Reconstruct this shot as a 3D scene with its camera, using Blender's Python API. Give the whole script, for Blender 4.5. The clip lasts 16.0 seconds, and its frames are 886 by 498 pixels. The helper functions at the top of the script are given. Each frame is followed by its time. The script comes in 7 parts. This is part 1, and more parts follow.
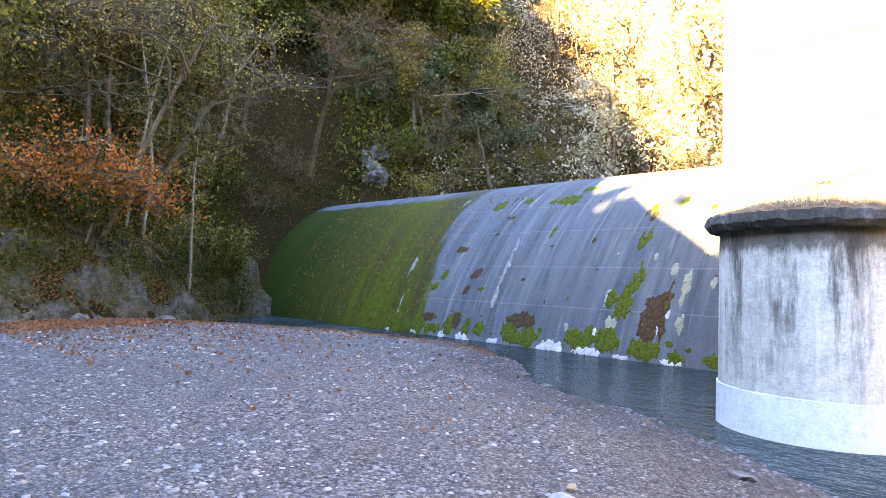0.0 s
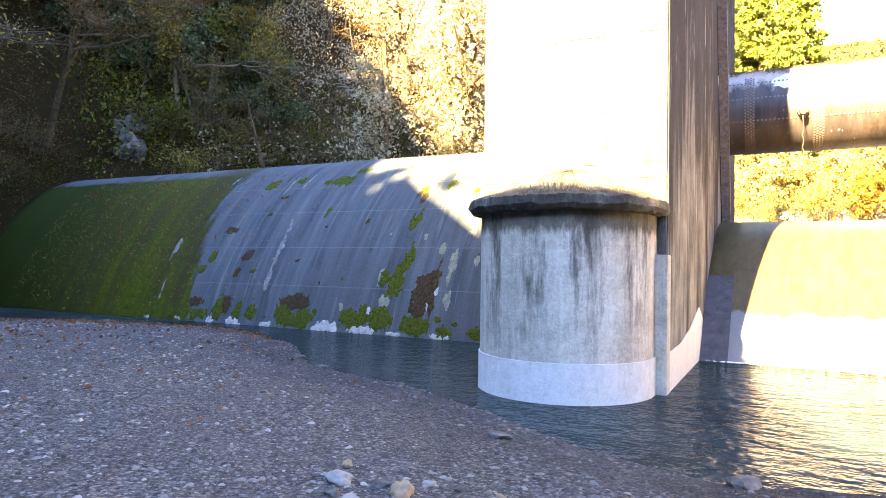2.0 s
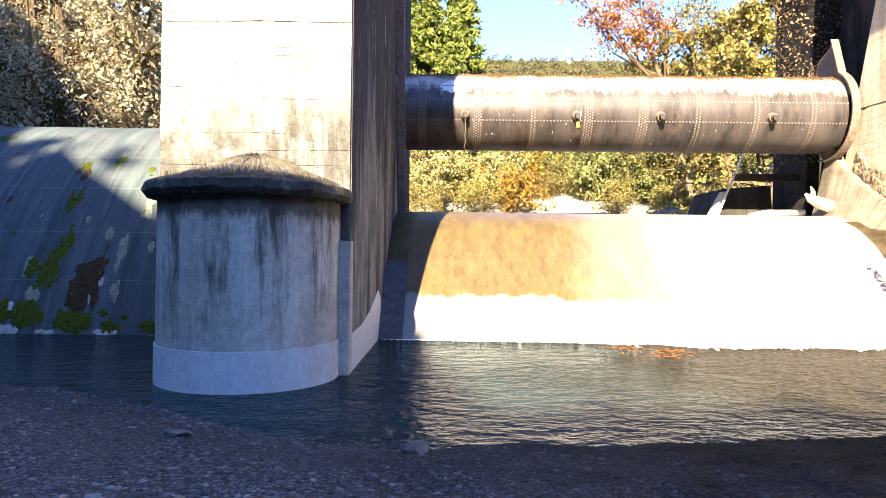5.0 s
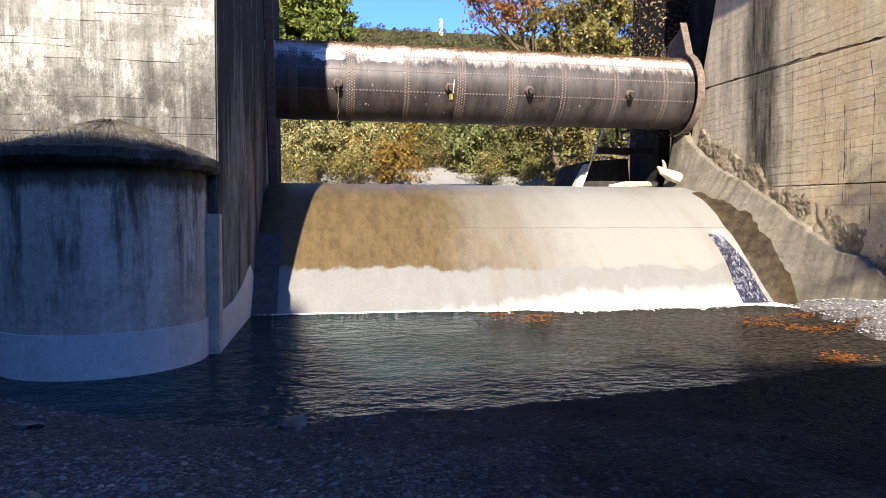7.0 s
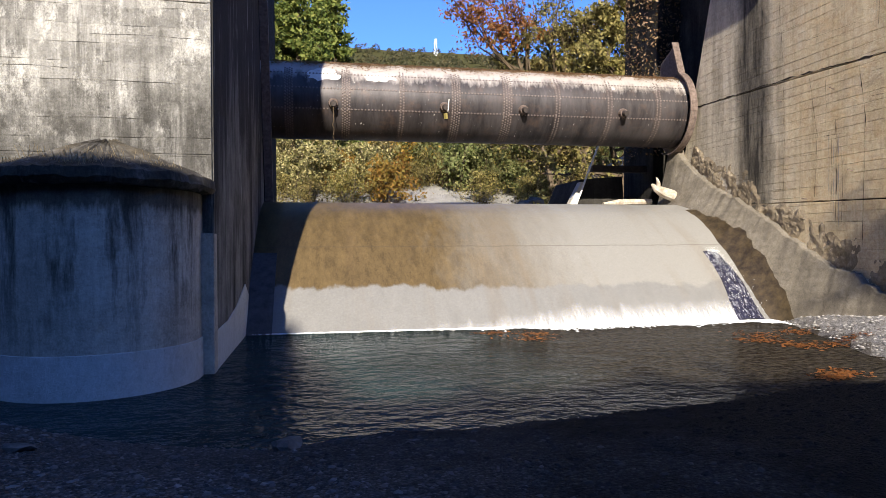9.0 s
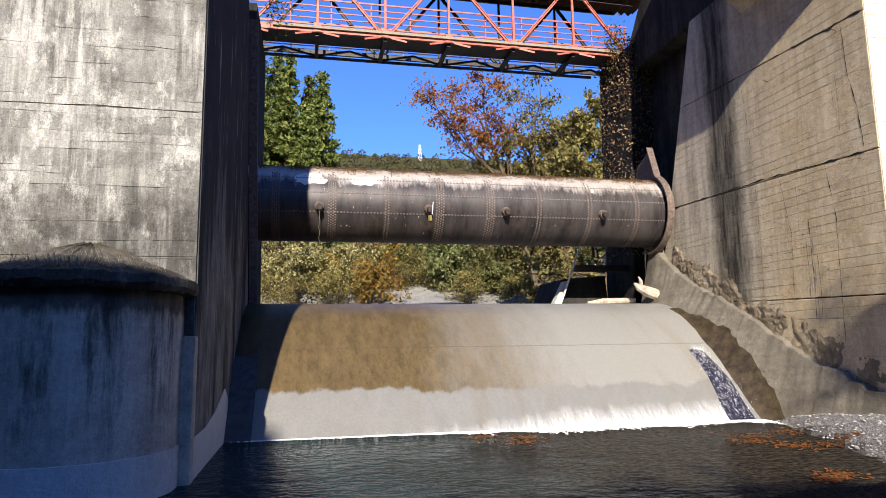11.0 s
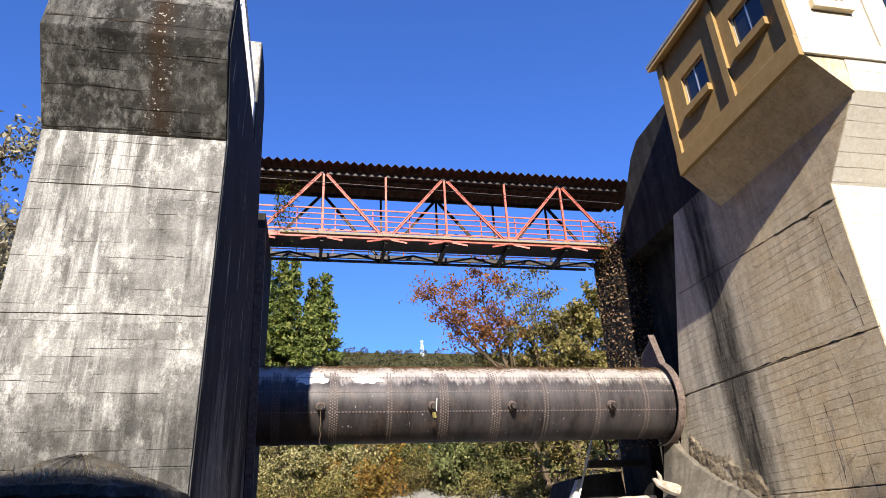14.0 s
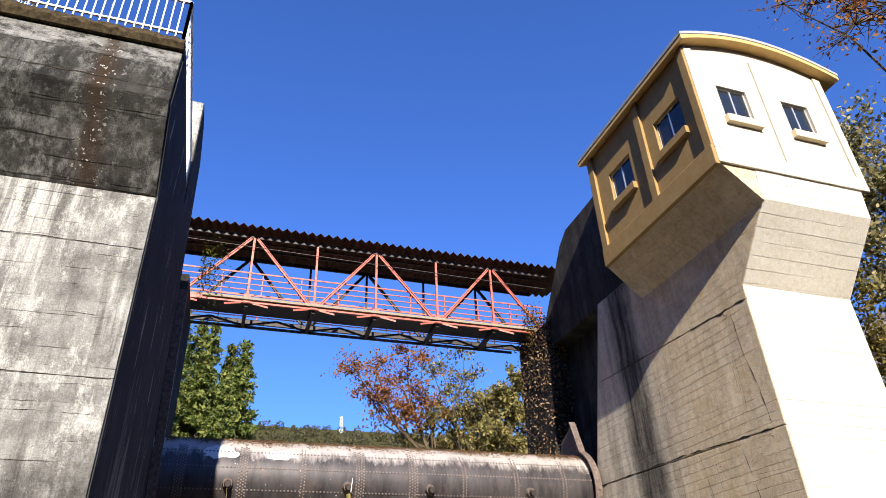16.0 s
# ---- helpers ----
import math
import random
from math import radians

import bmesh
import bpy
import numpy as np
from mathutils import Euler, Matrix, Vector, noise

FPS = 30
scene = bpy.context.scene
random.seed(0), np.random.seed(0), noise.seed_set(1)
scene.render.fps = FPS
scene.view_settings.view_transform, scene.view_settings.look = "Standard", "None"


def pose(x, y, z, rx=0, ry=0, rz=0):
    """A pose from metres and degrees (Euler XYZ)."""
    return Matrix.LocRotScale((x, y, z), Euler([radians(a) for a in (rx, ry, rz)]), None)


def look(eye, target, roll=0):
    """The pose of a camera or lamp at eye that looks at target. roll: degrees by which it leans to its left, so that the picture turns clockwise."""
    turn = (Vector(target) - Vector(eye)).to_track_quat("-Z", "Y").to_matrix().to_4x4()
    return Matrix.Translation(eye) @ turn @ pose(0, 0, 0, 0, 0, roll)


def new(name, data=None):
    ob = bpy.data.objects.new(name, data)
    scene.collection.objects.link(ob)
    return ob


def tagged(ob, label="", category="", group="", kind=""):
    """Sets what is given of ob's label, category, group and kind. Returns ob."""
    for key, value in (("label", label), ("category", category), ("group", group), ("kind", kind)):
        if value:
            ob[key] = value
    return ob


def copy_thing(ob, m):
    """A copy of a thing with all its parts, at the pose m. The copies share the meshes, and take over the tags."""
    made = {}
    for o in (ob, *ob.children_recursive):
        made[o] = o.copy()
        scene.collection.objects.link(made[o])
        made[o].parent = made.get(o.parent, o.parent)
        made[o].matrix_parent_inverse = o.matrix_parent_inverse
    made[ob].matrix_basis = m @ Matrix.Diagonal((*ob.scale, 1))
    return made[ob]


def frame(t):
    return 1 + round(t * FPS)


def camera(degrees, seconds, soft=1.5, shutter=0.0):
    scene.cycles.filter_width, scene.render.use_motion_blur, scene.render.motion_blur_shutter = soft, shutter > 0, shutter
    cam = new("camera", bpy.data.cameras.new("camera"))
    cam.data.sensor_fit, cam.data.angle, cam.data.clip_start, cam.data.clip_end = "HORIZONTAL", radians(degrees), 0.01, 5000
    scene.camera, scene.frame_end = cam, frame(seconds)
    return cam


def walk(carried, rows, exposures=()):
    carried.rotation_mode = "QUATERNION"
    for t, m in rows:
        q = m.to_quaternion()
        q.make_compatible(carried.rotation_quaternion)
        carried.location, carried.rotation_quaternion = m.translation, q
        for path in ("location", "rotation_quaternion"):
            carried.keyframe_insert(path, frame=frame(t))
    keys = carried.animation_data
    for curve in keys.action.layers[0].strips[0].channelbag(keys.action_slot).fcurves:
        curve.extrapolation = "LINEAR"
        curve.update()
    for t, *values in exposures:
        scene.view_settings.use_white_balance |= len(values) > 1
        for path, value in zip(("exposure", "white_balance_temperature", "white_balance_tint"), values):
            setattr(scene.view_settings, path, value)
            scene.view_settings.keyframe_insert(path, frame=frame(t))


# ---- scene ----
cam = camera(67.9, 16.0, soft=0.5)
PATH = [  # seconds, yaw, pitch, roll: the camera turns where it stands
    (0.0, 46.86, 2.51, -1.75),
    (0.5, 41.16, 2.86, -1.61),
    (1.0, 37.07, 2.41, -1.63),
    (1.5, 31.95, 1.62, -1.43),
    (2.0, 27.44, 1.27, -0.85),
    (2.5, 23.26, 1.13, -0.82),
    (3.0, 18.86, 1.06, -0.62),
    (3.5, 14.62, 0.70, -0.54),
    (4.0, 10.33, 0.64, -0.46),
    (4.5, 5.10, 0.49, -0.37),
    (5.0, 0.58, 0.41, -0.68),
    (5.2, -1.25, 0.30, -0.60),
    (5.9, -6.30, -0.50, -0.40),
    (6.6, -9.30, -1.50, -0.10),
    (7.3, -10.45, -2.25, 0.05),
    (7.5, -10.42, -2.32, 0.09),
    (8.0, -10.38, -2.17, 0.28),
    (8.2, -10.35, -2.05, 0.30),
    (9.0, -10.60, -0.40, 0.30),
    (9.7, -11.00, 2.00, 0.35),
    (10.3, -11.40, 4.35, 0.40),
    (10.5, -11.55, 5.45, 0.41),
    (11.0, -11.88, 8.31, 0.84),
    (11.5, -11.90, 10.84, 0.96),
    (12.0, -12.36, 13.38, 0.90),
    (12.5, -12.74, 16.08, 1.45),
    (13.0, -13.04, 19.05, 1.77),
    (13.5, -12.16, 22.09, 2.38),
    (14.0, -11.11, 25.17, 2.74),
    (14.5, -11.45, 27.94, 2.68),
    (15.0, -11.71, 30.25, 2.92),
    (15.5, -12.92, 32.53, 2.36),
    (16.0, -18.29, 31.48, 2.13),
]
EXPOSURE = [(0.0, 5.3, 42000, 16), (1.5, 4.75, 27000, 14), (3.0, 4.0, 13200, 11), (5.2, 2.6, 8900, 10), (7.3, 1.25, 7000, 10), (8.2, 1.05, 7000, 10), (10.3, 0.82, 6900, 10), (16.0, 0.9, 6800, 10)]
walk(cam, [(t, pose(0, 0, 2.1, 90 + p, r, y)) for t, y, p, r in PATH], EXPOSURE)

# ---- world, sun ----
SUN = Vector((-0.17, -1.0, 0.52)).normalized()  # the way to the sun
world = bpy.data.worlds.new("world")
scene.world = world
world.use_nodes = True
wn = world.node_tree.nodes
sky = wn.new("ShaderNodeTexSky")
sky.sky_type, sky.sun_disc = "NISHITA", False
sky.sun_elevation = math.asin(SUN.z)
sky.sun_rotation = math.atan2(SUN.x, SUN.y)
sky.air_density, sky.dust_density, sky.ozone_density = 1.0, 0.2, 2.5
deep = wn.new("ShaderNodeMix")  # the clear, deep blue autumn sky
deep.data_type, deep.blend_type = "RGBA", "MULTIPLY"
deep.inputs[0].default_value, deep.inputs[7].default_value = 1.0, (0.56, 0.98, 1.95, 1)
world.node_tree.links.new(sky.outputs[0], deep.inputs[6])
world.node_tree.links.new(deep.outputs[2], wn["Background"].inputs[0])
wn["Background"].inputs[1].default_value = 0.078
sun = new("sun", bpy.data.lights.new("sun", "SUN"))
sun.data.energy, sun.data.angle, sun.data.color = 5.0, radians(0.53), (1.0, 0.94, 0.84)
sun.matrix_world = look(SUN * 60, (0, 0, 0))


# ---- materials ----
def ramp(nt, source, stops):
    r = nt.nodes.new("ShaderNodeValToRGB")
    while len(r.color_ramp.elements) < len(stops):
        r.color_ramp.elements.new(0.5)
    for e, (p, c) in zip(r.color_ramp.elements, stops):
        e.position = p
        e.color = (c, c, c, 1) if isinstance(c, (int, float)) else (*c, 1)
    nt.links.new(source, r.inputs[0])
    return r.outputs[0]


def noise_at(nt, vec, scale, detail=4, rough=0.6, stretch=(1, 1, 1)):
    m = nt.nodes.new("ShaderNodeMapping")
    m.inputs["Scale"].default_value = stretch
    nt.links.new(vec, m.inputs[0])
    n = nt.nodes.new("ShaderNodeTexNoise")
    n.inputs["Scale"].default_value, n.inputs["Detail"].default_value, n.inputs["Roughness"].default_value = scale, detail, rough
    nt.links.new(m.outputs[0], n.inputs["Vector"])
    return n.outputs[0]


def mix(nt, fac, a, b, kind="MIX"):
    m = nt.nodes.new("ShaderNodeMix")
    m.data_type, m.blend_type = "RGBA", kind
    for sock, v in ((m.inputs[0], fac), (m.inputs[6], a), (m.inputs[7], b)):
        if isinstance(v, (int, float)):
            sock.default_value = v
        elif isinstance(v, tuple):
            sock.default_value = (*v, 1)
        else:
            nt.links.new(v, sock)
    return m.outputs[2]


def calc(nt, op, a, b=0.0):
    m = nt.nodes.new("ShaderNodeMath")
    m.operation = op
    for sock, v in ((m.inputs[0], a), (m.inputs[1], b)):
        if isinstance(v, (int, float)):
            sock.default_value = v
        else:
            nt.links.new(v, sock)
    return m.outputs[0]


def material(name, rough=0.8, metal=0.0):
    m = bpy.data.materials.new(name)
    m.use_nodes = True
    nt = m.node_tree
    p = nt.nodes["Principled BSDF"]
    p.inputs["Roughness"].default_value, p.inputs["Metallic"].default_value = rough, metal
    if rough > 0.6:
        p.inputs["Specular IOR Level"].default_value = 0.15  # matt and dusty
    tc = nt.nodes.new("ShaderNodeTexCoord")
    return m, nt, p, tc.outputs["Object"]


def finish(nt, p, colour, height=None, strength=0.5, dist=0.02, rough=None):
    if isinstance(colour, tuple):
        p.inputs["Base Color"].default_value = (*colour, 1)
    else:
        nt.links.new(colour, p.inputs["Base Color"])
    if height is not None:
        b = nt.nodes.new("ShaderNodeBump")
        b.inputs["Strength"].default_value, b.inputs["Distance"].default_value = strength, dist
        nt.links.new(height, b.inputs["Height"])
        nt.links.new(b.outputs[0], p.inputs["Normal"])
    if rough is not None:
        nt.links.new(rough, p.inputs["Roughness"])


def concrete(name, light, dark, streak=0.5, stain=0.5, boards=0.0, bloom=0.0, tint=None, drip=None, soot=None, rise=None, fine=0.6, edge=0.13, run=6):
    """Weathered cast concrete: grain, cloudy and banded stains, streaks that run down, lime bloom, faint marks of the shuttering boards."""
    m, nt, p, v = material(name, 0.9)
    cloud = ramp(nt, noise_at(nt, v, 0.9, 8, 0.72), [(0.5 - edge, 0.0), (0.5 + edge, 1.0)])
    band = ramp(nt, noise_at(nt, v, 1.0, 6, 0.65, (0.25, 0.25, 2.2)), [(0.42, 0.0), (0.66, 1.0)])
    runs = ramp(nt, noise_at(nt, v, 2.2, run, 0.6, (1, 1, 0.06 if run < 4 else 0.10)), [(0.44, 0.0), (0.66, 1.0)])
    fine_runs = ramp(nt, noise_at(nt, v, 7.0, 5, 0.65, (1, 1, 0.07)), [(0.5, 0.0), (0.7, 1.0)])
    grain = noise_at(nt, v, 26, 7, 0.75)
    pits = ramp(nt, noise_at(nt, v, 20, 6, 0.7), [(0.62, 0.0), (0.68, 1.0)])
    c = mix(nt, calc(nt, "MULTIPLY", cloud, stain), light, dark)
    c = mix(nt, calc(nt, "MULTIPLY", band, 0.55 * stain), c, dark)
    c = mix(nt, calc(nt, "MULTIPLY", runs, streak), c, dark)
    c = mix(nt, calc(nt, "MULTIPLY", fine_runs, fine * streak), c, tuple(q * 0.6 for q in dark))
    if bloom:
        lime = calc(nt, "MULTIPLY", ramp(nt, noise_at(nt, v, 1.7, 9, 0.72, (0.9, 0.9, 0.55)), [(0.52, 0.0), (0.64, 1.0)]), bloom)
        c = mix(nt, lime, c, (0.74, 0.725, 0.69))
        veil = ramp(nt, noise_at(nt, v, 0.7, 4, 0.6), [(0.42, 0.0), (0.60, 1.0)])
        thread = ramp(nt, noise_at(nt, v, 8.5, 6, 0.7, (1, 1, 0.09)), [(0.52, 0.0), (0.66, 1.0)])
        c = mix(nt, calc(nt, "MULTIPLY", calc(nt, "MULTIPLY", thread, veil), bloom), c, (0.70, 0.685, 0.65))
        smut = ramp(nt, noise_at(nt, v, 1.1, 9, 0.78, (0.5, 0.5, 1.6)), [(0.54, 0.0), (0.70, 0.75)])
        c = mix(nt, smut, c, tuple(q * 1.8 for q in dark))
    if tint:
        c = mix(nt, ramp(nt, noise_at(nt, v, 1.3, 7, 0.7), [(0.50, 0.0), (0.70, 0.7)]), c, tint)
    pos = nt.nodes.new("ShaderNodeSeparateXYZ")
    nt.links.new(v, pos.inputs[0])
    if drip:  # dark runs from the height drip[0] that fade drip[1] below it, and a dark band just under drip[0]
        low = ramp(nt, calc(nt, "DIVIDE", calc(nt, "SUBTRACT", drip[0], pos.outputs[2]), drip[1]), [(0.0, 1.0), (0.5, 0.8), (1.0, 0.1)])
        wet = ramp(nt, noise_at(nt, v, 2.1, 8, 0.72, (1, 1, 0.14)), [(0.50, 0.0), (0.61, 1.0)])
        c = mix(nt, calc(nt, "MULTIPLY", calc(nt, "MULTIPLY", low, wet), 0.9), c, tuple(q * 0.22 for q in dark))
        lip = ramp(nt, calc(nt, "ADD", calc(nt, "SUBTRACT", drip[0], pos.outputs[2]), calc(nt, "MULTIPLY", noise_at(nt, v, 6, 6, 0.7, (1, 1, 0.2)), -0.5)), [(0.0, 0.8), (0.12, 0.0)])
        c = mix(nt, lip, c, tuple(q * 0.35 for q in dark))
    if rise:  # grime that climbs from the height rise[0] to about rise[1] above it
        climb = calc(nt, "ADD", calc(nt, "DIVIDE", calc(nt, "SUBTRACT", pos.outputs[2], rise[0]), rise[1]), calc(nt, "MULTIPLY", calc(nt, "SUBTRACT", noise_at(nt, v, 1.5, 8, 0.75, (1, 1, 0.5)), 0.5), -3.4))
        c = mix(nt, ramp(nt, climb, [(0.35, 0.8), (1.0, 0.0)]), c, tuple(q * 0.6 for q in dark))
    if soot:
        wash = ramp(nt, calc(nt, "ADD", calc(nt, "MULTIPLY", pos.outputs[1], 0.05), calc(nt, "MULTIPLY", noise_at(nt, v, 0.9, 6, 0.7, (1, 1, 0.3)), 0.2)), [(0.90, 0.0), (1.0, 0.75)])
        c = mix(nt, wash, c, mix(nt, runs, (0.60, 0.55, 0.46), (0.34, 0.31, 0.26)))
    if soot:  # one broad black run down the wall, at the place soot[0] along y
        off = calc(nt, "ABSOLUTE", calc(nt, "ADD", calc(nt, "SUBTRACT", pos.outputs[1], soot), calc(nt, "MULTIPLY", calc(nt, "SUBTRACT", noise_at(nt, v, 0.8, 6, 0.7, (1, 1, 0.35)), 0.5), 1.4)))
        thin = ramp(nt, noise_at(nt, v, 5, 6, 0.7, (1, 1, 0.12)), [(0.3, 0.55), (0.6, 1.0)])
        c = mix(nt, calc(nt, "MULTIPLY", ramp(nt, off, [(0.45, 0.97), (1.25, 0.0)]), thin), c, (0.035, 0.032, 0.03))
    c = mix(nt, calc(nt, "MULTIPLY", pits, 0.45), c, tuple(q * 0.7 for q in dark))
    mottle = noise_at(nt, v, 7, 8, 0.8)
    c = mix(nt, 0.75, c, ramp(nt, mottle, [(0.3, 0.30), (0.7, 0.68)]), "OVERLAY")
    c = mix(nt, 0.7, c, ramp(nt, grain, [(0.25, 0.32), (0.75, 0.68)]), "OVERLAY")
    h = calc(nt, "ADD", grain, calc(nt, "MULTIPLY", cloud, 0.5))
    h = calc(nt, "SUBTRACT", h, calc(nt, "MULTIPLY", pits, 0.7))
    if boards:
        w = nt.nodes.new("ShaderNodeTexWave")
        w.bands_direction, w.wave_profile = "Z", "SAW"
        w.inputs["Scale"].default_value, w.inputs["Distortion"].default_value = 0.314 / boards, 0.5
        w.inputs["Detail"].default_value, w.inputs["Detail Scale"].default_value = 3.0, 0.8
        nt.links.new(v, w.inputs["Vector"])
        line = ramp(nt, w.outputs[1], [(0.0, 0.0), (0.05, 1.0)])
        here = ramp(nt, noise_at(nt, v, 0.9, 4, 0.6, (0.4, 0.4, 1.5)), [(0.40, 0.0), (0.56, 1.0)])
        gap = calc(nt, "MULTIPLY", calc(nt, "SUBTRACT", 1.0, line), here)
        h = calc(nt, "SUBTRACT", h, gap)
        c = mix(nt, calc(nt, "MULTIPLY", gap, 0.5), c, tuple(q * 0.6 for q in dark))
    finish(nt, p, c, h, 0.7, 0.025)
    return m




def pier_concrete(name, light, dark, smut, lime, rise=None, lichen=None):
    """Board-cast concrete of the old pier: boards of differing tone, black growth, white lime in threads and patches."""
    m, nt, p, v = material(name, 0.92)
    pos = nt.nodes.new("ShaderNodeSeparateXYZ")
    nt.links.new(v, pos.inputs[0])
    sag = calc(nt, "MULTIPLY", noise_at(nt, v, 0.6, 2, 0.5), 0.10)
    level = calc(nt, "DIVIDE", calc(nt, "ADD", pos.outputs[2], sag), 0.30)
    wn_ = nt.nodes.new("ShaderNodeTexWhiteNoise")
    wn_.noise_dimensions = "1D"
    nt.links.new(calc(nt, "FLOOR", level), wn_.inputs["W"])
    mid = tuple((a * 2 + b) / 3 for a, b in zip(light, dark))
    c = mix(nt, wn_.outputs["Value"], light, mid)
    grime = ramp(nt, noise_at(nt, v, 0.8, 10, 0.78, (1, 1, 0.8)), [(0.50 - 0.12 * smut, 0.0), (0.70 - 0.06 * smut, 1.0)])
    c = mix(nt, calc(nt, "MULTIPLY", grime, 0.85), c, dark)
    shade = ramp(nt, noise_at(nt, v, 4.5, 6, 0.7, (1, 1, 0.10)), [(0.48, 0.0), (0.70, 0.7)])
    c = mix(nt, shade, c, tuple(q * 1.6 for q in dark))
    crust = ramp(nt, noise_at(nt, v, 1.5, 10, 0.82, (1.1, 1.1, 0.55)), [(0.51, 0.0), (0.63, 1.0)])
    c = mix(nt, calc(nt, "MULTIPLY", crust, lime), c, (0.72, 0.705, 0.665))
    veil = ramp(nt, noise_at(nt, v, 0.55, 4, 0.6, (1, 1, 0.6)), [(0.45, 0.0), (0.62, 1.0)])
    thread = ramp(nt, noise_at(nt, v, 7.0, 7, 0.72, (1, 1, 0.07)), [(0.47, 0.0), (0.62, 1.0)])
    c = mix(nt, calc(nt, "MULTIPLY", calc(nt, "MULTIPLY", thread, veil), lime), c, (0.74, 0.725, 0.69))
    if lichen:  # pale lichen above the height lichen, and a rusty seep with white flecks down the middle
        up = ramp(nt, calc(nt, "SUBTRACT", pos.outputs[2], lichen), [(0.0, 0.0), (0.12, 1.0)])
        tuft = ramp(nt, noise_at(nt, v, 3.2, 9, 0.8, (0.8, 0.8, 1.3)), [(0.42, 0.0), (0.58, 0.85)])
        c = mix(nt, calc(nt, "MULTIPLY", up, tuft), c, (0.34, 0.335, 0.32))
        off = calc(nt, "ABSOLUTE", calc(nt, "ADD", calc(nt, "ADD", pos.outputs[0], 3.0), calc(nt, "MULTIPLY", calc(nt, "SUBTRACT", noise_at(nt, v, 1.5, 5, 0.7), 0.5), 0.5)))
        seep = ramp(nt, off, [(0.05, 0.8), (0.30, 0.0)])
        c = mix(nt, seep, c, (0.045, 0.026, 0.014))
        fleck = ramp(nt, noise_at(nt, v, 13, 3, 0.5), [(0.64, 0.0), (0.67, 1.0)])
        c = mix(nt, calc(nt, "MULTIPLY", fleck, ramp(nt, off, [(0.05, 1.0), (0.5, 0.0)])), c, (0.48, 0.46, 0.42))
    if rise:  # grime that climbs from the height rise[0] to about rise[1] above it
        climb = calc(nt, "ADD", calc(nt, "DIVIDE", calc(nt, "SUBTRACT", pos.outputs[2], rise[0]), rise[1]), calc(nt, "MULTIPLY", calc(nt, "SUBTRACT", noise_at(nt, v, 1.3, 10, 0.8, (1, 1, 0.6)), 0.5), -3.6))
        c = mix(nt, ramp(nt, climb, [(0.30, 0.7), (1.0, 0.0)]), c, tuple(q * 0.7 for q in dark))
    speck = ramp(nt, noise_at(nt, v, 11, 8, 0.82), [(0.60, 0.0), (0.68, 0.35)])
    c = mix(nt, speck, c, tuple(q * 0.6 for q in dark))
    grain = noise_at(nt, v, 34, 6, 0.75)
    c = mix(nt, 0.8, c, ramp(nt, grain, [(0.28, 0.28), (0.72, 0.72)]), "OVERLAY")
    gap = ramp(nt, calc(nt, "FRACT", level), [(0.0, 1.0), (0.05, 0.0)])
    here = ramp(nt, noise_at(nt, v, 1.6, 6, 0.7, (0.6, 0.6, 2.0)), [(0.48, 0.0), (0.60, 1.0)])
    gap = calc(nt, "MULTIPLY", gap, here)
    c = mix(nt, calc(nt, "MULTIPLY", gap, 0.45), c, tuple(q * 0.5 for q in dark))
    h = calc(nt, "ADD", grain, calc(nt, "MULTIPLY", crust, 0.4))
    h = calc(nt, "SUBTRACT", h, calc(nt, "ADD", speck, gap))
    finish(nt, p, c, h, 0.8, 0.03)
    return m


CONC_PIER = pier_concrete("pier concrete", (0.35, 0.342, 0.322), (0.048, 0.045, 0.041), 0.6, 0.85, (3.6, 1.1))
CONC_TOP = pier_concrete("blackened concrete", (0.095, 0.090, 0.081), (0.009, 0.0085, 0.008), 1.5, 0.22, lichen=12.25)
CONC_CAP = concrete("mossy weathered concrete", (0.13, 0.118, 0.100), (0.024, 0.021, 0.016), 0.4, 0.9, 0.0, 0.15, (0.11, 0.088, 0.055), edge=0.2)
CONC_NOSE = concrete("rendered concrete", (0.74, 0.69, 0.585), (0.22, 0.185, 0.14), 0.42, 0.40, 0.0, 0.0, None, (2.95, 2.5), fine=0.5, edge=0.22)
CONC_BASE = concrete("pale new render", (0.70, 0.70, 0.665), (0.54, 0.54, 0.51), 0.2, 0.35)
CONC_WALL = concrete("tan board-marked concrete", (0.82, 0.685, 0.475), (0.47, 0.36, 0.22), 0.5, 0.5, 0.24, 0.12, (0.60, 0.44, 0.245), None, 18.3)


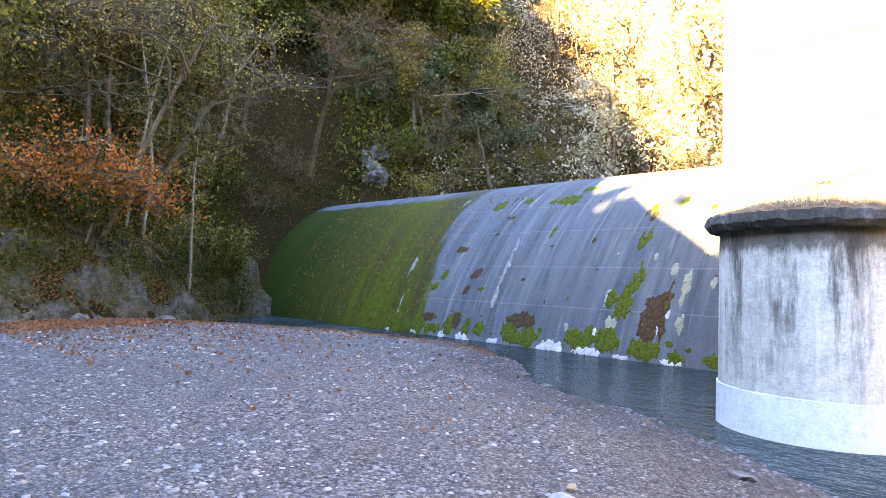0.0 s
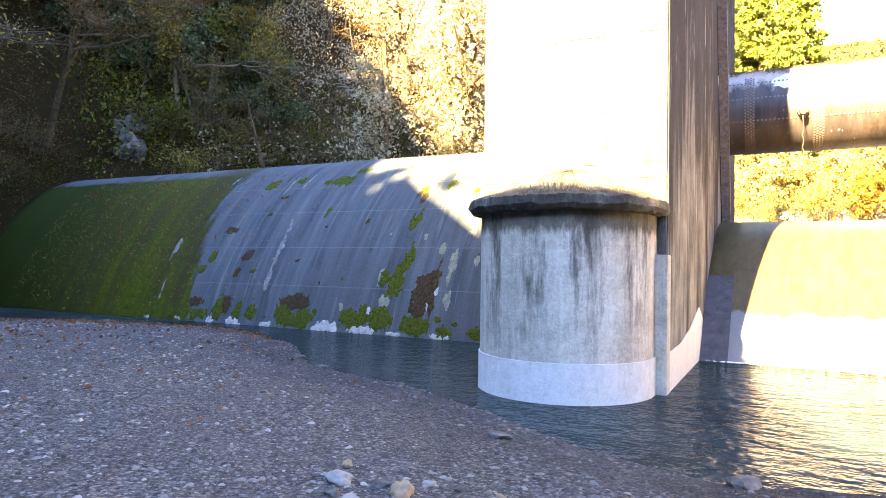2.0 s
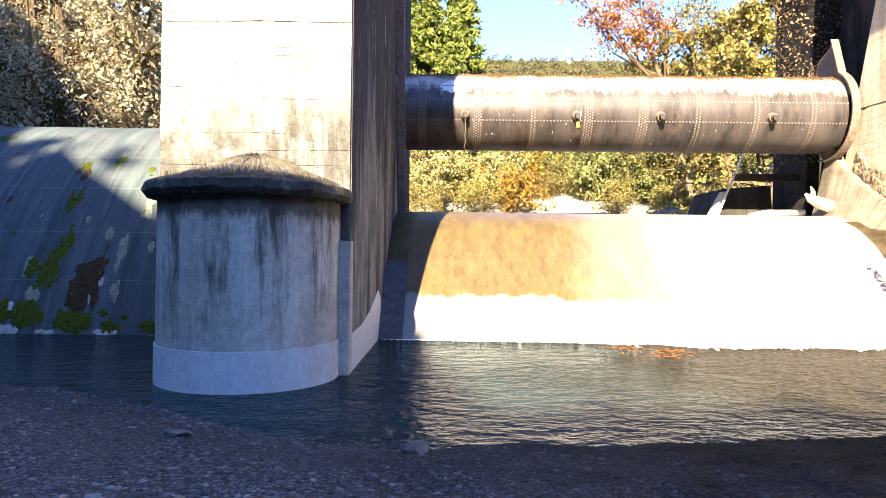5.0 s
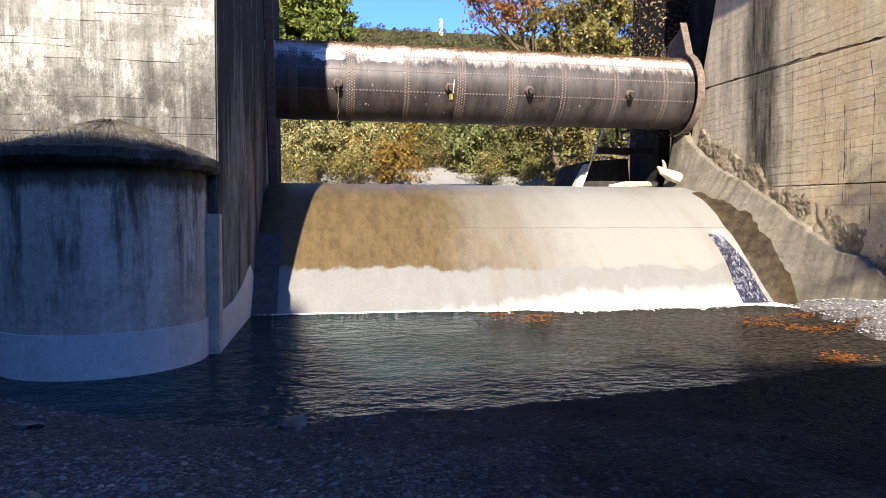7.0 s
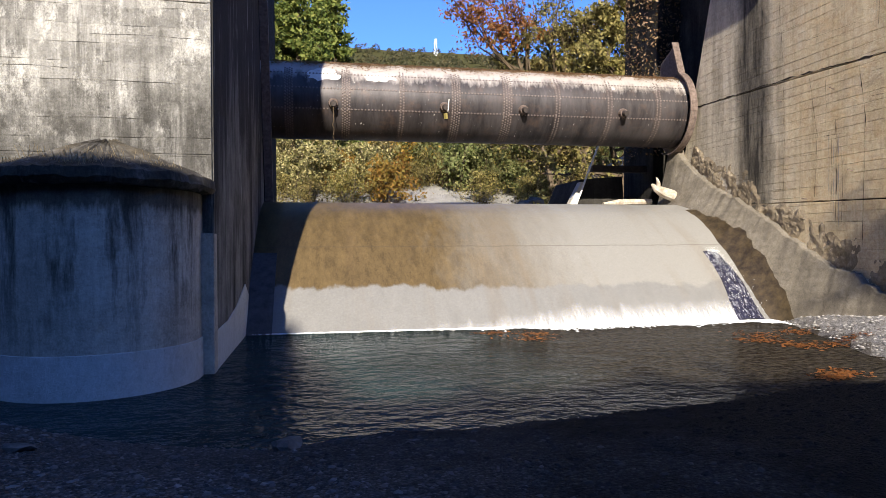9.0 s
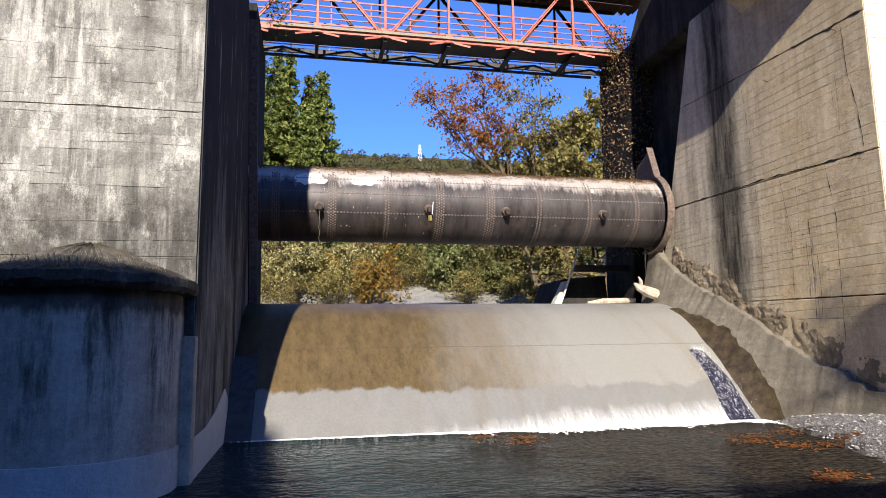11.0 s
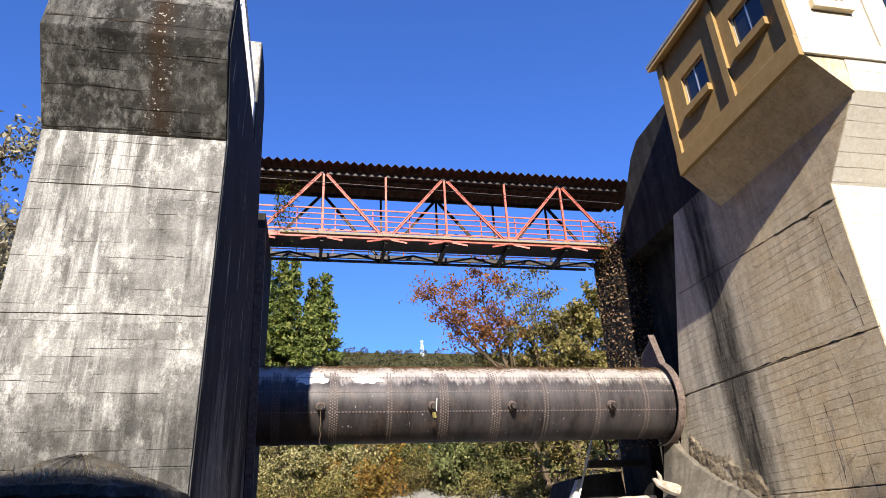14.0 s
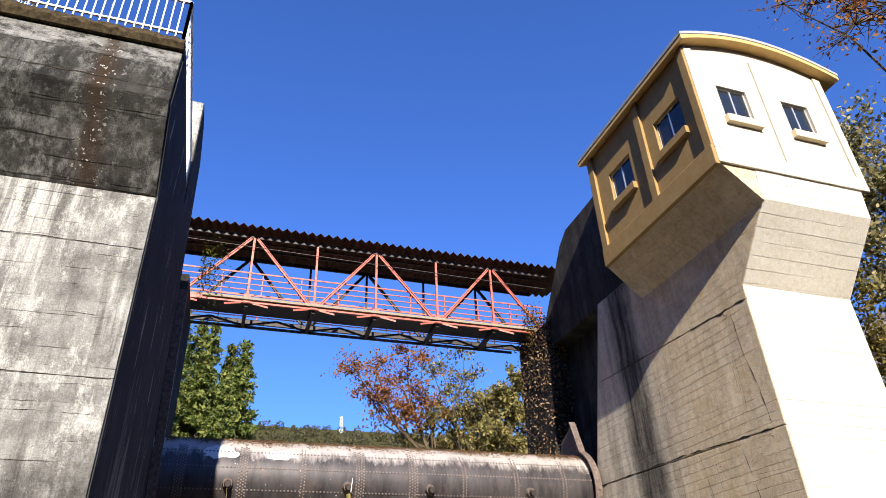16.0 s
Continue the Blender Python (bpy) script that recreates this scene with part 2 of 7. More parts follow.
def streaked():
    """Old concrete under the gate: black run-off bands between paler dry ones, all darkened for the side's shade."""
    m, nt, p, v = material("streaked concrete", 0.9)
    pos = nt.nodes.new("ShaderNodeSeparateXYZ")
    nt.links.new(v, pos.inputs[0])
    high = ramp(nt, calc(nt, "MULTIPLY", pos.outputs[2], 0.1), [(0.35, 0.0), (0.75, 0.22)])  # blacker higher up: the side's shade put in as wider bands
    broad = ramp(nt, calc(nt, "ADD", noise_at(nt, v, 1.1, 8, 0.7, (1, 1, 0.10)), high), [(0.50, 0.0), (0.60, 1.0)])
    narrow = ramp(nt, noise_at(nt, v, 3.5, 9, 0.75, (1, 1, 0.13)), [(0.46, 0.0), (0.64, 1.0)])
    cloud = ramp(nt, noise_at(nt, v, 0.8, 7, 0.7), [(0.35, 0.0), (0.65, 1.0)])
    grain = noise_at(nt, v, 22, 7, 0.75)
    c = mix(nt, cloud, (0.32, 0.308, 0.28), (0.11, 0.105, 0.096))
    c = mix(nt, calc(nt, "MULTIPLY", narrow, 0.75), c, (0.06, 0.058, 0.055))
    c = mix(nt, calc(nt, "MULTIPLY", broad, 0.9), c, (0.026, 0.025, 0.025))
    c = mix(nt, ramp(nt, noise_at(nt, v, 2.2, 5, 0.7, (1, 1, 0.20)), [(0.59, 0.0), (0.68, 0.7)]), c, (0.42, 0.41, 0.38))
    c = mix(nt, 0.7, c, ramp(nt, grain, [(0.25, 0.32), (0.75, 0.68)]), "OVERLAY")
    finish(nt, p, c, grain, 0.6, 0.02)
    return m


CONC_SIDE = streaked()
CONC_DARK = concrete("near-black concrete", (0.075, 0.07, 0.063), (0.02, 0.019, 0.017), 0.8, 0.7)
CONC_PIT = concrete("pitted concrete", (0.50, 0.41, 0.29), (0.13, 0.10, 0.07), 0.2, 0.8)
CONC_WETFOOT = concrete("old render coat", (0.28, 0.25, 0.205), (0.10, 0.084, 0.063), 0.12, 0.75, edge=0.24)
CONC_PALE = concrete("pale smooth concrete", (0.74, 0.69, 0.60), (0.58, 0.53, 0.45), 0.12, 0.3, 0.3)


def sheet_weir(name, wet):
    """The weir's face: old concrete with silt, moss that follows the wet runs, dry white feet."""
    m, nt, p, v = material(name, 0.75)
    sep = nt.nodes.new("ShaderNodeSeparateXYZ")
    nt.links.new(v, sep.inputs[0])
    x, z = sep.outputs[0], sep.outputs[2]
    grain = noise_at(nt, v, 16, 6, 0.7)
    runs = noise_at(nt, v, 1.3, 6, 0.6, (1, 0.1, 0.1))
    if wet:
        # brown algae on the upper face, a pale washed foot, thinner algae towards large x
        edge = calc(nt, "ADD", calc(nt, "MULTIPLY", z, 1.0), calc(nt, "MULTIPLY", calc(nt, "SUBTRACT", noise_at(nt, v, 0.9, 6, 0.6, (1, 0.5, 0.5)), 0.5), 0.8))
        foot = ramp(nt, calc(nt, "MULTIPLY", edge, 0.2), [(0.19, 1.0), (0.205, 0.0)])
        right = ramp(nt, calc(nt, "ADD", calc(nt, "MULTIPLY", x, 0.10), calc(nt, "MULTIPLY", noise_at(nt, v, 0.9, 9, 0.78, (1, 0.3, 0.3)), 0.45)), [(0.52, 0.0), (0.98, 1.0)])
        algae = mix(nt, ramp(nt, noise_at(nt, v, 3.0, 9, 0.85, (1, 0.35, 0.35)), [(0.38, 0.0), (0.62, 1.0)]), (0.138, 0.097, 0.047), (0.070, 0.050, 0.026))
        stone = mix(nt, ramp(nt, noise_at(nt, v, 38, 6, 0.8), [(0.35, 0.0), (0.65, 1.0)]), (0.285, 0.277, 0.255), (0.225, 0.218, 0.202))
        c = mix(nt, right, algae, stone)
        c = mix(nt, foot, c, mix(nt, noise_at(nt, v, 3, 6, 0.7, (1, 0.4, 0.4)), (0.235, 0.232, 0.224), (0.165, 0.163, 0.157)))
        c = mix(nt, calc(nt, "MULTIPLY", ramp(nt, runs, [(0.5, 0.0), (0.7, 1.0)]), 0.3), c, (0.16, 0.11, 0.06))
        c = mix(nt, 0.3, c, ramp(nt, noise_at(nt, v, 30, 5, 0.75), [(0.3, 0.32), (0.7, 0.68)]), "OVERLAY")
        off = calc(nt, "ABSOLUTE", calc(nt, "SUBTRACT", calc(nt, "ADD", z, calc(nt, "MULTIPLY", noise_at(nt, v, 1.5, 3, 0.5), 0.06)), 2.08))
        c = mix(nt, ramp(nt, off, [(0.006, 0.4), (0.018, 0.0)]), c, (0.07, 0.055, 0.04))
        finish(nt, p, mix(nt, 0.5, c, ramp(nt, grain, [(0.3, 0.42), (0.7, 0.6)]), "OVERLAY"), grain, 0.18, 0.01)
        p.inputs["Roughness"].default_value = 0.42
        return m
    slab = ramp(nt, noise_at(nt, v, 2.6, 6, 0.65, (1, 0.06, 0.06)), [(0.34, 0.0), (0.74, 1.0)])
    base = mix(nt, slab, (0.038, 0.053, 0.060), (0.098, 0.127, 0.133))
    base = mix(nt, ramp(nt, noise_at(nt, v, 0.9, 5, 0.6), [(0.45, 0.0), (0.7, 0.6)]), base, (0.09, 0.09, 0.10))
    base = mix(nt, ramp(nt, noise_at(nt, v, 6, 5, 0.6, (1, 0.05, 0.05)), [(0.58, 0.0), (0.74, 0.35)]), base, (0.26, 0.28, 0.29))
    cover = calc(nt, "ADD", calc(nt, "MULTIPLY", calc(nt, "ADD", calc(nt, "ADD", x, 17.9), calc(nt, "MULTIPLY", z, 0.36)), -0.20), noise_at(nt, v, 1.5, 8, 0.75, (1, 0.12, 0.12)))
    mossy = ramp(nt, cover, [(0.48, 0.0), (0.56, 1.0)])
    patches = ramp(nt, noise_at(nt, v, 1.1, 8, 0.75, (1.0, 0.5, 0.5)), [(0.66, 0.0), (0.70, 1.0)])
    green = mix(nt, ramp(nt, noise_at(nt, v, 5, 7, 0.75), [(0.3, 0.0), (0.7, 1.0)]), (0.014, 0.027, 0.001), (0.085, 0.100, 0.004))
    green = mix(nt, ramp(nt, noise_at(nt, v, 1.7, 5, 0.6, (1, 0.06, 0.06)), [(0.44, 0.0), (0.60, 0.85)]), green, (0.042, 0.030, 0.009))
    wet = ramp(nt, calc(nt, "MULTIPLY", calc(nt, "ADD", x, 23.0), -0.20), [(0.0, 0.0), (1.0, 0.85)])
    green = mix(nt, wet, green, (0.013, 0.027, 0.001))
    brown = mix(nt, noise_at(nt, v, 4, 6, 0.7), (0.065, 0.04, 0.02), (0.09, 0.10, 0.02))
    for z0 in (1.35, 2.6, 3.85, 4.85):  # the joints between the lifts
        off = calc(nt, "ABSOLUTE", calc(nt, "SUBTRACT", calc(nt, "ADD", z, calc(nt, "MULTIPLY", noise_at(nt, v, 1.5, 3, 0.5), 0.06)), z0))
        base = mix(nt, ramp(nt, off, [(0.006, 0.3), (0.016, 0.0)]), base, (0.20, 0.21, 0.22))
    c = mix(nt, patches, base, brown)
    bare = ramp(nt, calc(nt, "ADD", calc(nt, "SUBTRACT", z, 5.2), calc(nt, "MULTIPLY", calc(nt, "SUBTRACT", noise_at(nt, v, 1.2, 6, 0.7), 0.5), 0.5)), [(0.42, 0.0), (0.55, 1.0)])
    bare = calc(nt, "MULTIPLY", bare, ramp(nt, calc(nt, "MULTIPLY", calc(nt, "ADD", x, 19.5), -0.1), [(0.0, 0.0), (0.35, 1.0)]))
    mossy = calc(nt, "MULTIPLY", mossy, calc(nt, "SUBTRACT", 1.0, bare))  # the crest near the bank is trodden bare
    c = mix(nt, mossy, c, green)
    finish(nt, p, mix(nt, 0.5, c, ramp(nt, grain, [(0.3, 0.38), (0.7, 0.66)]), "OVERLAY"),
           calc(nt, "ADD", grain, calc(nt, "MULTIPLY", calc(nt, "ADD", mossy, patches), 1.4)), 0.8, 0.03)
    return m


WEIR_MOSS = sheet_weir("mossy weir", False)
WEIR_WET = sheet_weir("silted weir", True)


def plain(name, a, b, rough=0.6, metal=0.0, scale=8, bump=0.3, spread=(0.35, 0.65)):
    m, nt, p, v = material(name, rough, metal)
    n = noise_at(nt, v, scale, 6, 0.7)
    finish(nt, p, mix(nt, ramp(nt, n, [(spread[0], 0.0), (spread[1], 1.0)]), a, b), n, bump, 0.01)
    return m


def steel_drum(name, low, mid, high):
    """Old painted plate: dark runs down the sides, a dusty top with sunlight painted in pale, chipped."""
    m, nt, p, v = material(name, 0.5, 0.3)
    runs = ramp(nt, noise_at(nt, v, 2.4, 7, 0.7, (1, 0.22, 0.22)), [(0.38, 0.0), (0.70, 1.0)])
    c = mix(nt, runs, low, mid)
    c = mix(nt, ramp(nt, noise_at(nt, v, 2.2, 5, 0.7), [(0.5, 0.0), (0.72, 0.6)]), c, (0.11, 0.07, 0.055))
    c = mix(nt, ramp(nt, noise_at(nt, v, 0.8, 4, 0.6, (1, 0.3, 0.3)), [(0.4, 0.0), (0.6, 0.5)]), c, high)
    c = mix(nt, ramp(nt, noise_at(nt, v, 13, 3, 0.6, (1, 0.4, 0.4)), [(0.70, 0.0), (0.73, 1.0)]), c, (0.55, 0.53, 0.50))
    pos = nt.nodes.new("ShaderNodeSeparateXYZ")
    nt.links.new(v, pos.inputs[0])
    top = ramp(nt, calc(nt, "ADD", calc(nt, "SUBTRACT", pos.outputs[2], 6.9), calc(nt, "MULTIPLY", calc(nt, "SUBTRACT", noise_at(nt, v, 3.5, 7, 0.75, (1, 0.3, 0.3)), 0.5), 1.2)), [(0.50, 0.0), (0.85, 0.95)])
    c = mix(nt, top, c, (0.56, 0.51, 0.47))  # dusty top, with sunlight painted in as pale colour
    finish(nt, p, c, noise_at(nt, v, 30, 5, 0.7), 0.25, 0.01)
    return m


CRACK = plain("open crack", (0.02, 0.017, 0.013), (0.05, 0.042, 0.033), 1.0, 0.0, 9, 0.5)
STEEL = steel_drum("weathered black steel", (0.020, 0.017, 0.019), (0.085, 0.075, 0.078), (0.10, 0.088, 0.09))
RUST = plain("rusted steel", (0.11, 0.082, 0.072), (0.24, 0.185, 0.16), 0.65, 0.2, 9)
RIVET = plain("worn rivet heads", (0.09, 0.070, 0.066), (0.21, 0.172, 0.158), 0.55, 0.3, 20)
STRAP = steel_drum("riveted strap steel", (0.030, 0.024, 0.025), (0.088, 0.073, 0.072), (0.115, 0.094, 0.09))
SPLASH = plain("white paint splash", (0.70, 0.69, 0.66), (0.85, 0.84, 0.81), 0.8, 0.0, 9, 0.3)
RED = plain("faded red paint", (0.44, 0.075, 0.045), (0.55, 0.16, 0.115), 0.55, 0.0, 5)
ROOF_UNDER = plain("rusty corrugated sheet", (0.06, 0.032, 0.022), (0.12, 0.065, 0.042), 0.7, 0.1, 3)
DARK_STEEL = plain("dark steel", (0.03, 0.025, 0.025), (0.07, 0.055, 0.05), 0.6, 0.3, 6)
WHITE = plain("white enamel paint", (0.78, 0.78, 0.76), (0.84, 0.84, 0.82), 0.4, 0.0, 4, 0.05)
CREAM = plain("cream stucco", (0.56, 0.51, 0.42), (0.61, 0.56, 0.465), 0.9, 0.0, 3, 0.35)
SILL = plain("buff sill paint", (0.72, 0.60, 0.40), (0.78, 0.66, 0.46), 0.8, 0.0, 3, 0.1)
# browner copy of the cream stucco; the side's shade is in its colour
STUCCO_SHADE = plain("shadow-side stucco", (0.33, 0.215, 0.085), (0.40, 0.27, 0.12), 0.95, 0.0, 4, 0.5)
OCHRE = plain("ochre paint", (0.62, 0.40, 0.15), (0.68, 0.45, 0.19), 0.7, 0.0, 3, 0.1)
SLATE = plain("grey roof edge", (0.30, 0.31, 0.33), (0.42, 0.43, 0.45), 0.7, 0.0, 5, 0.3)
PLANK = plain("weathered planks", (0.25, 0.21, 0.15), (0.36, 0.31, 0.24), 0.85, 0.0, 7, 0.4)
ALU = plain("aluminium frame", (0.70, 0.70, 0.70), (0.78, 0.78, 0.78), 0.35, 0.6, 4, 0.05)
BARK = plain("brown-grey bark", (0.055, 0.040, 0.026), (0.16, 0.122, 0.082), 0.95, 0.0, 6, 0.8)
TWIG = plain("bare twigs", (0.045, 0.032, 0.019), (0.14, 0.104, 0.066), 0.9, 0.0, 4, 0.3)
DRIFT = plain("bleached driftwood", (0.28, 0.22, 0.16), (0.60, 0.54, 0.46), 0.9, 0.0, 5, 0.5)
FOAM = plain("white water", (0.72, 0.74, 0.75), (0.86, 0.87, 0.88), 0.6, 0.0, 9, 0.9)
STRAW = plain("dry grass", (0.30, 0.23, 0.13), (0.45, 0.36, 0.22), 0.9, 0.0, 9, 0.2)


MOSS = plain("thick green moss", (0.018, 0.034, 0.004), (0.082, 0.095, 0.010), 0.95, 0.0, 14, 1.0)
MOSS_DRY = plain("dry brown moss", (0.03, 0.016, 0.008), (0.08, 0.046, 0.023), 0.95, 0.0, 12, 1.0)
COAT = plain("dark repair coat", (0.05, 0.05, 0.055), (0.09, 0.09, 0.095), 0.7, 0.0, 5, 0.4)
LIME_RUN = plain("thin lime run", (0.10, 0.105, 0.10), (0.25, 0.26, 0.25), 0.85, 0.0, 7, 0.5)
HALO = plain("pale dried algae", (0.13, 0.14, 0.10), (0.25, 0.255, 0.19), 0.9, 0.0, 9, 0.4)
LIME = plain("lime crust", (0.20, 0.20, 0.19), (0.46, 0.46, 0.44), 0.8, 0.0, 6, 0.5)


def glass():
    m, nt, p, v = material("window glass", 0.05)
    finish(nt, p, (0.02, 0.025, 0.03))
    return m


GLASS = glass()


def leaf(name, a, b, c):
    m, nt, p, v = material(name, 0.55)
    p.inputs["Specular IOR Level"].default_value = 0.12
    g = nt.nodes.new("ShaderNodeNewGeometry")
    o = nt.nodes.new("ShaderNodeObjectInfo")
    col = ramp(nt, g.outputs["Random Per Island"], [(0.0, a), (0.5, b), (1.0, c)])
    hsv = nt.nodes.new("ShaderNodeHueSaturation")
    nt.links.new(col, hsv.inputs["Color"])
    nt.links.new(calc(nt, "ADD", calc(nt, "MULTIPLY", o.outputs["Random"], 0.7), 0.65), hsv.inputs["Value"])
    nt.links.new(calc(nt, "ADD", calc(nt, "MULTIPLY", o.outputs["Random"], 0.024), 0.488), hsv.inputs["Hue"])
    nt.links.new(hsv.outputs[0], p.inputs["Base Color"])
    t = nt.nodes.new("ShaderNodeBsdfTranslucent")
    nt.links.new(hsv.outputs[0], t.inputs[0])
    mx = nt.nodes.new("ShaderNodeMixShader")
    mx.inputs[0].default_value = 0.3
    nt.links.new(p.outputs[0], mx.inputs[1])
    nt.links.new(t.outputs[0], mx.inputs[2])
    nt.links.new(mx.outputs[0], nt.nodes["Material Output"].inputs[0])
    return m


LEAF_GREEN = leaf("green leaves", (0.014, 0.018, 0.002), (0.040, 0.046, 0.005), (0.125, 0.115, 0.014))
LEAF_DEEP = leaf("glossy evergreen leaves", (0.014, 0.022, 0.009), (0.045, 0.062, 0.027), (0.125, 0.145, 0.072))
LEAF_FAR = leaf("far forest", (0.045, 0.048, 0.020), (0.095, 0.090, 0.042), (0.16, 0.125, 0.060))
LEAF_OLIVE = leaf("yellowing leaves", (0.050, 0.041, 0.008), (0.128, 0.102, 0.022), (0.255, 0.185, 0.048))
LEAF_FADED = leaf("faded olive leaves", (0.075, 0.064, 0.020), (0.17, 0.145, 0.050), (0.32, 0.25, 0.10))
LEAF_FRESH = leaf("fresh green leaves", (0.048, 0.060, 0.018), (0.140, 0.156, 0.056), (0.29, 0.28, 0.125))
# brighter leaf copy for trees in the sun, sunlight in the colour
LEAF_SUNNY = leaf("sunlit autumn leaves", (0.080, 0.077, 0.028), (0.22, 0.195, 0.085), (0.45, 0.37, 0.19))
LEAF_GOLD = leaf("golden leaves", (0.17, 0.13, 0.028), (0.28, 0.19, 0.045), (0.34, 0.17, 0.045))
LEAF_ORANGE = leaf("orange autumn leaves", (0.42, 0.155, 0.04), (0.42, 0.22, 0.07), (0.28, 0.11, 0.04))
# washed-out leaf copy for the sunlit slope, glare put in the colour
LEAF_SUNLIT = leaf("sunlit-toned pale leaves", (0.15, 0.134, 0.080), (0.28, 0.248, 0.165), (0.44, 0.385, 0.275))
LEAF_MAPLE = leaf("deep orange maple leaves", (0.44, 0.11, 0.02), (0.48, 0.16, 0.03), (0.30, 0.08, 0.017))
LEAF_RUST = leaf("rust fallen leaves", (0.22, 0.080, 0.036), (0.34, 0.125, 0.055), (0.13, 0.05, 0.028))
LEAF_BROWN = leaf("brown dry leaves", (0.11, 0.060, 0.018), (0.20, 0.105, 0.030), (0.07, 0.042, 0.015))
LEAF_CEDAR = leaf("cedar foliage", (0.052, 0.073, 0.018), (0.125, 0.150, 0.038), (0.24, 0.235, 0.065))


def ground_material():
    """Gravel low down and on the flats, leaf mould and rock where the ground is steep."""
    m, nt, p, v = material("ground", 0.95)
    p.inputs["Specular IOR Level"].default_value = 0.05
    g = nt.nodes.new("ShaderNodeNewGeometry")
    sep = nt.nodes.new("ShaderNodeSeparateXYZ")
    nt.links.new(g.outputs["True Normal"], sep.inputs[0])
    pos = nt.nodes.new("ShaderNodeSeparateXYZ")
    nt.links.new(v, pos.inputs[0])
    vor = nt.nodes.new("ShaderNodeTexVoronoi")
    vor.inputs["Scale"].default_value = 26
    nt.links.new(v, vor.inputs["Vector"])
    fine = nt.nodes.new("ShaderNodeTexVoronoi")
    fine.inputs["Scale"].default_value = 75
    nt.links.new(v, fine.inputs["Vector"])
    hue = nt.nodes.new("ShaderNodeSeparateColor")
    nt.links.new(vor.outputs["Color"], hue.inputs[0])
    stone = ramp(nt, hue.outputs[0], [(0.0, (0.066, 0.062, 0.058)), (0.5, (0.172, 0.163, 0.150)), (0.88, (0.27, 0.256, 0.236)), (1.0, (0.36, 0.342, 0.318))])
    hue2 = nt.nodes.new("ShaderNodeSeparateColor")
    nt.links.new(fine.outputs["Color"], hue2.inputs[0])
    grit = ramp(nt, hue2.outputs[1], [(0.0, (0.08, 0.076, 0.071)), (0.75, (0.19, 0.181, 0.167)), (1.0, (0.32, 0.305, 0.285))])
    c = mix(nt, ramp(nt, noise_at(nt, v, 1.2, 5, 0.6), [(0.4, 0.2), (0.62, 0.85)]), grit, stone)
    c = mix(nt, 0.9, c, ramp(nt, vor.outputs["Distance"], [(0.0, 0.66), (0.55, 0.26)]), "OVERLAY")
    # low gravel near the water darkened, shade put in its colour
    shaded = ramp(nt, calc(nt, "ADD", pos.outputs[2], calc(nt, "MULTIPLY", calc(nt, "SUBTRACT", noise_at(nt, v, 0.7, 5, 0.6), 0.5), 0.25)), [(0.24, 0.45), (0.42, 0.0)])
    shaded = calc(nt, "MULTIPLY", shaded, ramp(nt, calc(nt, "MULTIPLY", pos.outputs[0], 0.1), [(0.80, 1.0), (0.88, 0.0)]))
    c = mix(nt, shaded, c, (0.032, 0.032, 0.034))
    # bar darkens towards +x below y 9: shade painted into the gravel
    shade_right = ramp(nt, calc(nt, "ADD", calc(nt, "MULTIPLY", pos.outputs[0], 0.05), calc(nt, "MULTIPLY", noise_at(nt, v, 0.8, 5, 0.6), 0.35)), [(0.10, 0.0), (0.36, 0.95)])
    shade_end = ramp(nt, calc(nt, "MULTIPLY", pos.outputs[1], 0.05), [(0.43, 1.0), (0.47, 0.0)])
    c = mix(nt, calc(nt, "MULTIPLY", shade_right, shade_end), c, (0.020, 0.0165, 0.013))
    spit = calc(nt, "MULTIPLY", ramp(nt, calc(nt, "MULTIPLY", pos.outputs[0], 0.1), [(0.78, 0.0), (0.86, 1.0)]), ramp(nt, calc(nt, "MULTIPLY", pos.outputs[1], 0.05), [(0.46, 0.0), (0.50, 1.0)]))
    c = mix(nt, calc(nt, "MULTIPLY", spit, 0.75), c, mix(nt, hue.outputs[2], (0.20, 0.187, 0.17), (0.58, 0.55, 0.51)))  # pale spit, the sunshine on it put into the gravel's colour
    soil = mix(nt, noise_at(nt, v, 1.5, 8, 0.75), (0.010, 0.006, 0.002), (0.055, 0.032, 0.012))
    rock = mix(nt, ramp(nt, noise_at(nt, v, 0.7, 8, 0.7), [(0.35, 0.0), (0.65, 1.0)]), (0.04, 0.036, 0.03), (0.13, 0.12, 0.10))
    steep = ramp(nt, sep.outputs[2], [(0.22, 1.0), (0.40, 0.0)])
    slope = ramp(nt, sep.outputs[2], [(0.80, 1.0), (0.93, 0.0)])
    c = mix(nt, slope, c, mix(nt, steep, soil, rock))
    dry = ramp(nt, calc(nt, "MULTIPLY", pos.outputs[1], 0.01), [(0.22, 0.0), (0.26, 1.0)])
    c = mix(nt, calc(nt, "MULTIPLY", dry, calc(nt, "SUBTRACT", 1.0, slope)), c, mix(nt, noise_at(nt, v, 3, 6, 0.7), (0.30, 0.29, 0.27), (0.46, 0.44, 0.41)))
    wooded = ramp(nt, calc(nt, "MULTIPLY", pos.outputs[1], 0.01), [(0.66, 0.0), (0.80, 1.0)])
    c = mix(nt, wooded, c, mix(nt, noise_at(nt, v, 0.15, 8, 0.75), (0.03, 0.035, 0.01), (0.10, 0.085, 0.03)))
    h = calc(nt, "ADD", calc(nt, "MULTIPLY", vor.outputs["Distance"], -1.0), calc(nt, "MULTIPLY", fine.outputs["Distance"], -0.4))
    finish(nt, p, c, h, 1.0, 0.05)
    return m


GROUND = ground_material()
ROCK = plain("grey rock", (0.055, 0.053, 0.048), (0.16, 0.152, 0.138), 0.9, 0.0, 3, 0.8)


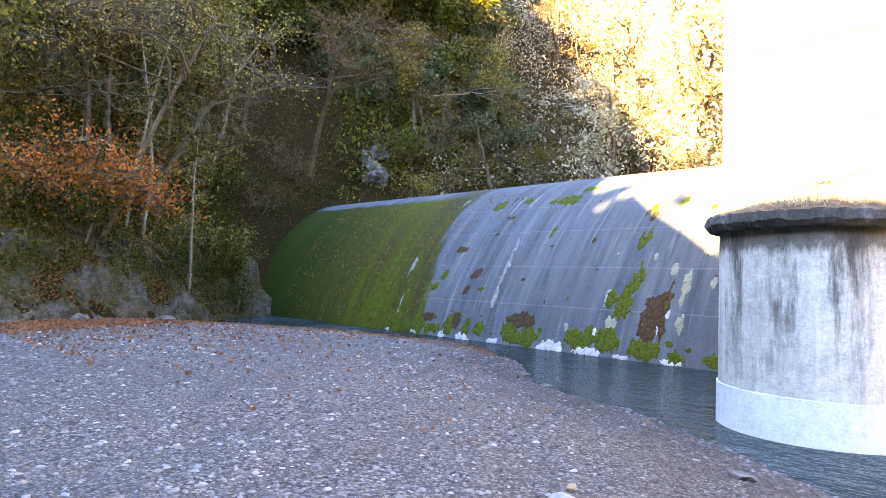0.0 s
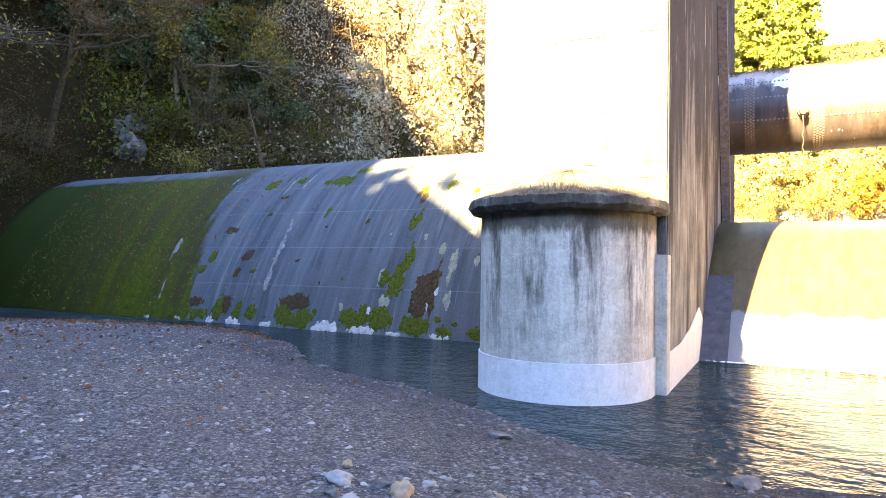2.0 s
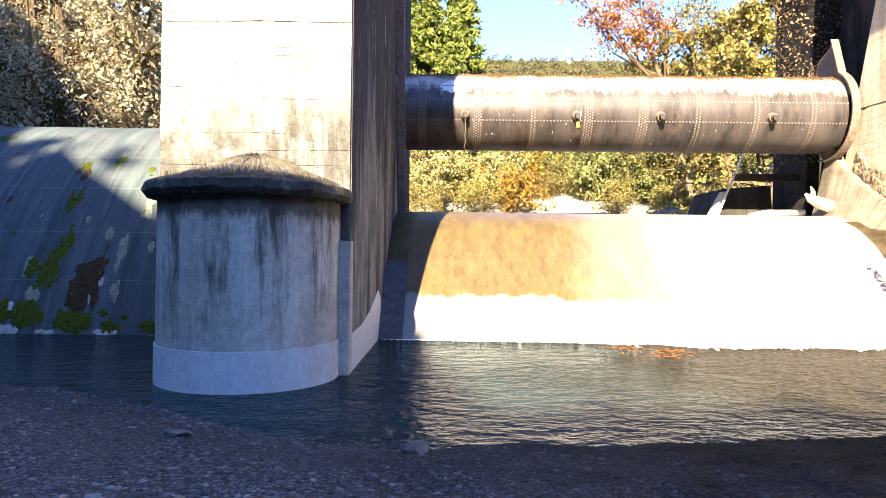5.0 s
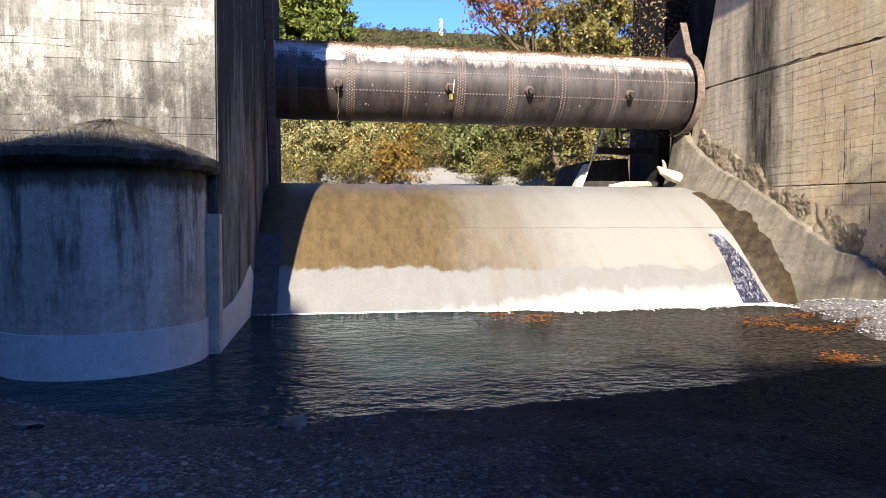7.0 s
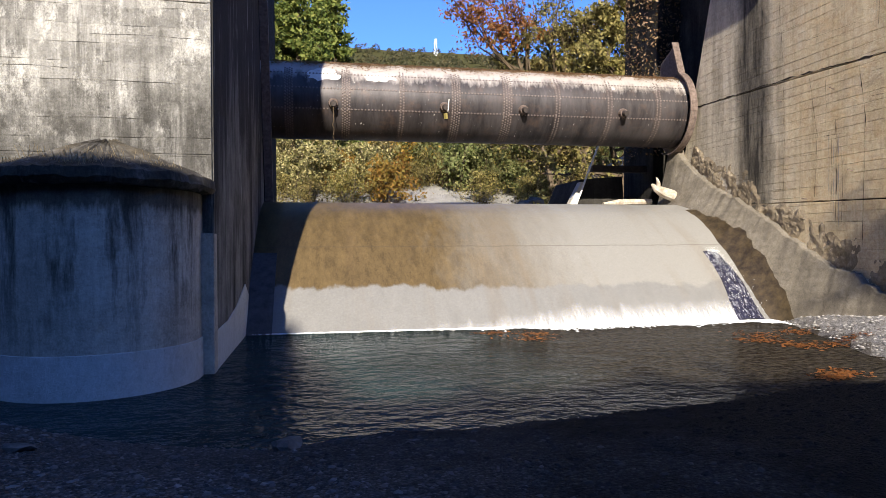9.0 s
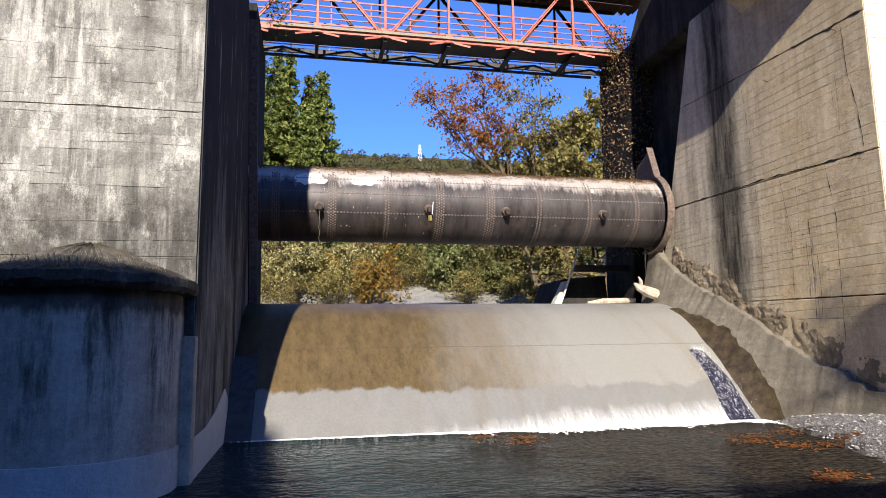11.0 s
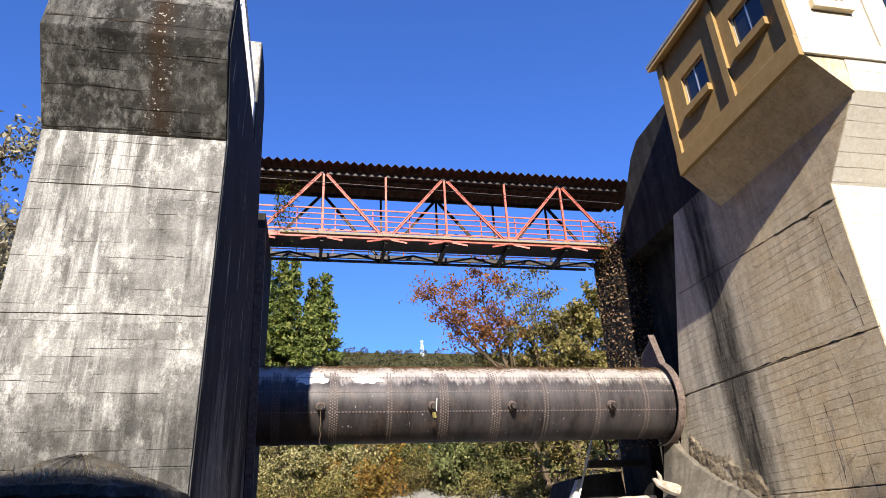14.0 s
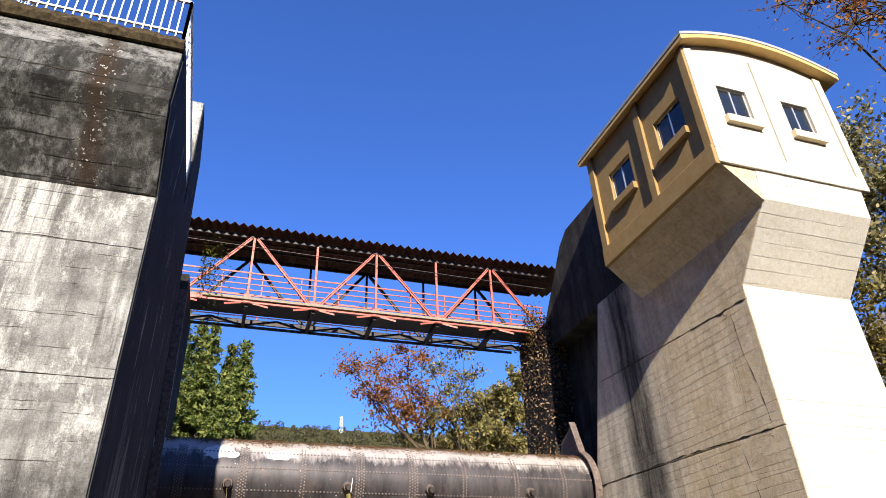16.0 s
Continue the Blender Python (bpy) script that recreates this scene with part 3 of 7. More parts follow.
def pebble():
    m, nt, p, v = material("river stones", 0.85)
    p.inputs["Specular IOR Level"].default_value = 0.05
    g = nt.nodes.new("ShaderNodeNewGeometry")
    c = ramp(nt, g.outputs["Random Per Island"], [(0.0, (0.052, 0.049, 0.046)), (0.5, (0.150, 0.142, 0.131)), (0.85, (0.235, 0.223, 0.206)), (0.985, (0.33, 0.315, 0.295)), (1.0, (0.27, 0.18, 0.11))])
    pos = nt.nodes.new("ShaderNodeSeparateXYZ")
    nt.links.new(v, pos.inputs[0])
    # stones low by the water take the same painted shade
    shaded = ramp(nt, calc(nt, "ADD", pos.outputs[2], calc(nt, "MULTIPLY", calc(nt, "SUBTRACT", noise_at(nt, v, 0.7, 5, 0.6), 0.5), 0.25)), [(0.24, 0.40), (0.42, 0.0)])
    shaded = calc(nt, "MULTIPLY", shaded, ramp(nt, calc(nt, "MULTIPLY", pos.outputs[0], 0.1), [(0.80, 1.0), (0.88, 0.0)]))
    c = mix(nt, shaded, c, (0.035, 0.035, 0.037))
    # painted shade on the stones, growing towards +x
    shade_right = ramp(nt, calc(nt, "ADD", calc(nt, "MULTIPLY", pos.outputs[0], 0.05), calc(nt, "MULTIPLY", noise_at(nt, v, 0.8, 5, 0.6), 0.35)), [(0.10, 0.0), (0.36, 0.95)])
    shade_end = ramp(nt, calc(nt, "MULTIPLY", pos.outputs[1], 0.05), [(0.43, 1.0), (0.47, 0.0)])
    c = mix(nt, calc(nt, "MULTIPLY", shade_right, shade_end), c, (0.020, 0.0165, 0.013))
    # stones of the spit paled, sunshine put in their colour
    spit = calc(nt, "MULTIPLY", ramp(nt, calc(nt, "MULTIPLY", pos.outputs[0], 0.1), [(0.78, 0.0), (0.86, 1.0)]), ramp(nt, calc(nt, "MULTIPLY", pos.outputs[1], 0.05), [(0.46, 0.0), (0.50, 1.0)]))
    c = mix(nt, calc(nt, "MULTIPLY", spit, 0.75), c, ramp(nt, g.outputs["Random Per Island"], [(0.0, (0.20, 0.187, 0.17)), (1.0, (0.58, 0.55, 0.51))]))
    n = noise_at(nt, v, 40, 4, 0.7)
    finish(nt, p, mix(nt, 0.4, c, ramp(nt, n, [(0.3, 0.4), (0.7, 0.62)]), "OVERLAY"), n, 0.3, 0.005)
    return m


PEBBLE = pebble()


def water_material():
    m, nt, p, v = material("river water", 0.06)
    a = noise_at(nt, v, 2.3, 3, 0.5, (0.9, 1.2, 1))
    b = noise_at(nt, v, 6.5, 3, 0.5, (0.9, 1.2, 1))
    deep = noise_at(nt, v, 0.3, 3, 0.5)
    c = mix(nt, ramp(nt, deep, [(0.35, 0.0), (0.7, 1.0)]), (0.012, 0.024, 0.025), (0.026, 0.048, 0.047))
    pos = nt.nodes.new("ShaderNodeSeparateXYZ")
    nt.links.new(v, pos.inputs[0])
    shoal = ramp(nt, calc(nt, "ADD", calc(nt, "MULTIPLY", pos.outputs[0], 0.05), calc(nt, "MULTIPLY", noise_at(nt, v, 0.5, 4, 0.6), 0.3)), [(0.18, 0.0), (0.42, 1.0)])
    bed = mix(nt, ramp(nt, noise_at(nt, v, 9, 4, 0.7), [(0.42, 0.0), (0.66, 1.0)]), (0.020, 0.017, 0.012), (0.070, 0.058, 0.043))
    c = mix(nt, shoal, c, bed)  # the gravel bed shows through where it is shallow
    finish(nt, p, c, calc(nt, "ADD", a, calc(nt, "MULTIPLY", b, 0.5)), 0.8, 0.15)
    p.inputs["Specular IOR Level"].default_value = 0.0
    shine = nt.nodes.new("ShaderNodeBsdfGlossy")
    shine.inputs["Roughness"].default_value = 0.05
    fres = nt.nodes.new("ShaderNodeFresnel")
    fres.inputs["IOR"].default_value = 1.33
    bump = p.inputs["Normal"].links[0].from_socket
    nt.links.new(bump, shine.inputs["Normal"])
    nt.links.new(bump, fres.inputs["Normal"])
    both = nt.nodes.new("ShaderNodeMixShader")  # silt in the water dulls its gloss
    nt.links.new(calc(nt, "MULTIPLY", fres.outputs[0], calc(nt, "SUBTRACT", 0.42, calc(nt, "MULTIPLY", shoal, 0.3))), both.inputs[0])
    nt.links.new(p.outputs[0], both.inputs[1])
    nt.links.new(shine.outputs[0], both.inputs[2])
    nt.links.new(both.outputs[0], nt.nodes["Material Output"].inputs[0])
    return m


WATER = water_material()


def churn_material():
    """Broken falling water: white threads over dark blue."""
    m, nt, p, v = material("churning water", 0.15)
    n = noise_at(nt, v, 15, 8, 0.78, (1, 0.28, 0.28))
    c = mix(nt, ramp(nt, n, [(0.52, 0.0), (0.72, 1.0)]), (0.030, 0.030, 0.060), (0.66, 0.67, 0.74))
    finish(nt, p, c, n, 1.0, 0.08)
    return m


CHURN = churn_material()


def film_material():
    """White water sliding down the weir's foot: thick below and towards the far end, torn into threads above."""
    m, nt, p, v = material("thin white water", 0.5)
    pos = nt.nodes.new("ShaderNodeSeparateXYZ")
    nt.links.new(v, pos.inputs[0])
    reach = ramp(nt, calc(nt, "MULTIPLY", pos.outputs[0], 0.1), [(0.15, 0.02), (0.40, 0.20), (0.65, 0.48), (1.0, 0.55)])
    torn = noise_at(nt, v, 3.2, 6, 0.7, (1, 0.10, 0.10))
    edge = calc(nt, "ADD", calc(nt, "SUBTRACT", reach, pos.outputs[2]), calc(nt, "MULTIPLY", calc(nt, "SUBTRACT", torn, 0.5), 0.8))
    cover = ramp(nt, edge, [(0.0, 0.0), (0.30, 0.5), (0.50, 0.95)])
    fine = ramp(nt, noise_at(nt, v, 14, 6, 0.75, (1, 0.12, 0.12)), [(0.35, 0.45), (0.6, 1.0)])
    finish(nt, p, (0.80, 0.81, 0.82), fine, 0.4, 0.02)
    clear = nt.nodes.new("ShaderNodeBsdfTransparent")
    both = nt.nodes.new("ShaderNodeMixShader")
    nt.links.new(calc(nt, "MULTIPLY", cover, fine), both.inputs[0])
    nt.links.new(clear.outputs[0], both.inputs[1])
    nt.links.new(p.outputs[0], both.inputs[2])
    nt.links.new(both.outputs[0], nt.nodes["Material Output"].inputs[0])
    return m


FILM = film_material()


# ---- building blocks ----


def mesh_of(name, verts, faces, mat, smooth=False):
    me = bpy.data.meshes.new(name)
    me.from_pydata([tuple(v) for v in verts], [], [tuple(int(i) for i in f) for f in faces])
    me.materials.append(mat)
    if smooth:
        me.polygons.foreach_set("use_smooth", [True] * len(me.polygons))
    me.update()
    return me


def mesh_part(name, verts, faces, mat, parent=None, label="", smooth=False):
    ob = new(name, mesh_of(name, verts, faces, mat, smooth))
    if parent is not None:
        ob.parent = parent
    return tagged(ob, label)


def part(name, bm, mat, parent=None, label="", smooth=False, bevel=0.0):
    if bevel:
        bmesh.ops.bevel(bm, geom=list(bm.edges), offset=bevel, segments=2, affect="EDGES", profile=0.6)
    bmesh.ops.recalc_face_normals(bm, faces=bm.faces)
    me = bpy.data.meshes.new(name)
    bm.to_mesh(me)
    bm.free()
    me.materials.append(mat)
    if smooth:
        me.polygons.foreach_set("use_smooth", [True] * len(me.polygons))
    ob = new(name, me)
    if parent is not None:
        ob.parent = parent
    return tagged(ob, label)


def thing(name, label, category, group="", kind="", at=(0, 0, 0)):
    return tagged(new(name), label, category, group, kind)


def add_box(bm, x0, x1, y0, y1, z0, z1):
    return bmesh.ops.create_cube(bm, size=1, matrix=Matrix.LocRotScale(((x0 + x1) / 2, (y0 + y1) / 2, (z0 + z1) / 2), None, (x1 - x0, y1 - y0, z1 - z0)))["verts"]


def box(name, x0, x1, y0, y1, z0, z1, mat, parent=None, label="", bevel=0.0):
    bm = bmesh.new()
    add_box(bm, x0, x1, y0, y1, z0, z1)
    return part(name, bm, mat, parent, label, bevel=bevel)


def add_bar(bm, a, b, w, d=None, up=(0, 0, 1)):
    """A straight bar of the section w x d from a to b."""
    a, b = Vector(a), Vector(b)
    ax = (b - a).normalized()
    side = ax.cross(Vector(up))
    side = side.normalized() if side.length > 1e-4 else Vector((1, 0, 0))
    top = side.cross(ax)
    m = Matrix((side, ax, top)).transposed().to_4x4()
    m.translation = (a + b) / 2
    bmesh.ops.create_cube(bm, size=1, matrix=m @ Matrix.Diagonal((w, (b - a).length, d or w, 1)))


def bar(name, a, b, w, d, mat, parent=None, label=""):
    bm = bmesh.new()
    add_bar(bm, a, b, w, d)
    return part(name, bm, mat, parent, label)


def prism(name, pts, lo, hi, axis, mat, parent=None, label="", bevel=0.0):
    """A polygon pulled along an axis; pts are (y, z) for x, (x, z) for y, (x, y) for z."""
    bm = bmesh.new()
    put = {"x": lambda a, b, c: (c, a, b), "y": lambda a, b, c: (a, c, b), "z": lambda a, b, c: (a, b, c)}[axis]
    lower = [bm.verts.new(put(a, b, lo)) for a, b in pts]
    upper = [bm.verts.new(put(a, b, hi)) for a, b in pts]
    n = len(pts)
    bm.faces.new(lower)
    bm.faces.new(upper[::-1])
    for i in range(n):
        bm.faces.new((lower[i], upper[i], upper[(i + 1) % n], lower[(i + 1) % n]))
    return part(name, bm, mat, parent, label, bevel=bevel)


def waves(x, y, s=1.0, seed=0.0):
    """A cheap rolling unevenness between about -1 and 1."""
    x, y = np.asarray(x) / s, np.asarray(y) / s
    return (np.sin(x * 1.3 + y * 0.7 + seed) + np.sin(x * -0.6 + y * 1.7 + 2.1 + seed) + 0.6 * np.sin(x * 2.9 + y * 1.1 + 0.4 + seed)
            + 0.5 * np.sin(x * 1.9 - y * 3.1 + 1.7 + seed) + 0.3 * np.sin(5.3 * x + 4.1 * y + seed)) / 3.0


# ---- the ground ----
def left_toe(y):
    return np.interp(y, [-60, -20, 0, 4, 10, 17, 24, 32, 42, 60, 80, 110, 200], [-26, -22, -20.5, -21.5, -25, -30, -29, -24, -19, -13, -7, 4, 10])


def right_toe(y):
    return np.interp(y, [-60, -10, 5, 12, 22, 40, 70, 110, 200], [16, 15, 15.5, 17, 17.5, 20, 26, 34, 40])


SHORE_X = [-24, -23, -19, -14, -11, -8.6, -5.9, -3.9, -2.2, -0.5, 0.7, 1.9, 3.3, 5.2, 6.5, 8.1, 9.0, 9.6, 10.0, 10.6, 11.5, 12.4, 14]
SHORE_Y = [9.8, 10.8, 13.7, 14.6, 13.0, 10.75, 9.8, 8.8, 7.5, 6.95, 7.35, 7.3, 7.6, 7.9, 8.3, 8.5, 8.9, 9.5, 10.5, 11.9, 14.2, 16.1, 16.5]


def ground_height(x, y):
    x, y = np.asarray(x, float), np.asarray(y, float)
    shore = np.interp(x, SHORE_X, SHORE_Y)
    inside = shore - y
    bar_h = np.where(inside > 0, 0.52 * (1 - np.exp(-inside / 2.2)), np.maximum(0.28 * inside, -0.7)) + 0.03 * waves(x, y, 1.1)
    bar_h = bar_h + np.where(inside > 0, 0.02 * waves(x, y, 0.35, 3), 0)
    bar_h = bar_h + 0.50 * np.exp(-((x - 8.75) / 0.62) ** 2 - ((y - 11.1) / 0.55) ** 2) + 0.2 * np.exp(-((x - 9.9) / 0.4) ** 2 - ((y - 12.9) / 0.4) ** 2)
    bar_h = bar_h + 0.86 * np.exp(-((x + 6.3) / 1.15) ** 2 - ((y - 14.75) / 0.62) ** 2)  # a low shoal beside the pier
    # upstream the bed is filled up behind the weir
    up = 2.6 + 2.2 * np.clip((y - 33) / 13, 0, 1) + 2.8 * np.clip((y - 50.5) / 7, 0, 1) + 0.3 * waves(x, y, 7, 1) + 0.12 * waves(x, y, 1.7, 4)
    slow = np.clip((y - 13) / 13, 0, 1)
    rise = np.where(x < -34, slow, np.where(y > 21.5, 1.0, slow * np.clip((-x - 28) / 6, 0, 1)))
    h = bar_h + (up - bar_h) * rise
    # the slope of the left bank, steep and rocky at the foot
    d = left_toe(y) - x
    foot = np.clip(d, 0, 2.2) * 1.15
    far = 1 / (1 + np.clip(y - 60, 0, None) / 40)
    left = foot + np.clip(d - 1.8, 0, 45) * 0.85 * far + np.clip(d - 45, 0, 250) * 0.35 * far
    left = left + np.where(d > 0, np.clip(d / 3, 0, 1) * 1.1 * waves(x, y, 3.1, 2) + np.clip(d / 12, 0, 1) * 2.0 * waves(x, y, 11, 5), 0)
    e = x - right_toe(y)
    right = np.clip(e, 0, 40) * 0.62 + np.clip(e - 40, 0, 200) * 0.3 + np.where(e > 0, np.clip(e / 5, 0, 1) * 0.8 * waves(x, y, 4, 4), 0)
    right = right / (1 + np.clip(y - 60, 0, None) / 60)
    # the far side of the valley upstream, and the wooded ridge downstream
    back = np.clip(y - 84 - 0.15 * np.clip(x, -40, 60), 0, 60) * 0.16 + np.clip(y - 150, 0, 420) * 0.385 * (0.97 + 0.05 * waves(x, y, 120, 1))
    crest = np.interp(x, [-90, -42.4, -33.4, -27.5, -23.4, -22.7, -22.4, -21.2, -20.8, -19.4, -16.4, -14.4, -13.0, -12.5, -8.9, -8.45, -7.4, -5.4, -2.4, 0.6, 2.0, 6.6, 40, 90],
                      [66, 57, 48.5, 39.5, 34.3, 33.4, 31.0, 30.9, 32.3, 31.0, 28.8, 26.8, 25.4, 25.3, 25.3, 22.9, 21.4, 21.2, 21.4, 21.3, 20.7, 20.9, 26, 36])
    behind = np.clip((-12 - y) / 20, 0, 1) ** 0.8 * crest + np.clip(-34 - y, 0, 200) * 0.25
    base = np.where(d > 0, left, 0) + np.where(e > 0, right, 0)
    return np.maximum.reduce([h + base, np.where(y > 60, h + back, -9), np.where(y < -12, h + behind, -9)])


def steps(stops):
    out = []
    for a, b, s in stops:
        out += list(np.arange(a, b, s))
    return np.array(out + [stops[-1][1]])


def build_ground():
    xs = steps([(-420, -120, 20), (-120, -60, 5), (-60, -34, 1.5), (-34, -9, 0.5), (-9, 10, 0.22), (10, 20, 0.5), (20, 50, 2), (50, 150, 8), (150, 420, 22)])
    ys = steps([(-300, -60, 16), (-60, -12, 3), (-12, 0, 0.7), (0, 10, 0.2), (10, 24, 0.5), (24, 60, 1.5), (60, 140, 4), (140, 700, 16)])
    gx, gy = np.meshgrid(xs, ys)
    v = np.stack([gx, gy, ground_height(gx, gy)], -1).reshape(-1, 3)
    n = len(xs)
    i, j = np.meshgrid(np.arange(n - 1), np.arange(len(ys) - 1))
    a = (j * n + i).ravel()
    f = np.stack([a, a + 1, a + n + 1, a + n], -1)
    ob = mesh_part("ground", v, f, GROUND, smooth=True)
    tagged(ob, "grey river gravel bar and steep wooded banks", "ground", kind="structure")


build_ground()
water = mesh_part("water", [(-60, -2, 0), (40, -2, 0), (40, 19.5, 0), (-60, 19.5, 0)], [(0, 1, 2, 3)], WATER)
tagged(water, "shallow rippled grey-green river water below the weir", "water", kind="structure")


# ---- the weirs ----
def eased(a):
    """A profile's coordinate, resampled and rounded."""
    out = np.interp(np.linspace(0, len(a) - 1, 40), np.arange(len(a)), a)
    for _ in range(3):
        out[1:-1] = (out[:-2] + 2 * out[1:-1] + out[2:]) / 4
    return out


def weir(name, profile, x0, x1, mat, label, thick):
    """A curved profile (y, z) drawn along x, closed into a solid body; slightly uneven."""
    ys, zs = [p[0] for p in profile], [p[1] for p in profile]
    py, pz = eased(ys), eased(zs)
    xs = np.arange(x0, x1 + 0.01, (x1 - x0) / max(20, int((x1 - x0) / 0.8)))
    verts, faces = [], []
    for x in xs:
        for y, z in zip(py, pz):
            w = 0.025 * float(waves(x, y * 2, 1.5))
            verts.append((x, y + w, z + w * 0.5))
        verts.append((x, py[-1], -1.5))
        verts.append((x, py[0], -1.5))
    m = len(py) + 2
    for i in range(len(xs) - 1):
        for j in range(m):
            faces.append((i * m + j, (i + 1) * m + j, (i + 1) * m + (j + 1) % m, i * m + (j + 1) % m))
    faces.append(range(m))
    faces.append([(len(xs) - 1) * m + j for j in range(m)][::-1])
    ob = mesh_part(name, verts, faces, mat, smooth=True)
    ob.data.polygons.foreach_set("use_smooth", [p.area < 2 for p in ob.data.polygons])
    return tagged(ob, label, "weir", kind="structure")


weir("weir_left", [(15.9, -1.0), (16.1, 0.0), (16.75, 1.66), (18.1, 3.7), (19.35, 4.95), (20.6, 5.8), (22.0, 6.25), (23.5, 6.3), (25.5, 5.6)], -33.0, -5.0, WEIR_MOSS,
     "tall curved concrete weir overgrown with moss and stains", 1)
weir("weir_right", [(15.0, -0.8), (15.9, 0.0), (16.9, 1.0), (18.4, 2.2), (20.0, 3.12), (21.5, 3.5), (23.0, 3.45), (24.5, 3.0)], -1.80, 13.6, WEIR_WET,
     "wet concrete weir with brown algae and a pale washed foot", 1)


# ---- the pier ----
pier = thing("pier", "massive weathered concrete dam pier with a rounded nose", "pier")
for z0, z1 in ((-1.2, 3.6), (3.604, 6.1), (6.104, 8.585), (8.589, 9.75)):
    prism("lift", [(11.4, z0), (11.4, z1), (22.3 - (z1 + 1.2) * 0.32, z1), (22.3 - (z0 + 1.2) * 0.32, z0)], -5.07, -1.75, "x", CONC_PIER, pier, "weathered concrete lift with lime bloom", 0.012)
prism("tower", [(16.0, 9.76), (16.0, 16.5), (17.0, 16.5), (18.2, 15.9), (18.8, 9.76)], -5.0, -1.75, "x", CONC_PIER, pier, "", 0.03)
prism("side_face", [(11.46, -1.2), (11.46, 9.75), (10.5, 11.35), (10.7, 12.8), (16.0, 12.8), (16.0, 16.4), (17.0, 16.4), (18.1, 15.8), (22.9, -1.2)], -1.752, -1.725, "x", CONC_SIDE, pier, "concrete side face streaked black, darkened as in shade")
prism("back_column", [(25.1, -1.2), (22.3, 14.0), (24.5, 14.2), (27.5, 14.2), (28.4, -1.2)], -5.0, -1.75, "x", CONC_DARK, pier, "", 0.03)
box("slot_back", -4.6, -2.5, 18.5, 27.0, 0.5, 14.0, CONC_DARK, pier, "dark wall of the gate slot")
bar("guide_rail", (-1.62, 22.42, 3.2), (-1.62, 19.6, 12.0), 0.25, 0.2, RUST, pier, "rusty steel guide rail of the gate")
prism("corbel", [(11.4, 9.754), (10.35, 11.35), (10.55, 12.85), (16.0, 12.85), (16.0, 9.754)], -5.09, -1.755, "x", CONC_TOP, pier, "blackened overhanging head", 0.04)


def coping():
    """The head's top edge: weathered concrete under a ragged layer of soil and moss."""
    bm = bmesh.new()
    n, prof = 60, ((10.46, 12.85), (10.40, 12.98), (10.43, 13.12), (10.55, 13.22), (11.2, 13.24), (16.0, 13.22), (16.0, 12.85))
    rows = []
    for i in range(n + 1):
        x = -5.10 + 3.36 * i / n
        row = []
        for k, (y, z) in enumerate(prof):
            q = 0.07 * noise.noise((x * 2.2, y, z * 3)) + 0.05 * noise.noise((x * 7, y * 2, z * 7)) if 0 < k < 5 else 0
            row.append(bm.verts.new((x + (0.6 * q if i in (0, n) else 0), y - q, z + 0.9 * q)))
        rows.append(row)
    for a, b in zip(rows, rows[1:]):
        for k in range(len(prof)):
            m = (k + 1) % len(prof)
            bm.faces.new((a[k], b[k], b[m], a[m]))
    bm.faces.new(rows[0])
    bm.faces.new(rows[-1][::-1])
    return part("coping", bm, SOIL_MOSS, pier, "ragged mossy soil on the coping")


SOIL_MOSS = plain("mossy soil crust", (0.022, 0.016, 0.009), (0.095, 0.070, 0.038), 0.95, 0.0, 7, 1.0)
coping()



def half_round(name, cx, cy, r, z0, z1, mat, parent, label="", top_r=None, back=0.6, n=40, smooth=True):
    """A half cylinder whose round side looks downstream, with a short straight part behind it."""
    bm = bmesh.new()
    rings = []
    for z, rr in ((z0, r), (z1, top_r or r)):
        ring = [bm.verts.new((cx + rr, cy + back, z))]
        ring += [bm.verts.new((cx + rr * math.cos(a), cy + rr * math.sin(a), z)) for a in [-math.pi * i / n for i in range(n + 1)]]
        ring += [bm.verts.new((cx - rr, cy + back, z))]
        rings.append(ring)
    lo, hi = rings
    for i in range(len(lo)):
        j = (i + 1) % len(lo)
        f = bm.faces.new((lo[i], hi[i], hi[j], lo[j]))
        f.smooth = True
    for ring in (lo, hi):  # the ends stand on edges of their own, so that the round stays round
        bm.faces.new([bm.verts.new(v.co) for v in ring])
    return part(name, bm, mat, parent, label)


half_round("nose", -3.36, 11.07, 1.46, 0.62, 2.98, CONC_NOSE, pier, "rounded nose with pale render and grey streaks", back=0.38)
half_round("nose_foot", -3.36, 11.07, 1.485, -1.2, 0.62, CONC_BASE, pier, "pale bluish repaired foot of the nose", back=0.38)
box("corner_strip", -1.93, -1.70, 11.25, 11.6, -1.2, 2.3, CONC_NOSE, pier, "", 0.02)


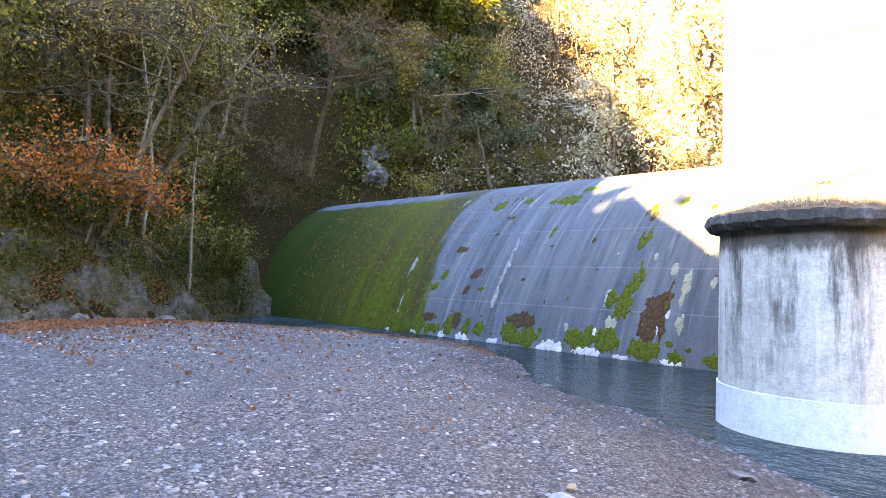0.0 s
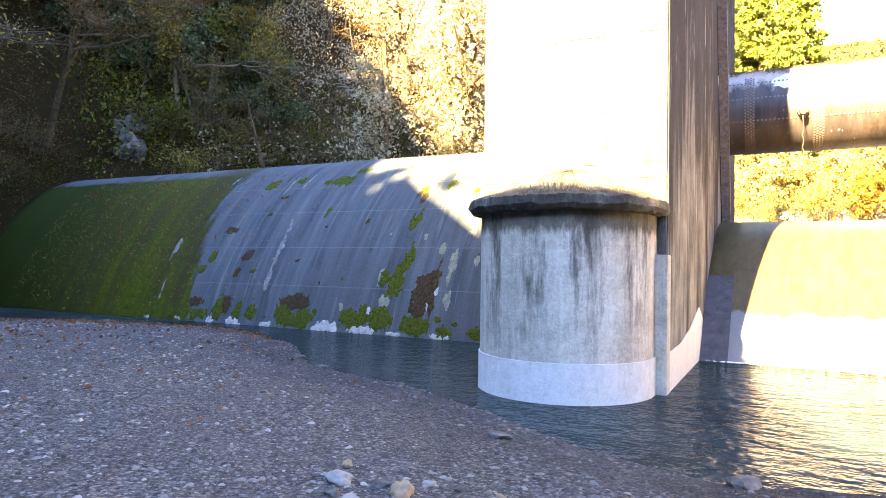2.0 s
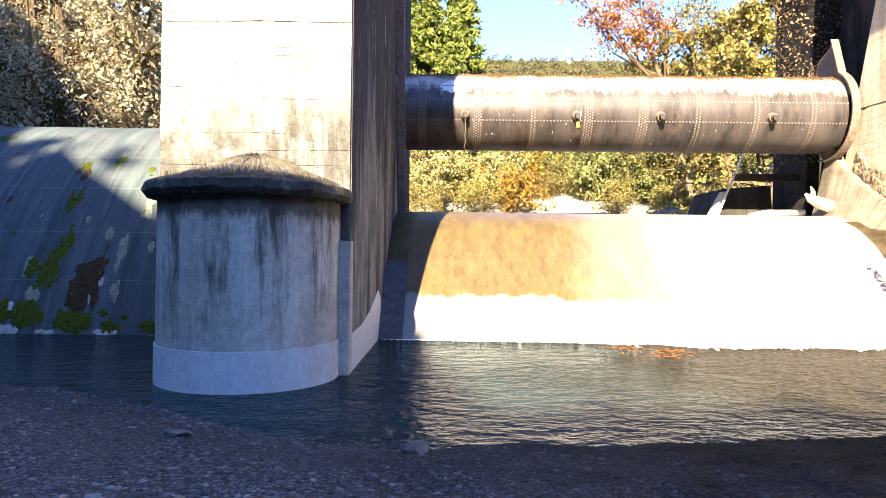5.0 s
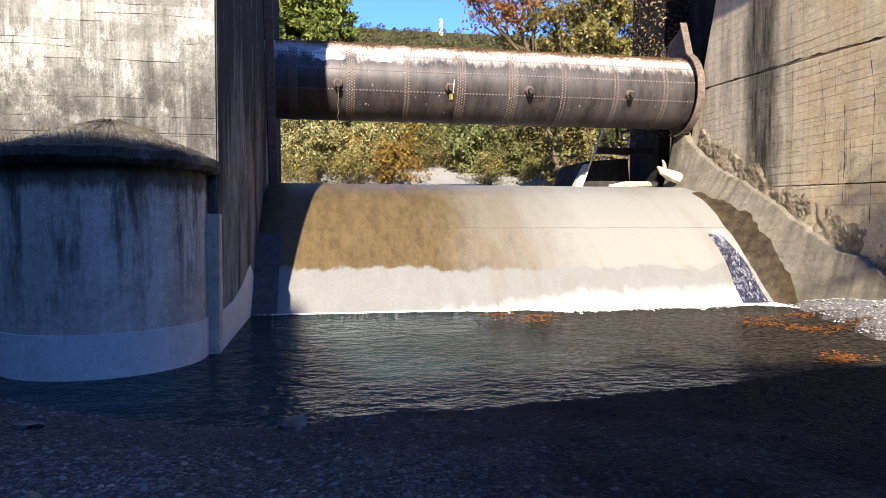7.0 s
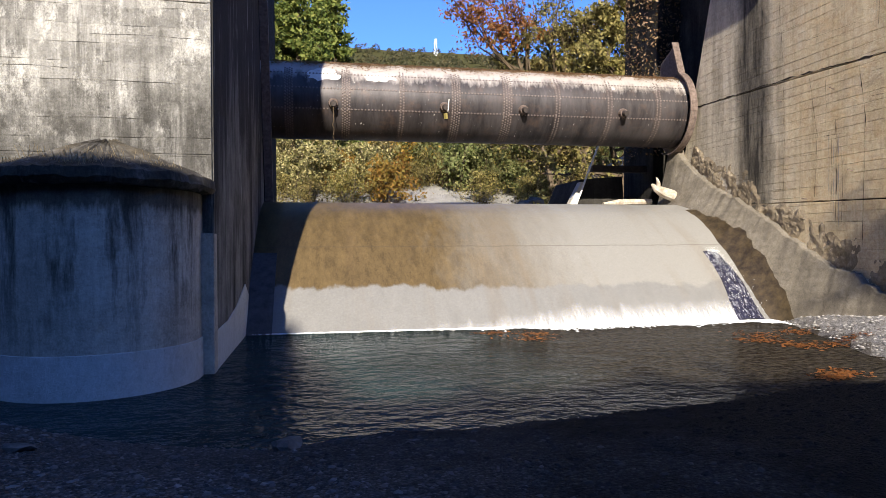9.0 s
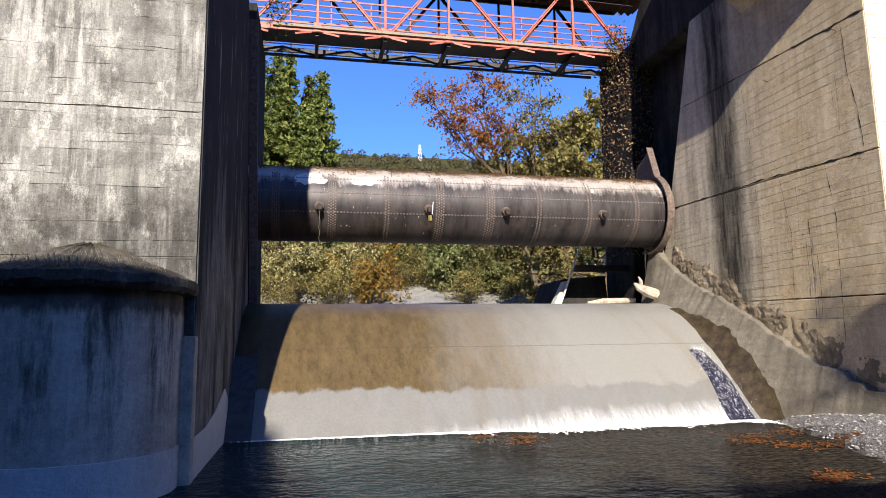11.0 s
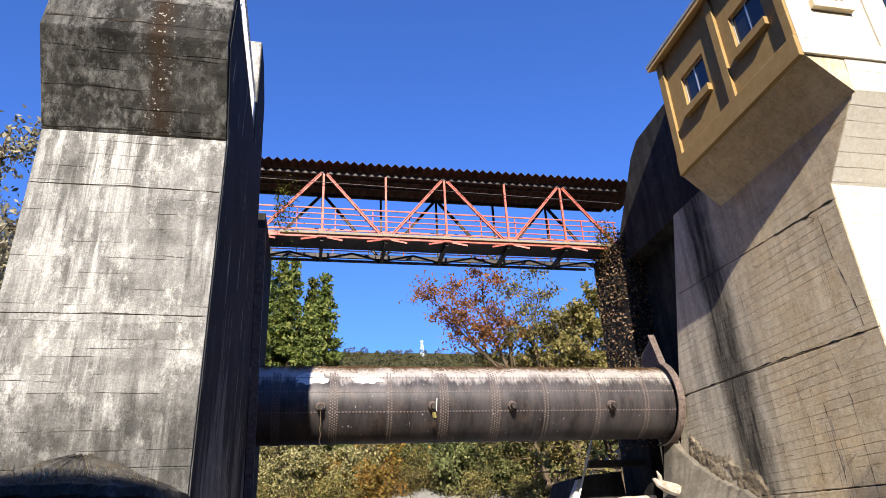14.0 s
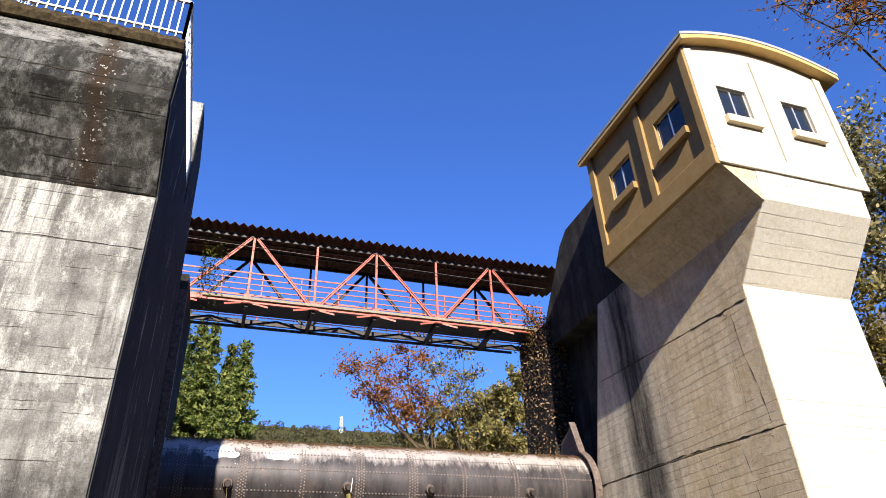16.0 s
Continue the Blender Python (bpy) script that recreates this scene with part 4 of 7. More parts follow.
def cap():
    """The nose's rough cap: a lip and a low cone that leans on the pier."""
    bm = bmesh.new()
    n, rows = 110, []
    prof = [(1.46, 2.93), (1.62, 2.95), (1.67, 3.03), (1.64, 3.16), (1.48, 3.24), (1.1, 3.40), (0.6, 3.62), (0.12, 3.80)]
    for k, (r, z) in enumerate(prof):
        row = []
        for i in range(n + 1):
            a = -math.pi * i / n
            j = (0.018 * noise.noise((math.cos(a) * 4, math.sin(a) * 4, z * 5 + 3)) + 0.035 * noise.noise((math.cos(a) * 15, math.sin(a) * 15, z * 12 + 3))) if k else 0
            row.append(bm.verts.new((-3.36 + (r + j) * math.cos(a), 11.07 + (r + j) * math.sin(a) + (0.42 if i in (0, n) else 0) + (0.42 - 0.42 * r / 1.62 if 0 < i < n else 0), z + j)))
        rows.append(row)
    for a, b in zip(rows, rows[1:]):
        for i in range(n):
            bm.faces.new((a[i], b[i], b[i + 1], a[i + 1]))
    bm.faces.new(rows[-1])
    bm.faces.new([v for v in rows[0]][::-1])
    return part("cap", bm, CONC_CAP, pier, "rough blackened cap with moss and dry grass")


cap()
prism("side_foot", [(11.5, -1.2), (11.5, 0.66), (13.0, 0.68), (14.4, 0.85), (15.9, 1.2), (16.6, 0.9), (16.0, -0.4), (15.0, -1.2)], -1.726, -1.708, "x", CONC_BASE, pier, "pale repaired foot of the side face")


def railing(parent_name, label, xa, xb, ya, yb, z):
    rail = thing(parent_name, label, "railing")
    h = 1.08
    for p, q in (((xa, ya), (xb, ya)), ((xb, ya), (xb, yb)), ((xa, ya), (xa, yb))):
        for zz, w in ((z + h, 0.06), (z + 0.10, 0.045)):
            bar("rail", (*p, zz), (*q, zz), w, w, WHITE, rail)
        length = math.dist(p, q)
        k = int(length / 0.155)
        for i in range(k + 1):
            f = i / k
            x, y = p[0] + (q[0] - p[0]) * f, p[1] + (q[1] - p[1]) * f
            end = i in (0, k)
            w = 0.06 if end else 0.028
            bar("post" if end else "baluster", (x, y, z - 0.03), (x, y, z + h), w, w, WHITE, rail)


railing("railing", "white painted steel railing on the pier head", -5.0, -1.80, 10.5, 15.8, 13.24)


# ---- the right abutment ----
abut = thing("abutment", "high tan board-marked concrete abutment wall", "abutment")


def slot_y(z):
    return 22.3 - (z - 4.9) * 0.32


JOINTS = ((-1.2, -1.2), (3.10, 3.40), (6.55, 6.93), (10.02, 10.42), (13.3, 13.3))  # heights at the downstream edge and at the slot
for k in range(4):
    (a0, b0), (a1, b1) = JOINTS[k], JOINTS[k + 1]
    a0, b0 = a0 + 0.022, b0 + 0.022
    pts = [(12.55, a0), (12.55, a1), (slot_y(b1), b1), (slot_y(b0), b0)]
    if k == 3:
        pts = [(12.55, a0), (12.55, 10.5), (11.0, 12.3), (10.93, 13.3), (slot_y(13.3), 13.3), (slot_y(b0), b0)]
    prism("lift", pts, 13.2, 17.05, "x", CONC_WALL, abut, "board-marked concrete lift", 0.018)
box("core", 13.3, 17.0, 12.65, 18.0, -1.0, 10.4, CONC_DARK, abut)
# thin sunward skins in paler concrete: sunlight put in the colour
prism("sunny_face", [(13.22, -1.2), (13.22, 10.45), (17.06, 10.45), (17.06, -1.2)], 12.53, 12.56, "y", CONC_PALE, abut, "smooth downstream face, pale as in sunlight")
prism("sunny_head", [(12.535, 10.46), (10.975, 12.3), (10.9, 13.3), (10.95, 13.3), (11.02, 12.3), (12.56, 10.46)], 13.22, 17.07, "x", CONC_PALE, abut, "overhanging head, pale as in sunlight")
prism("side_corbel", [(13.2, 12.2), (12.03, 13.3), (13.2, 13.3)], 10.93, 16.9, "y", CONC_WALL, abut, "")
prism("slot_wall", [(18.5, -1.2), (17.9, 17.0), (19.5, 17.6), (27.0, 12.5), (29.0, -1.2)], 14.1, 17.6, "x", CONC_DARK, abut, "black wall of the gate slot", 0.05)
prism("slot_head", [(17.2, 13.32), (17.2, 17.7), (18.6, 17.9), (21.3, 17.85), (22.0, 17.4), (24.3, 14.5), (24.3, 13.32)], 13.35, 17.4, "x", CONC_DARK, abut, "black head of the gate slot", 0.06)
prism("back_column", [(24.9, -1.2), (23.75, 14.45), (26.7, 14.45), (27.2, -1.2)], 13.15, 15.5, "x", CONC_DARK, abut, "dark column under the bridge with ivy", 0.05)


WEIR_RIGHT = [(15.0, -0.8), (15.9, 0.0), (16.9, 1.0), (18.4, 2.2), (20.0, 3.12), (21.5, 3.5), (23.0, 3.45), (24.5, 3.0)]


def skirt():
    """A thick fillet of render between the weir and the wall, its upper edge broken away."""
    verts, faces = [], []
    top = [(11.6, 0.5), (12.4, 0.7), (13.4, 0.95), (15.0, 1.5), (16.4, 2.2), (17.4, 2.75), (18.6, 3.3), (20.2, 4.0), (21.3, 4.6), (22.3, 5.5), (22.9, 5.6)]
    ys = np.linspace(11.6, 22.9, 170)
    n = 14
    for y in ys:
        t = float(np.interp(y, [p[0] for p in top], [p[1] for p in top])) + 0.16 * noise.noise((y * 1.3, 4, 2)) + 0.10 * noise.noise((y * 4, 1, 2)) + 0.05 * noise.noise((y * 11, 1, 7))
        low = max(-0.5, float(np.interp(y, [p[0] for p in WEIR_RIGHT], [p[1] for p in WEIR_RIGHT])) - 0.25)
        foot = float(np.interp(y, [11.6, 13.4, 15.5, 17, 22.9], [12.6, 12.45, 12.0, 11.85, 12.3]))
        for f in np.linspace(0, 1, n):
            z = low + (t - low) * f
            x = foot + (12.98 - foot) * f ** 0.62 + 0.012 * noise.noise((y * 1.5, z * 1.5, 2.0)) + 0.012 * noise.noise((y * 9, z * 9, 5.0))
            verts.append((x, y, z))
        verts.append((12.99, y, t + 0.02))
        verts.append((13.25, y, t + 0.02))
    m = n + 2
    for i in range(len(ys) - 1):
        for j in range(m - 1):
            a = i * m + j
            faces.append((a, a + m, a + m + 1, a + 1))
    mesh_part("skirt", verts, faces, CONC_WETFOOT, abut, "damp broken render coat at the wall's foot", True)


skirt()


def eroded():
    """Pitted concrete where the wall's skin has fallen off above the render coat."""
    verts, faces = [], []
    ys = np.linspace(12.6, 21.9, 300)
    for y in ys:
        t = float(np.interp(y, [12.4, 13.4, 15.0, 16.4, 18.6, 20.2, 22.3], [0.6, 0.85, 1.4, 2.1, 3.2, 3.9, 5.3]))
        hgt = (1.5 + 0.6 * float(waves(y, 0, 1.2))) * (0.6 if y < 14 else 1.0)
        for f in np.linspace(0, 1, 30):
            z = t - 0.15 + hgt * f
            edge = min(1, 8 * f + 0.3, 2.2 * (1 - f)) * min(1, (y - 12.6) * 2, (21.9 - y) * 2) * (0.8 + 1.0 * noise.noise((y * 1.1, z * 1.3, 2.0)) + 0.6 * noise.noise((y * 3.3, z * 3.3, 6.0)))
            edge = max(0.0, min(1.0, edge * 1.7 - 0.45))
            q = 0.9 * noise.noise((y * 2.4, z * 3.1, 1.0)) + 0.7 * noise.noise((y * 5.5 + z * 3, z * 7, 4.0)) + 0.45 * noise.noise((y * 13, z * 14, 6.0))
            verts.append((13.215 - edge * (0.035 + 0.04 * q), y, z))
    for i in range(len(ys) - 1):
        for j in range(29):
            a = i * 30 + j
            faces.append((a, a + 30, a + 31, a + 1))
    mesh_part("eroded_band", verts, faces, CONC_PIT, abut, "rough pitted concrete")


eroded()

# ---- the gatehouse ----
house = thing("gatehouse", "small cream gatehouse with a curved roof on the abutment", "gatehouse")
HX0, HX1, HY0, HY1, HZ0, HZ1 = 12.0, 17.35, 10.9, 16.75, 13.3, 17.75


def wall_with_holes(name, u0, u1, z0, z1, holes, place, thick, mat, label):
    """A wall in the plane of u and z with window holes; place(u, z, depth) gives the point."""
    us = sorted({u0, u1, *[h[0] for h in holes], *[h[1] for h in holes]})
    zs = sorted({z0, z1, *[h[2] for h in holes], *[h[3] for h in holes]})
    bm = bmesh.new()

    def v(u, z, d):
        return bm.verts.new(place(u, z, d))

    def quad(*p):
        bm.faces.new([v(*q) for q in p])

    def open_at(i, j):
        if not (0 <= i < len(us) - 1 and 0 <= j < len(zs) - 1):
            return True
        cu, cz = (us[i] + us[i + 1]) / 2, (zs[j] + zs[j + 1]) / 2
        return any(h[0] < cu < h[1] and h[2] < cz < h[3] for h in holes)
    for i in range(len(us) - 1):
        for j in range(len(zs) - 1):
            if open_at(i, j):
                continue
            a, b, c, d = us[i], us[i + 1], zs[j], zs[j + 1]
            for t in (0, thick):
                quad((a, c, t), (b, c, t), (b, d, t), (a, d, t))
            for di, dj, e in ((-1, 0, ((a, c), (a, d))), (1, 0, ((b, c), (b, d))), (0, -1, ((a, c), (b, c))), (0, 1, ((a, d), (b, d)))):
                if open_at(i + di, j + dj):
                    quad((*e[0], 0), (*e[1], 0), (*e[1], thick), (*e[0], thick))
    bmesh.ops.remove_doubles(bm, verts=bm.verts, dist=0.0005)
    return part(name, bm, mat, house, label)


WIN_Z = (15.12, 16.4)
WIN_SIDE, WIN_FRONT = ((11.62, 12.95), (14.42, 15.72)), ((12.84, 13.93), (15.28, 16.33))
wall_with_holes("side_wall", HY0 + 0.2, HY1, HZ0, HZ1, [(a, b, *WIN_Z) for a, b in WIN_SIDE], lambda u, z, d: (HX0 + d, u, z), 0.2, STUCCO_SHADE, "rough stucco side wall, browned as in shade")
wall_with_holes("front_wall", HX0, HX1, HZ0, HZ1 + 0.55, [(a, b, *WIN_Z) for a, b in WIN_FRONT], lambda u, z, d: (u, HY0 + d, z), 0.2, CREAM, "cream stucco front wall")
box("back_wall", HX0, HX1, HY1 - 0.2, HY1, HZ0, HZ1, STUCCO_SHADE, house)
box("far_wall", HX1 - 0.2, HX1, HY0 + 0.2, HY1 - 0.2, HZ0, HZ1, CREAM, house)
box("house_floor", HX0 + 0.2, HX1 - 0.2, HY0 + 0.2, HY1 - 0.2, HZ0, HZ0 + 0.2, CONC_PALE, house)
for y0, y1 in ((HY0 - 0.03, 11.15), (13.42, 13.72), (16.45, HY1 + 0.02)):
    box("pilaster", HX0 - 0.10, HX0 + 0.02, y0, y1, HZ0 + 0.55, HZ1, STUCCO_SHADE, house, "stucco pilaster, browned as in shade", 0.015)
box("plinth", HX0 - 0.13, HX0 + 0.02, HY0 - 0.03, HY1 + 0.02, HZ0 - 0.12, HZ0 + 0.55, STUCCO_SHADE, house, "stucco band, browned as in shade", 0.02)
for x0, x1 in ((HX0 - 0.02, 12.28), (14.5, 14.72), (17.1, HX1 + 0.03)):
    box("pilaster", x0, x1, HY0 - 0.06, HY0 + 0.02, HZ0 + 0.45, HZ1 + 0.1, CREAM, house, "cream stucco pilaster", 0.015)
box("plinth", HX0 - 0.02, HX1 + 0.03, HY0 - 0.06, HY0 + 0.02, HZ0 - 0.05, HZ0 + 0.45, CREAM, house, "cream band", 0.02)


def window(u0, u1, front):
    """A sliding window with two panes, set back in its hole, and a sill."""
    z0, z1 = WIN_Z
    win = new("window")
    win.parent = house
    tagged(win, "aluminium sliding window with dark panes")

    def b(name, ua, ub, za, zb, da, db, mat, label=""):
        if front:
            return box(name, ua, ub, HY0 + da, HY0 + db, za, zb, mat, win, label)
        return box(name, HX0 + da, HX0 + db, ua, ub, za, zb, mat, win, label)
    t = 0.05
    b("frame", u0, u1, z1 - t, z1, 0.09, 0.15, ALU)
    b("frame", u0, u1, z0, z0 + t, 0.09, 0.15, ALU)
    mid = (u0 + u1) / 2
    for a in (u0, mid - t / 2, u1 - t):
        b("frame", a, a + t, z0 + t, z1 - t, 0.092, 0.148, ALU)
    b("pane", u0 + t, mid - t / 2, z0 + t, z1 - t, 0.115, 0.125, GLASS, "dark glass pane")
    b("pane", mid + t / 2, u1 - t, z0 + t, z1 - t, 0.115, 0.125, GLASS, "dark glass pane")
    b("sill", u0 - 0.08, u1 + 0.08, z0 - 0.26, z0 - 0.004, -0.16, 0.08, SILL if front else STUCCO_SHADE, "protruding painted sill")


for a, b in WIN_SIDE:
    window(a, b, False)
for a, b in WIN_FRONT:
    window(a, b, True)


def house_roof():
    """A shallow vault, higher in the middle, with overhanging eaves and an ochre underside."""
    n = 16
    xs = np.linspace(HX0 - 0.28, HX1 + 0.55, n + 1)
    for name, mat, lo, hi, grow in (("roof", SLATE, 0.14, 0.26, 0.02), ("soffit", OCHRE, -0.02, 0.137, 0.0)):
        bm = bmesh.new()
        rows = []
        for y in (HY0 - 0.35 - grow, HY1 + 0.3 + grow):
            for dz in (lo, hi):
                rows.append([bm.verts.new((x + (grow if i == n else -grow if i == 0 else 0), y, HZ1 + dz + 0.62 * (1 - ((i / n) * 2 - 1) ** 2))) for i, x in enumerate(xs)])
        a, b, c, d = rows
        for i in range(n):
            bm.faces.new((a[i], a[i + 1], b[i + 1], b[i]))
            bm.faces.new((c[i], d[i], d[i + 1], c[i + 1]))
            bm.faces.new((a[i], c[i], c[i + 1], a[i + 1]))
            bm.faces.new((b[i], b[i + 1], d[i + 1], d[i]))
        bm.faces.new((a[0], b[0], d[0], c[0]))
        bm.faces.new((a[n], c[n], d[n], b[n]))
        part(name, bm, mat, house, "curved grey roof edge" if name == "roof" else "ochre painted eave")


house_roof()


# ---- the drum gate ----
gate = thing("drum_gate", "riveted black steel drum gate lifted above the weir", "gate")
GY, GZ, GR = 22.6, 6.93, 1.26


def drum_shell(name, x0, x1, r, mat, label="", n=56, cap_ends=True):
    bm = bmesh.new()
    lo = [bm.verts.new((x0, GY + r * math.cos(2 * math.pi * i / n), GZ + r * math.sin(2 * math.pi * i / n))) for i in range(n)]
    hi = [bm.verts.new((x1, v.co.y, v.co.z)) for v in lo]
    for i in range(n):
        bm.faces.new((lo[i], hi[i], hi[(i + 1) % n], lo[(i + 1) % n])).smooth = True
    for ring in (lo, hi):
        bm.faces.new([bm.verts.new(v.co) for v in ring])
    return part(name, bm, mat, gate, label)


drum_shell("shell", -2.2, 13.0, GR, STEEL, "black steel shell with grey runs")
STRAPS = [(-0.95, 0.3), (0.86, 0.3), (2.67, 0.2), (4.47, 0.34), (6.24, 0.36), (8.01, 0.22), (9.9, 0.24), (11.73, 0.24), (12.75, 0.12)]
for x, w in STRAPS:
    drum_shell("strap", x - w / 2, x + w / 2, GR + 0.014, STRAP, "grey-brown riveted strap")


def rivets(name, spots, r, parent):
    """Low domes on the drum at (x, angle)."""
    verts, faces = [], []
    for x, a in spots:
        c = Vector((x, GY + (GR + 0.012) * math.cos(a), GZ + (GR + 0.012) * math.sin(a)))
        nrm = Vector((0, math.cos(a), math.sin(a)))
        t = Vector((0, -math.sin(a), math.cos(a)))
        k = len(verts)
        for i in range(6):
            b = math.pi * i / 3
            verts.append(c + Vector((1, 0, 0)) * math.cos(b) * r + t * math.sin(b) * r)
        verts.append(c + nrm * r * 0.8)
        faces += [(k + i, k + (i + 1) % 6, k + 6) for i in range(6)]
    ob = mesh_part(name, verts, faces, RIVET, parent, "rows of steel rivets", True)
    tagged(ob, kind="stuff")


spots = []
for x, w in STRAPS[:-1]:
    cols = [x - w * 0.36, x - w * 0.12, x + w * 0.12, x + w * 0.36] if w > 0.25 else [x - w * 0.25, x + w * 0.25]
    for q, cx in enumerate(cols):
        spots += [(cx, math.pi * 0.42 + (i + 0.5 * (q % 2)) * 0.072) for i in range(15, 45)]
for a in (math.pi * 0.955, math.pi * 1.12, math.pi * 0.82):
    spots += [(-1.6 + i * 0.11, a) for i in range(132)]
rivets("rivets", spots, 0.034, gate)
for x in (0.45, 4.07, 6.78, 10.38):
    lug = new("lug")
    lug.parent = gate
    tagged(lug, "steel bracket with a drain spout")
    for name, r, y0, y1, z in (("collar", 0.17, 21.22, 21.40, 6.62), ("spout", 0.11, 21.05, 21.24, 6.58)):
        bm = bmesh.new()
        bmesh.ops.create_cone(bm, cap_ends=True, segments=14, radius1=r, radius2=r * 0.8, depth=y1 - y0, matrix=pose(x, (y0 + y1) / 2, z, 90 + 12, 0, 0))
        part(name, bm, RUST if name == "collar" else DARK_STEEL, lug)


def end_shield():
    """The curved toothed end plate, with its raised tail and inner ribs."""
    pts = [(GY + 1.5 * math.cos(a), GZ + 1.5 * math.sin(a)) for a in np.linspace(math.radians(118), math.radians(290), 26)]
    pts = [(23.5, 9.0), (22.35, 9.5)] + pts + [(23.9, 6.2)]
    prism("end_plate", pts, 13.0, 13.06, "x", RUST, gate, "rusty toothed end plate")
    for name, w, mat in (("rim", 0.14, RUST),):
        bm = bmesh.new()
        edge = pts[1:-1]
        for a, b in zip(edge, edge[1:]):
            add_bar(bm, (12.93, *a), (12.93, *b), 0.05, 0.26, up=(1, 0, 0))
        part(name, bm, mat, gate, "riveted rim of the end plate")


end_shield()


# ---- the footbridge ----
bridge = thing("footbridge", "red steel truss footbridge with a corrugated roof", "bridge")
BZ, BT = 14.52, 17.5
NODES = [-2.36, 0.36, 3.06, 5.7, 8.5, 11.2, 13.8]
# rear truss and eave beams near-black, not red: shade put in their colour
for y, mat in ((25.0, RED), (27.0, DARK_STEEL)):
    bar("bottom_chord", (-4.5, y, BZ), (13.9, y, BZ), 0.10, 0.20, mat, bridge, "red steel bottom chord" if mat is RED else "")
    for i, x in enumerate(NODES[1:-1]):
        bar("post", (x, y, BZ), (x, y, BT), 0.09, 0.09, mat, bridge)
    for i in range(len(NODES) - 1):
        a, b = NODES[i], NODES[i + 1]
        za, zb = (BT, BZ) if i % 2 else (BZ, BT)
        bar("diagonal", (a + 0.12, y, za), (b - 0.12, y, zb), 0.08, 0.12, mat, bridge)
        bar("flange", (a + 0.12, y - 0.05, za + 0.05), (b - 0.12, y - 0.05, zb + 0.05), 0.06, 0.03, mat, bridge)
    for i, z in enumerate((14.82, 15.08, 15.34, 15.60, 15.87)):
        bar("hand_rail", (-4.5, y + 0.09, z), (13.8, y + 0.09, z), 0.035, 0.06 if i == 4 else 0.04, RED, bridge)
    for k in range(12):
        bar("rail_post", (-3.9 + k * 1.6, y + 0.13, BZ), (-3.9 + k * 1.6, y + 0.13, 15.9), 0.04, 0.05, RED if k % 2 else mat, bridge)
    bar("eave_beam", (-4.5, y, 17.58), (14.2, y, 17.58), 0.08, 0.16, DARK_STEEL, bridge)
for i in range(42):
    x = -4.4 + i * 0.44
    box("deck_plank", x, x + 0.42, 24.95, 26.35, BZ + 0.105, BZ + 0.15, PLANK, bridge)
box("deck_edge", -1.35, 13.6, 24.86, 24.945, BZ + 0.02, BZ + 0.13, PLANK, bridge, "pale timber deck edge")
box("deck_soffit", -4.5, 13.6, 25.06, 26.35, BZ + 0.02, BZ + 0.10, DARK_STEEL, bridge)
for i in range(7):
    x = NODES[i]
    bar("cross_beam", (x, 25.1, BZ - 0.10), (x, 27.0, BZ - 0.20), 0.14, 0.2, DARK_STEEL, bridge)
bar("side_chord", (-4.5, 27.05, 14.30), (12.9, 27.05, 14.30), 0.10, 0.10, DARK_STEEL, bridge)
bar("cable", (-4.5, 24.8, 17.05), (14.0, 24.8, 16.75), 0.02, 0.02, DARK_STEEL, bridge, "thin dark cable")
for i in range(13):
    a, b = -3.71 + i * 1.355, -3.71 + (i + 1) * 1.355
    ya, yb = (27.0, 26.3) if i % 2 else (26.3, 27.0)
    bar("side_brace", (a, ya, 14.33), (b, yb, 14.33), 0.07, 0.07, DARK_STEEL, bridge)
for x in NODES[:-1]:
    for s in (-1, 1):
        bar("bracket", (x + s * 0.22, 24.97, BZ - 0.10), (x + s * 0.85, 24.80, BZ - 0.30), 0.025, 0.075, RED, bridge)
    box("gusset", x - 0.14, x + 0.14, 24.93, 24.95, BZ - 0.08, BZ + 0.25, RED, bridge)


def corrugated(name, x0, x1, y0, y1, z0, z1, pitch, amp, mat, parent):
    k = int((x1 - x0) / pitch * 6)
    verts, faces = [], []
    for i in range(k + 1):
        x = x0 + (x1 - x0) * i / k
        tri = abs(((i / 6) % 1) * 2 - 1) * 2 - 1
        for y, z in ((y0, z0), (y1, z1)):
            verts += [(x, y, z + tri * amp), (x, y, z + tri * amp + 0.012)]
    for i in range(k):
        a, b = i * 4, i * 4 + 4
        faces += [(a, a + 2, b + 2, b), (a + 1, b + 1, b + 3, a + 3), (a, b, b + 1, a + 1), (a + 2, a + 3, b + 3, b + 2)]
    return mesh_part(name, verts, faces, mat, parent, "rusty corrugated roof sheet")


corrugated("roof", -4.5, 15.4, 24.45, 27.4, 17.80, 17.82, 0.36, 0.085, ROOF_UNDER, bridge)
for y in (25.65, 26.3):
    bar("purlin", (-4.5, y, 17.68), (14.2, y, 17.68), 0.07, 0.07, DARK_STEEL, bridge)


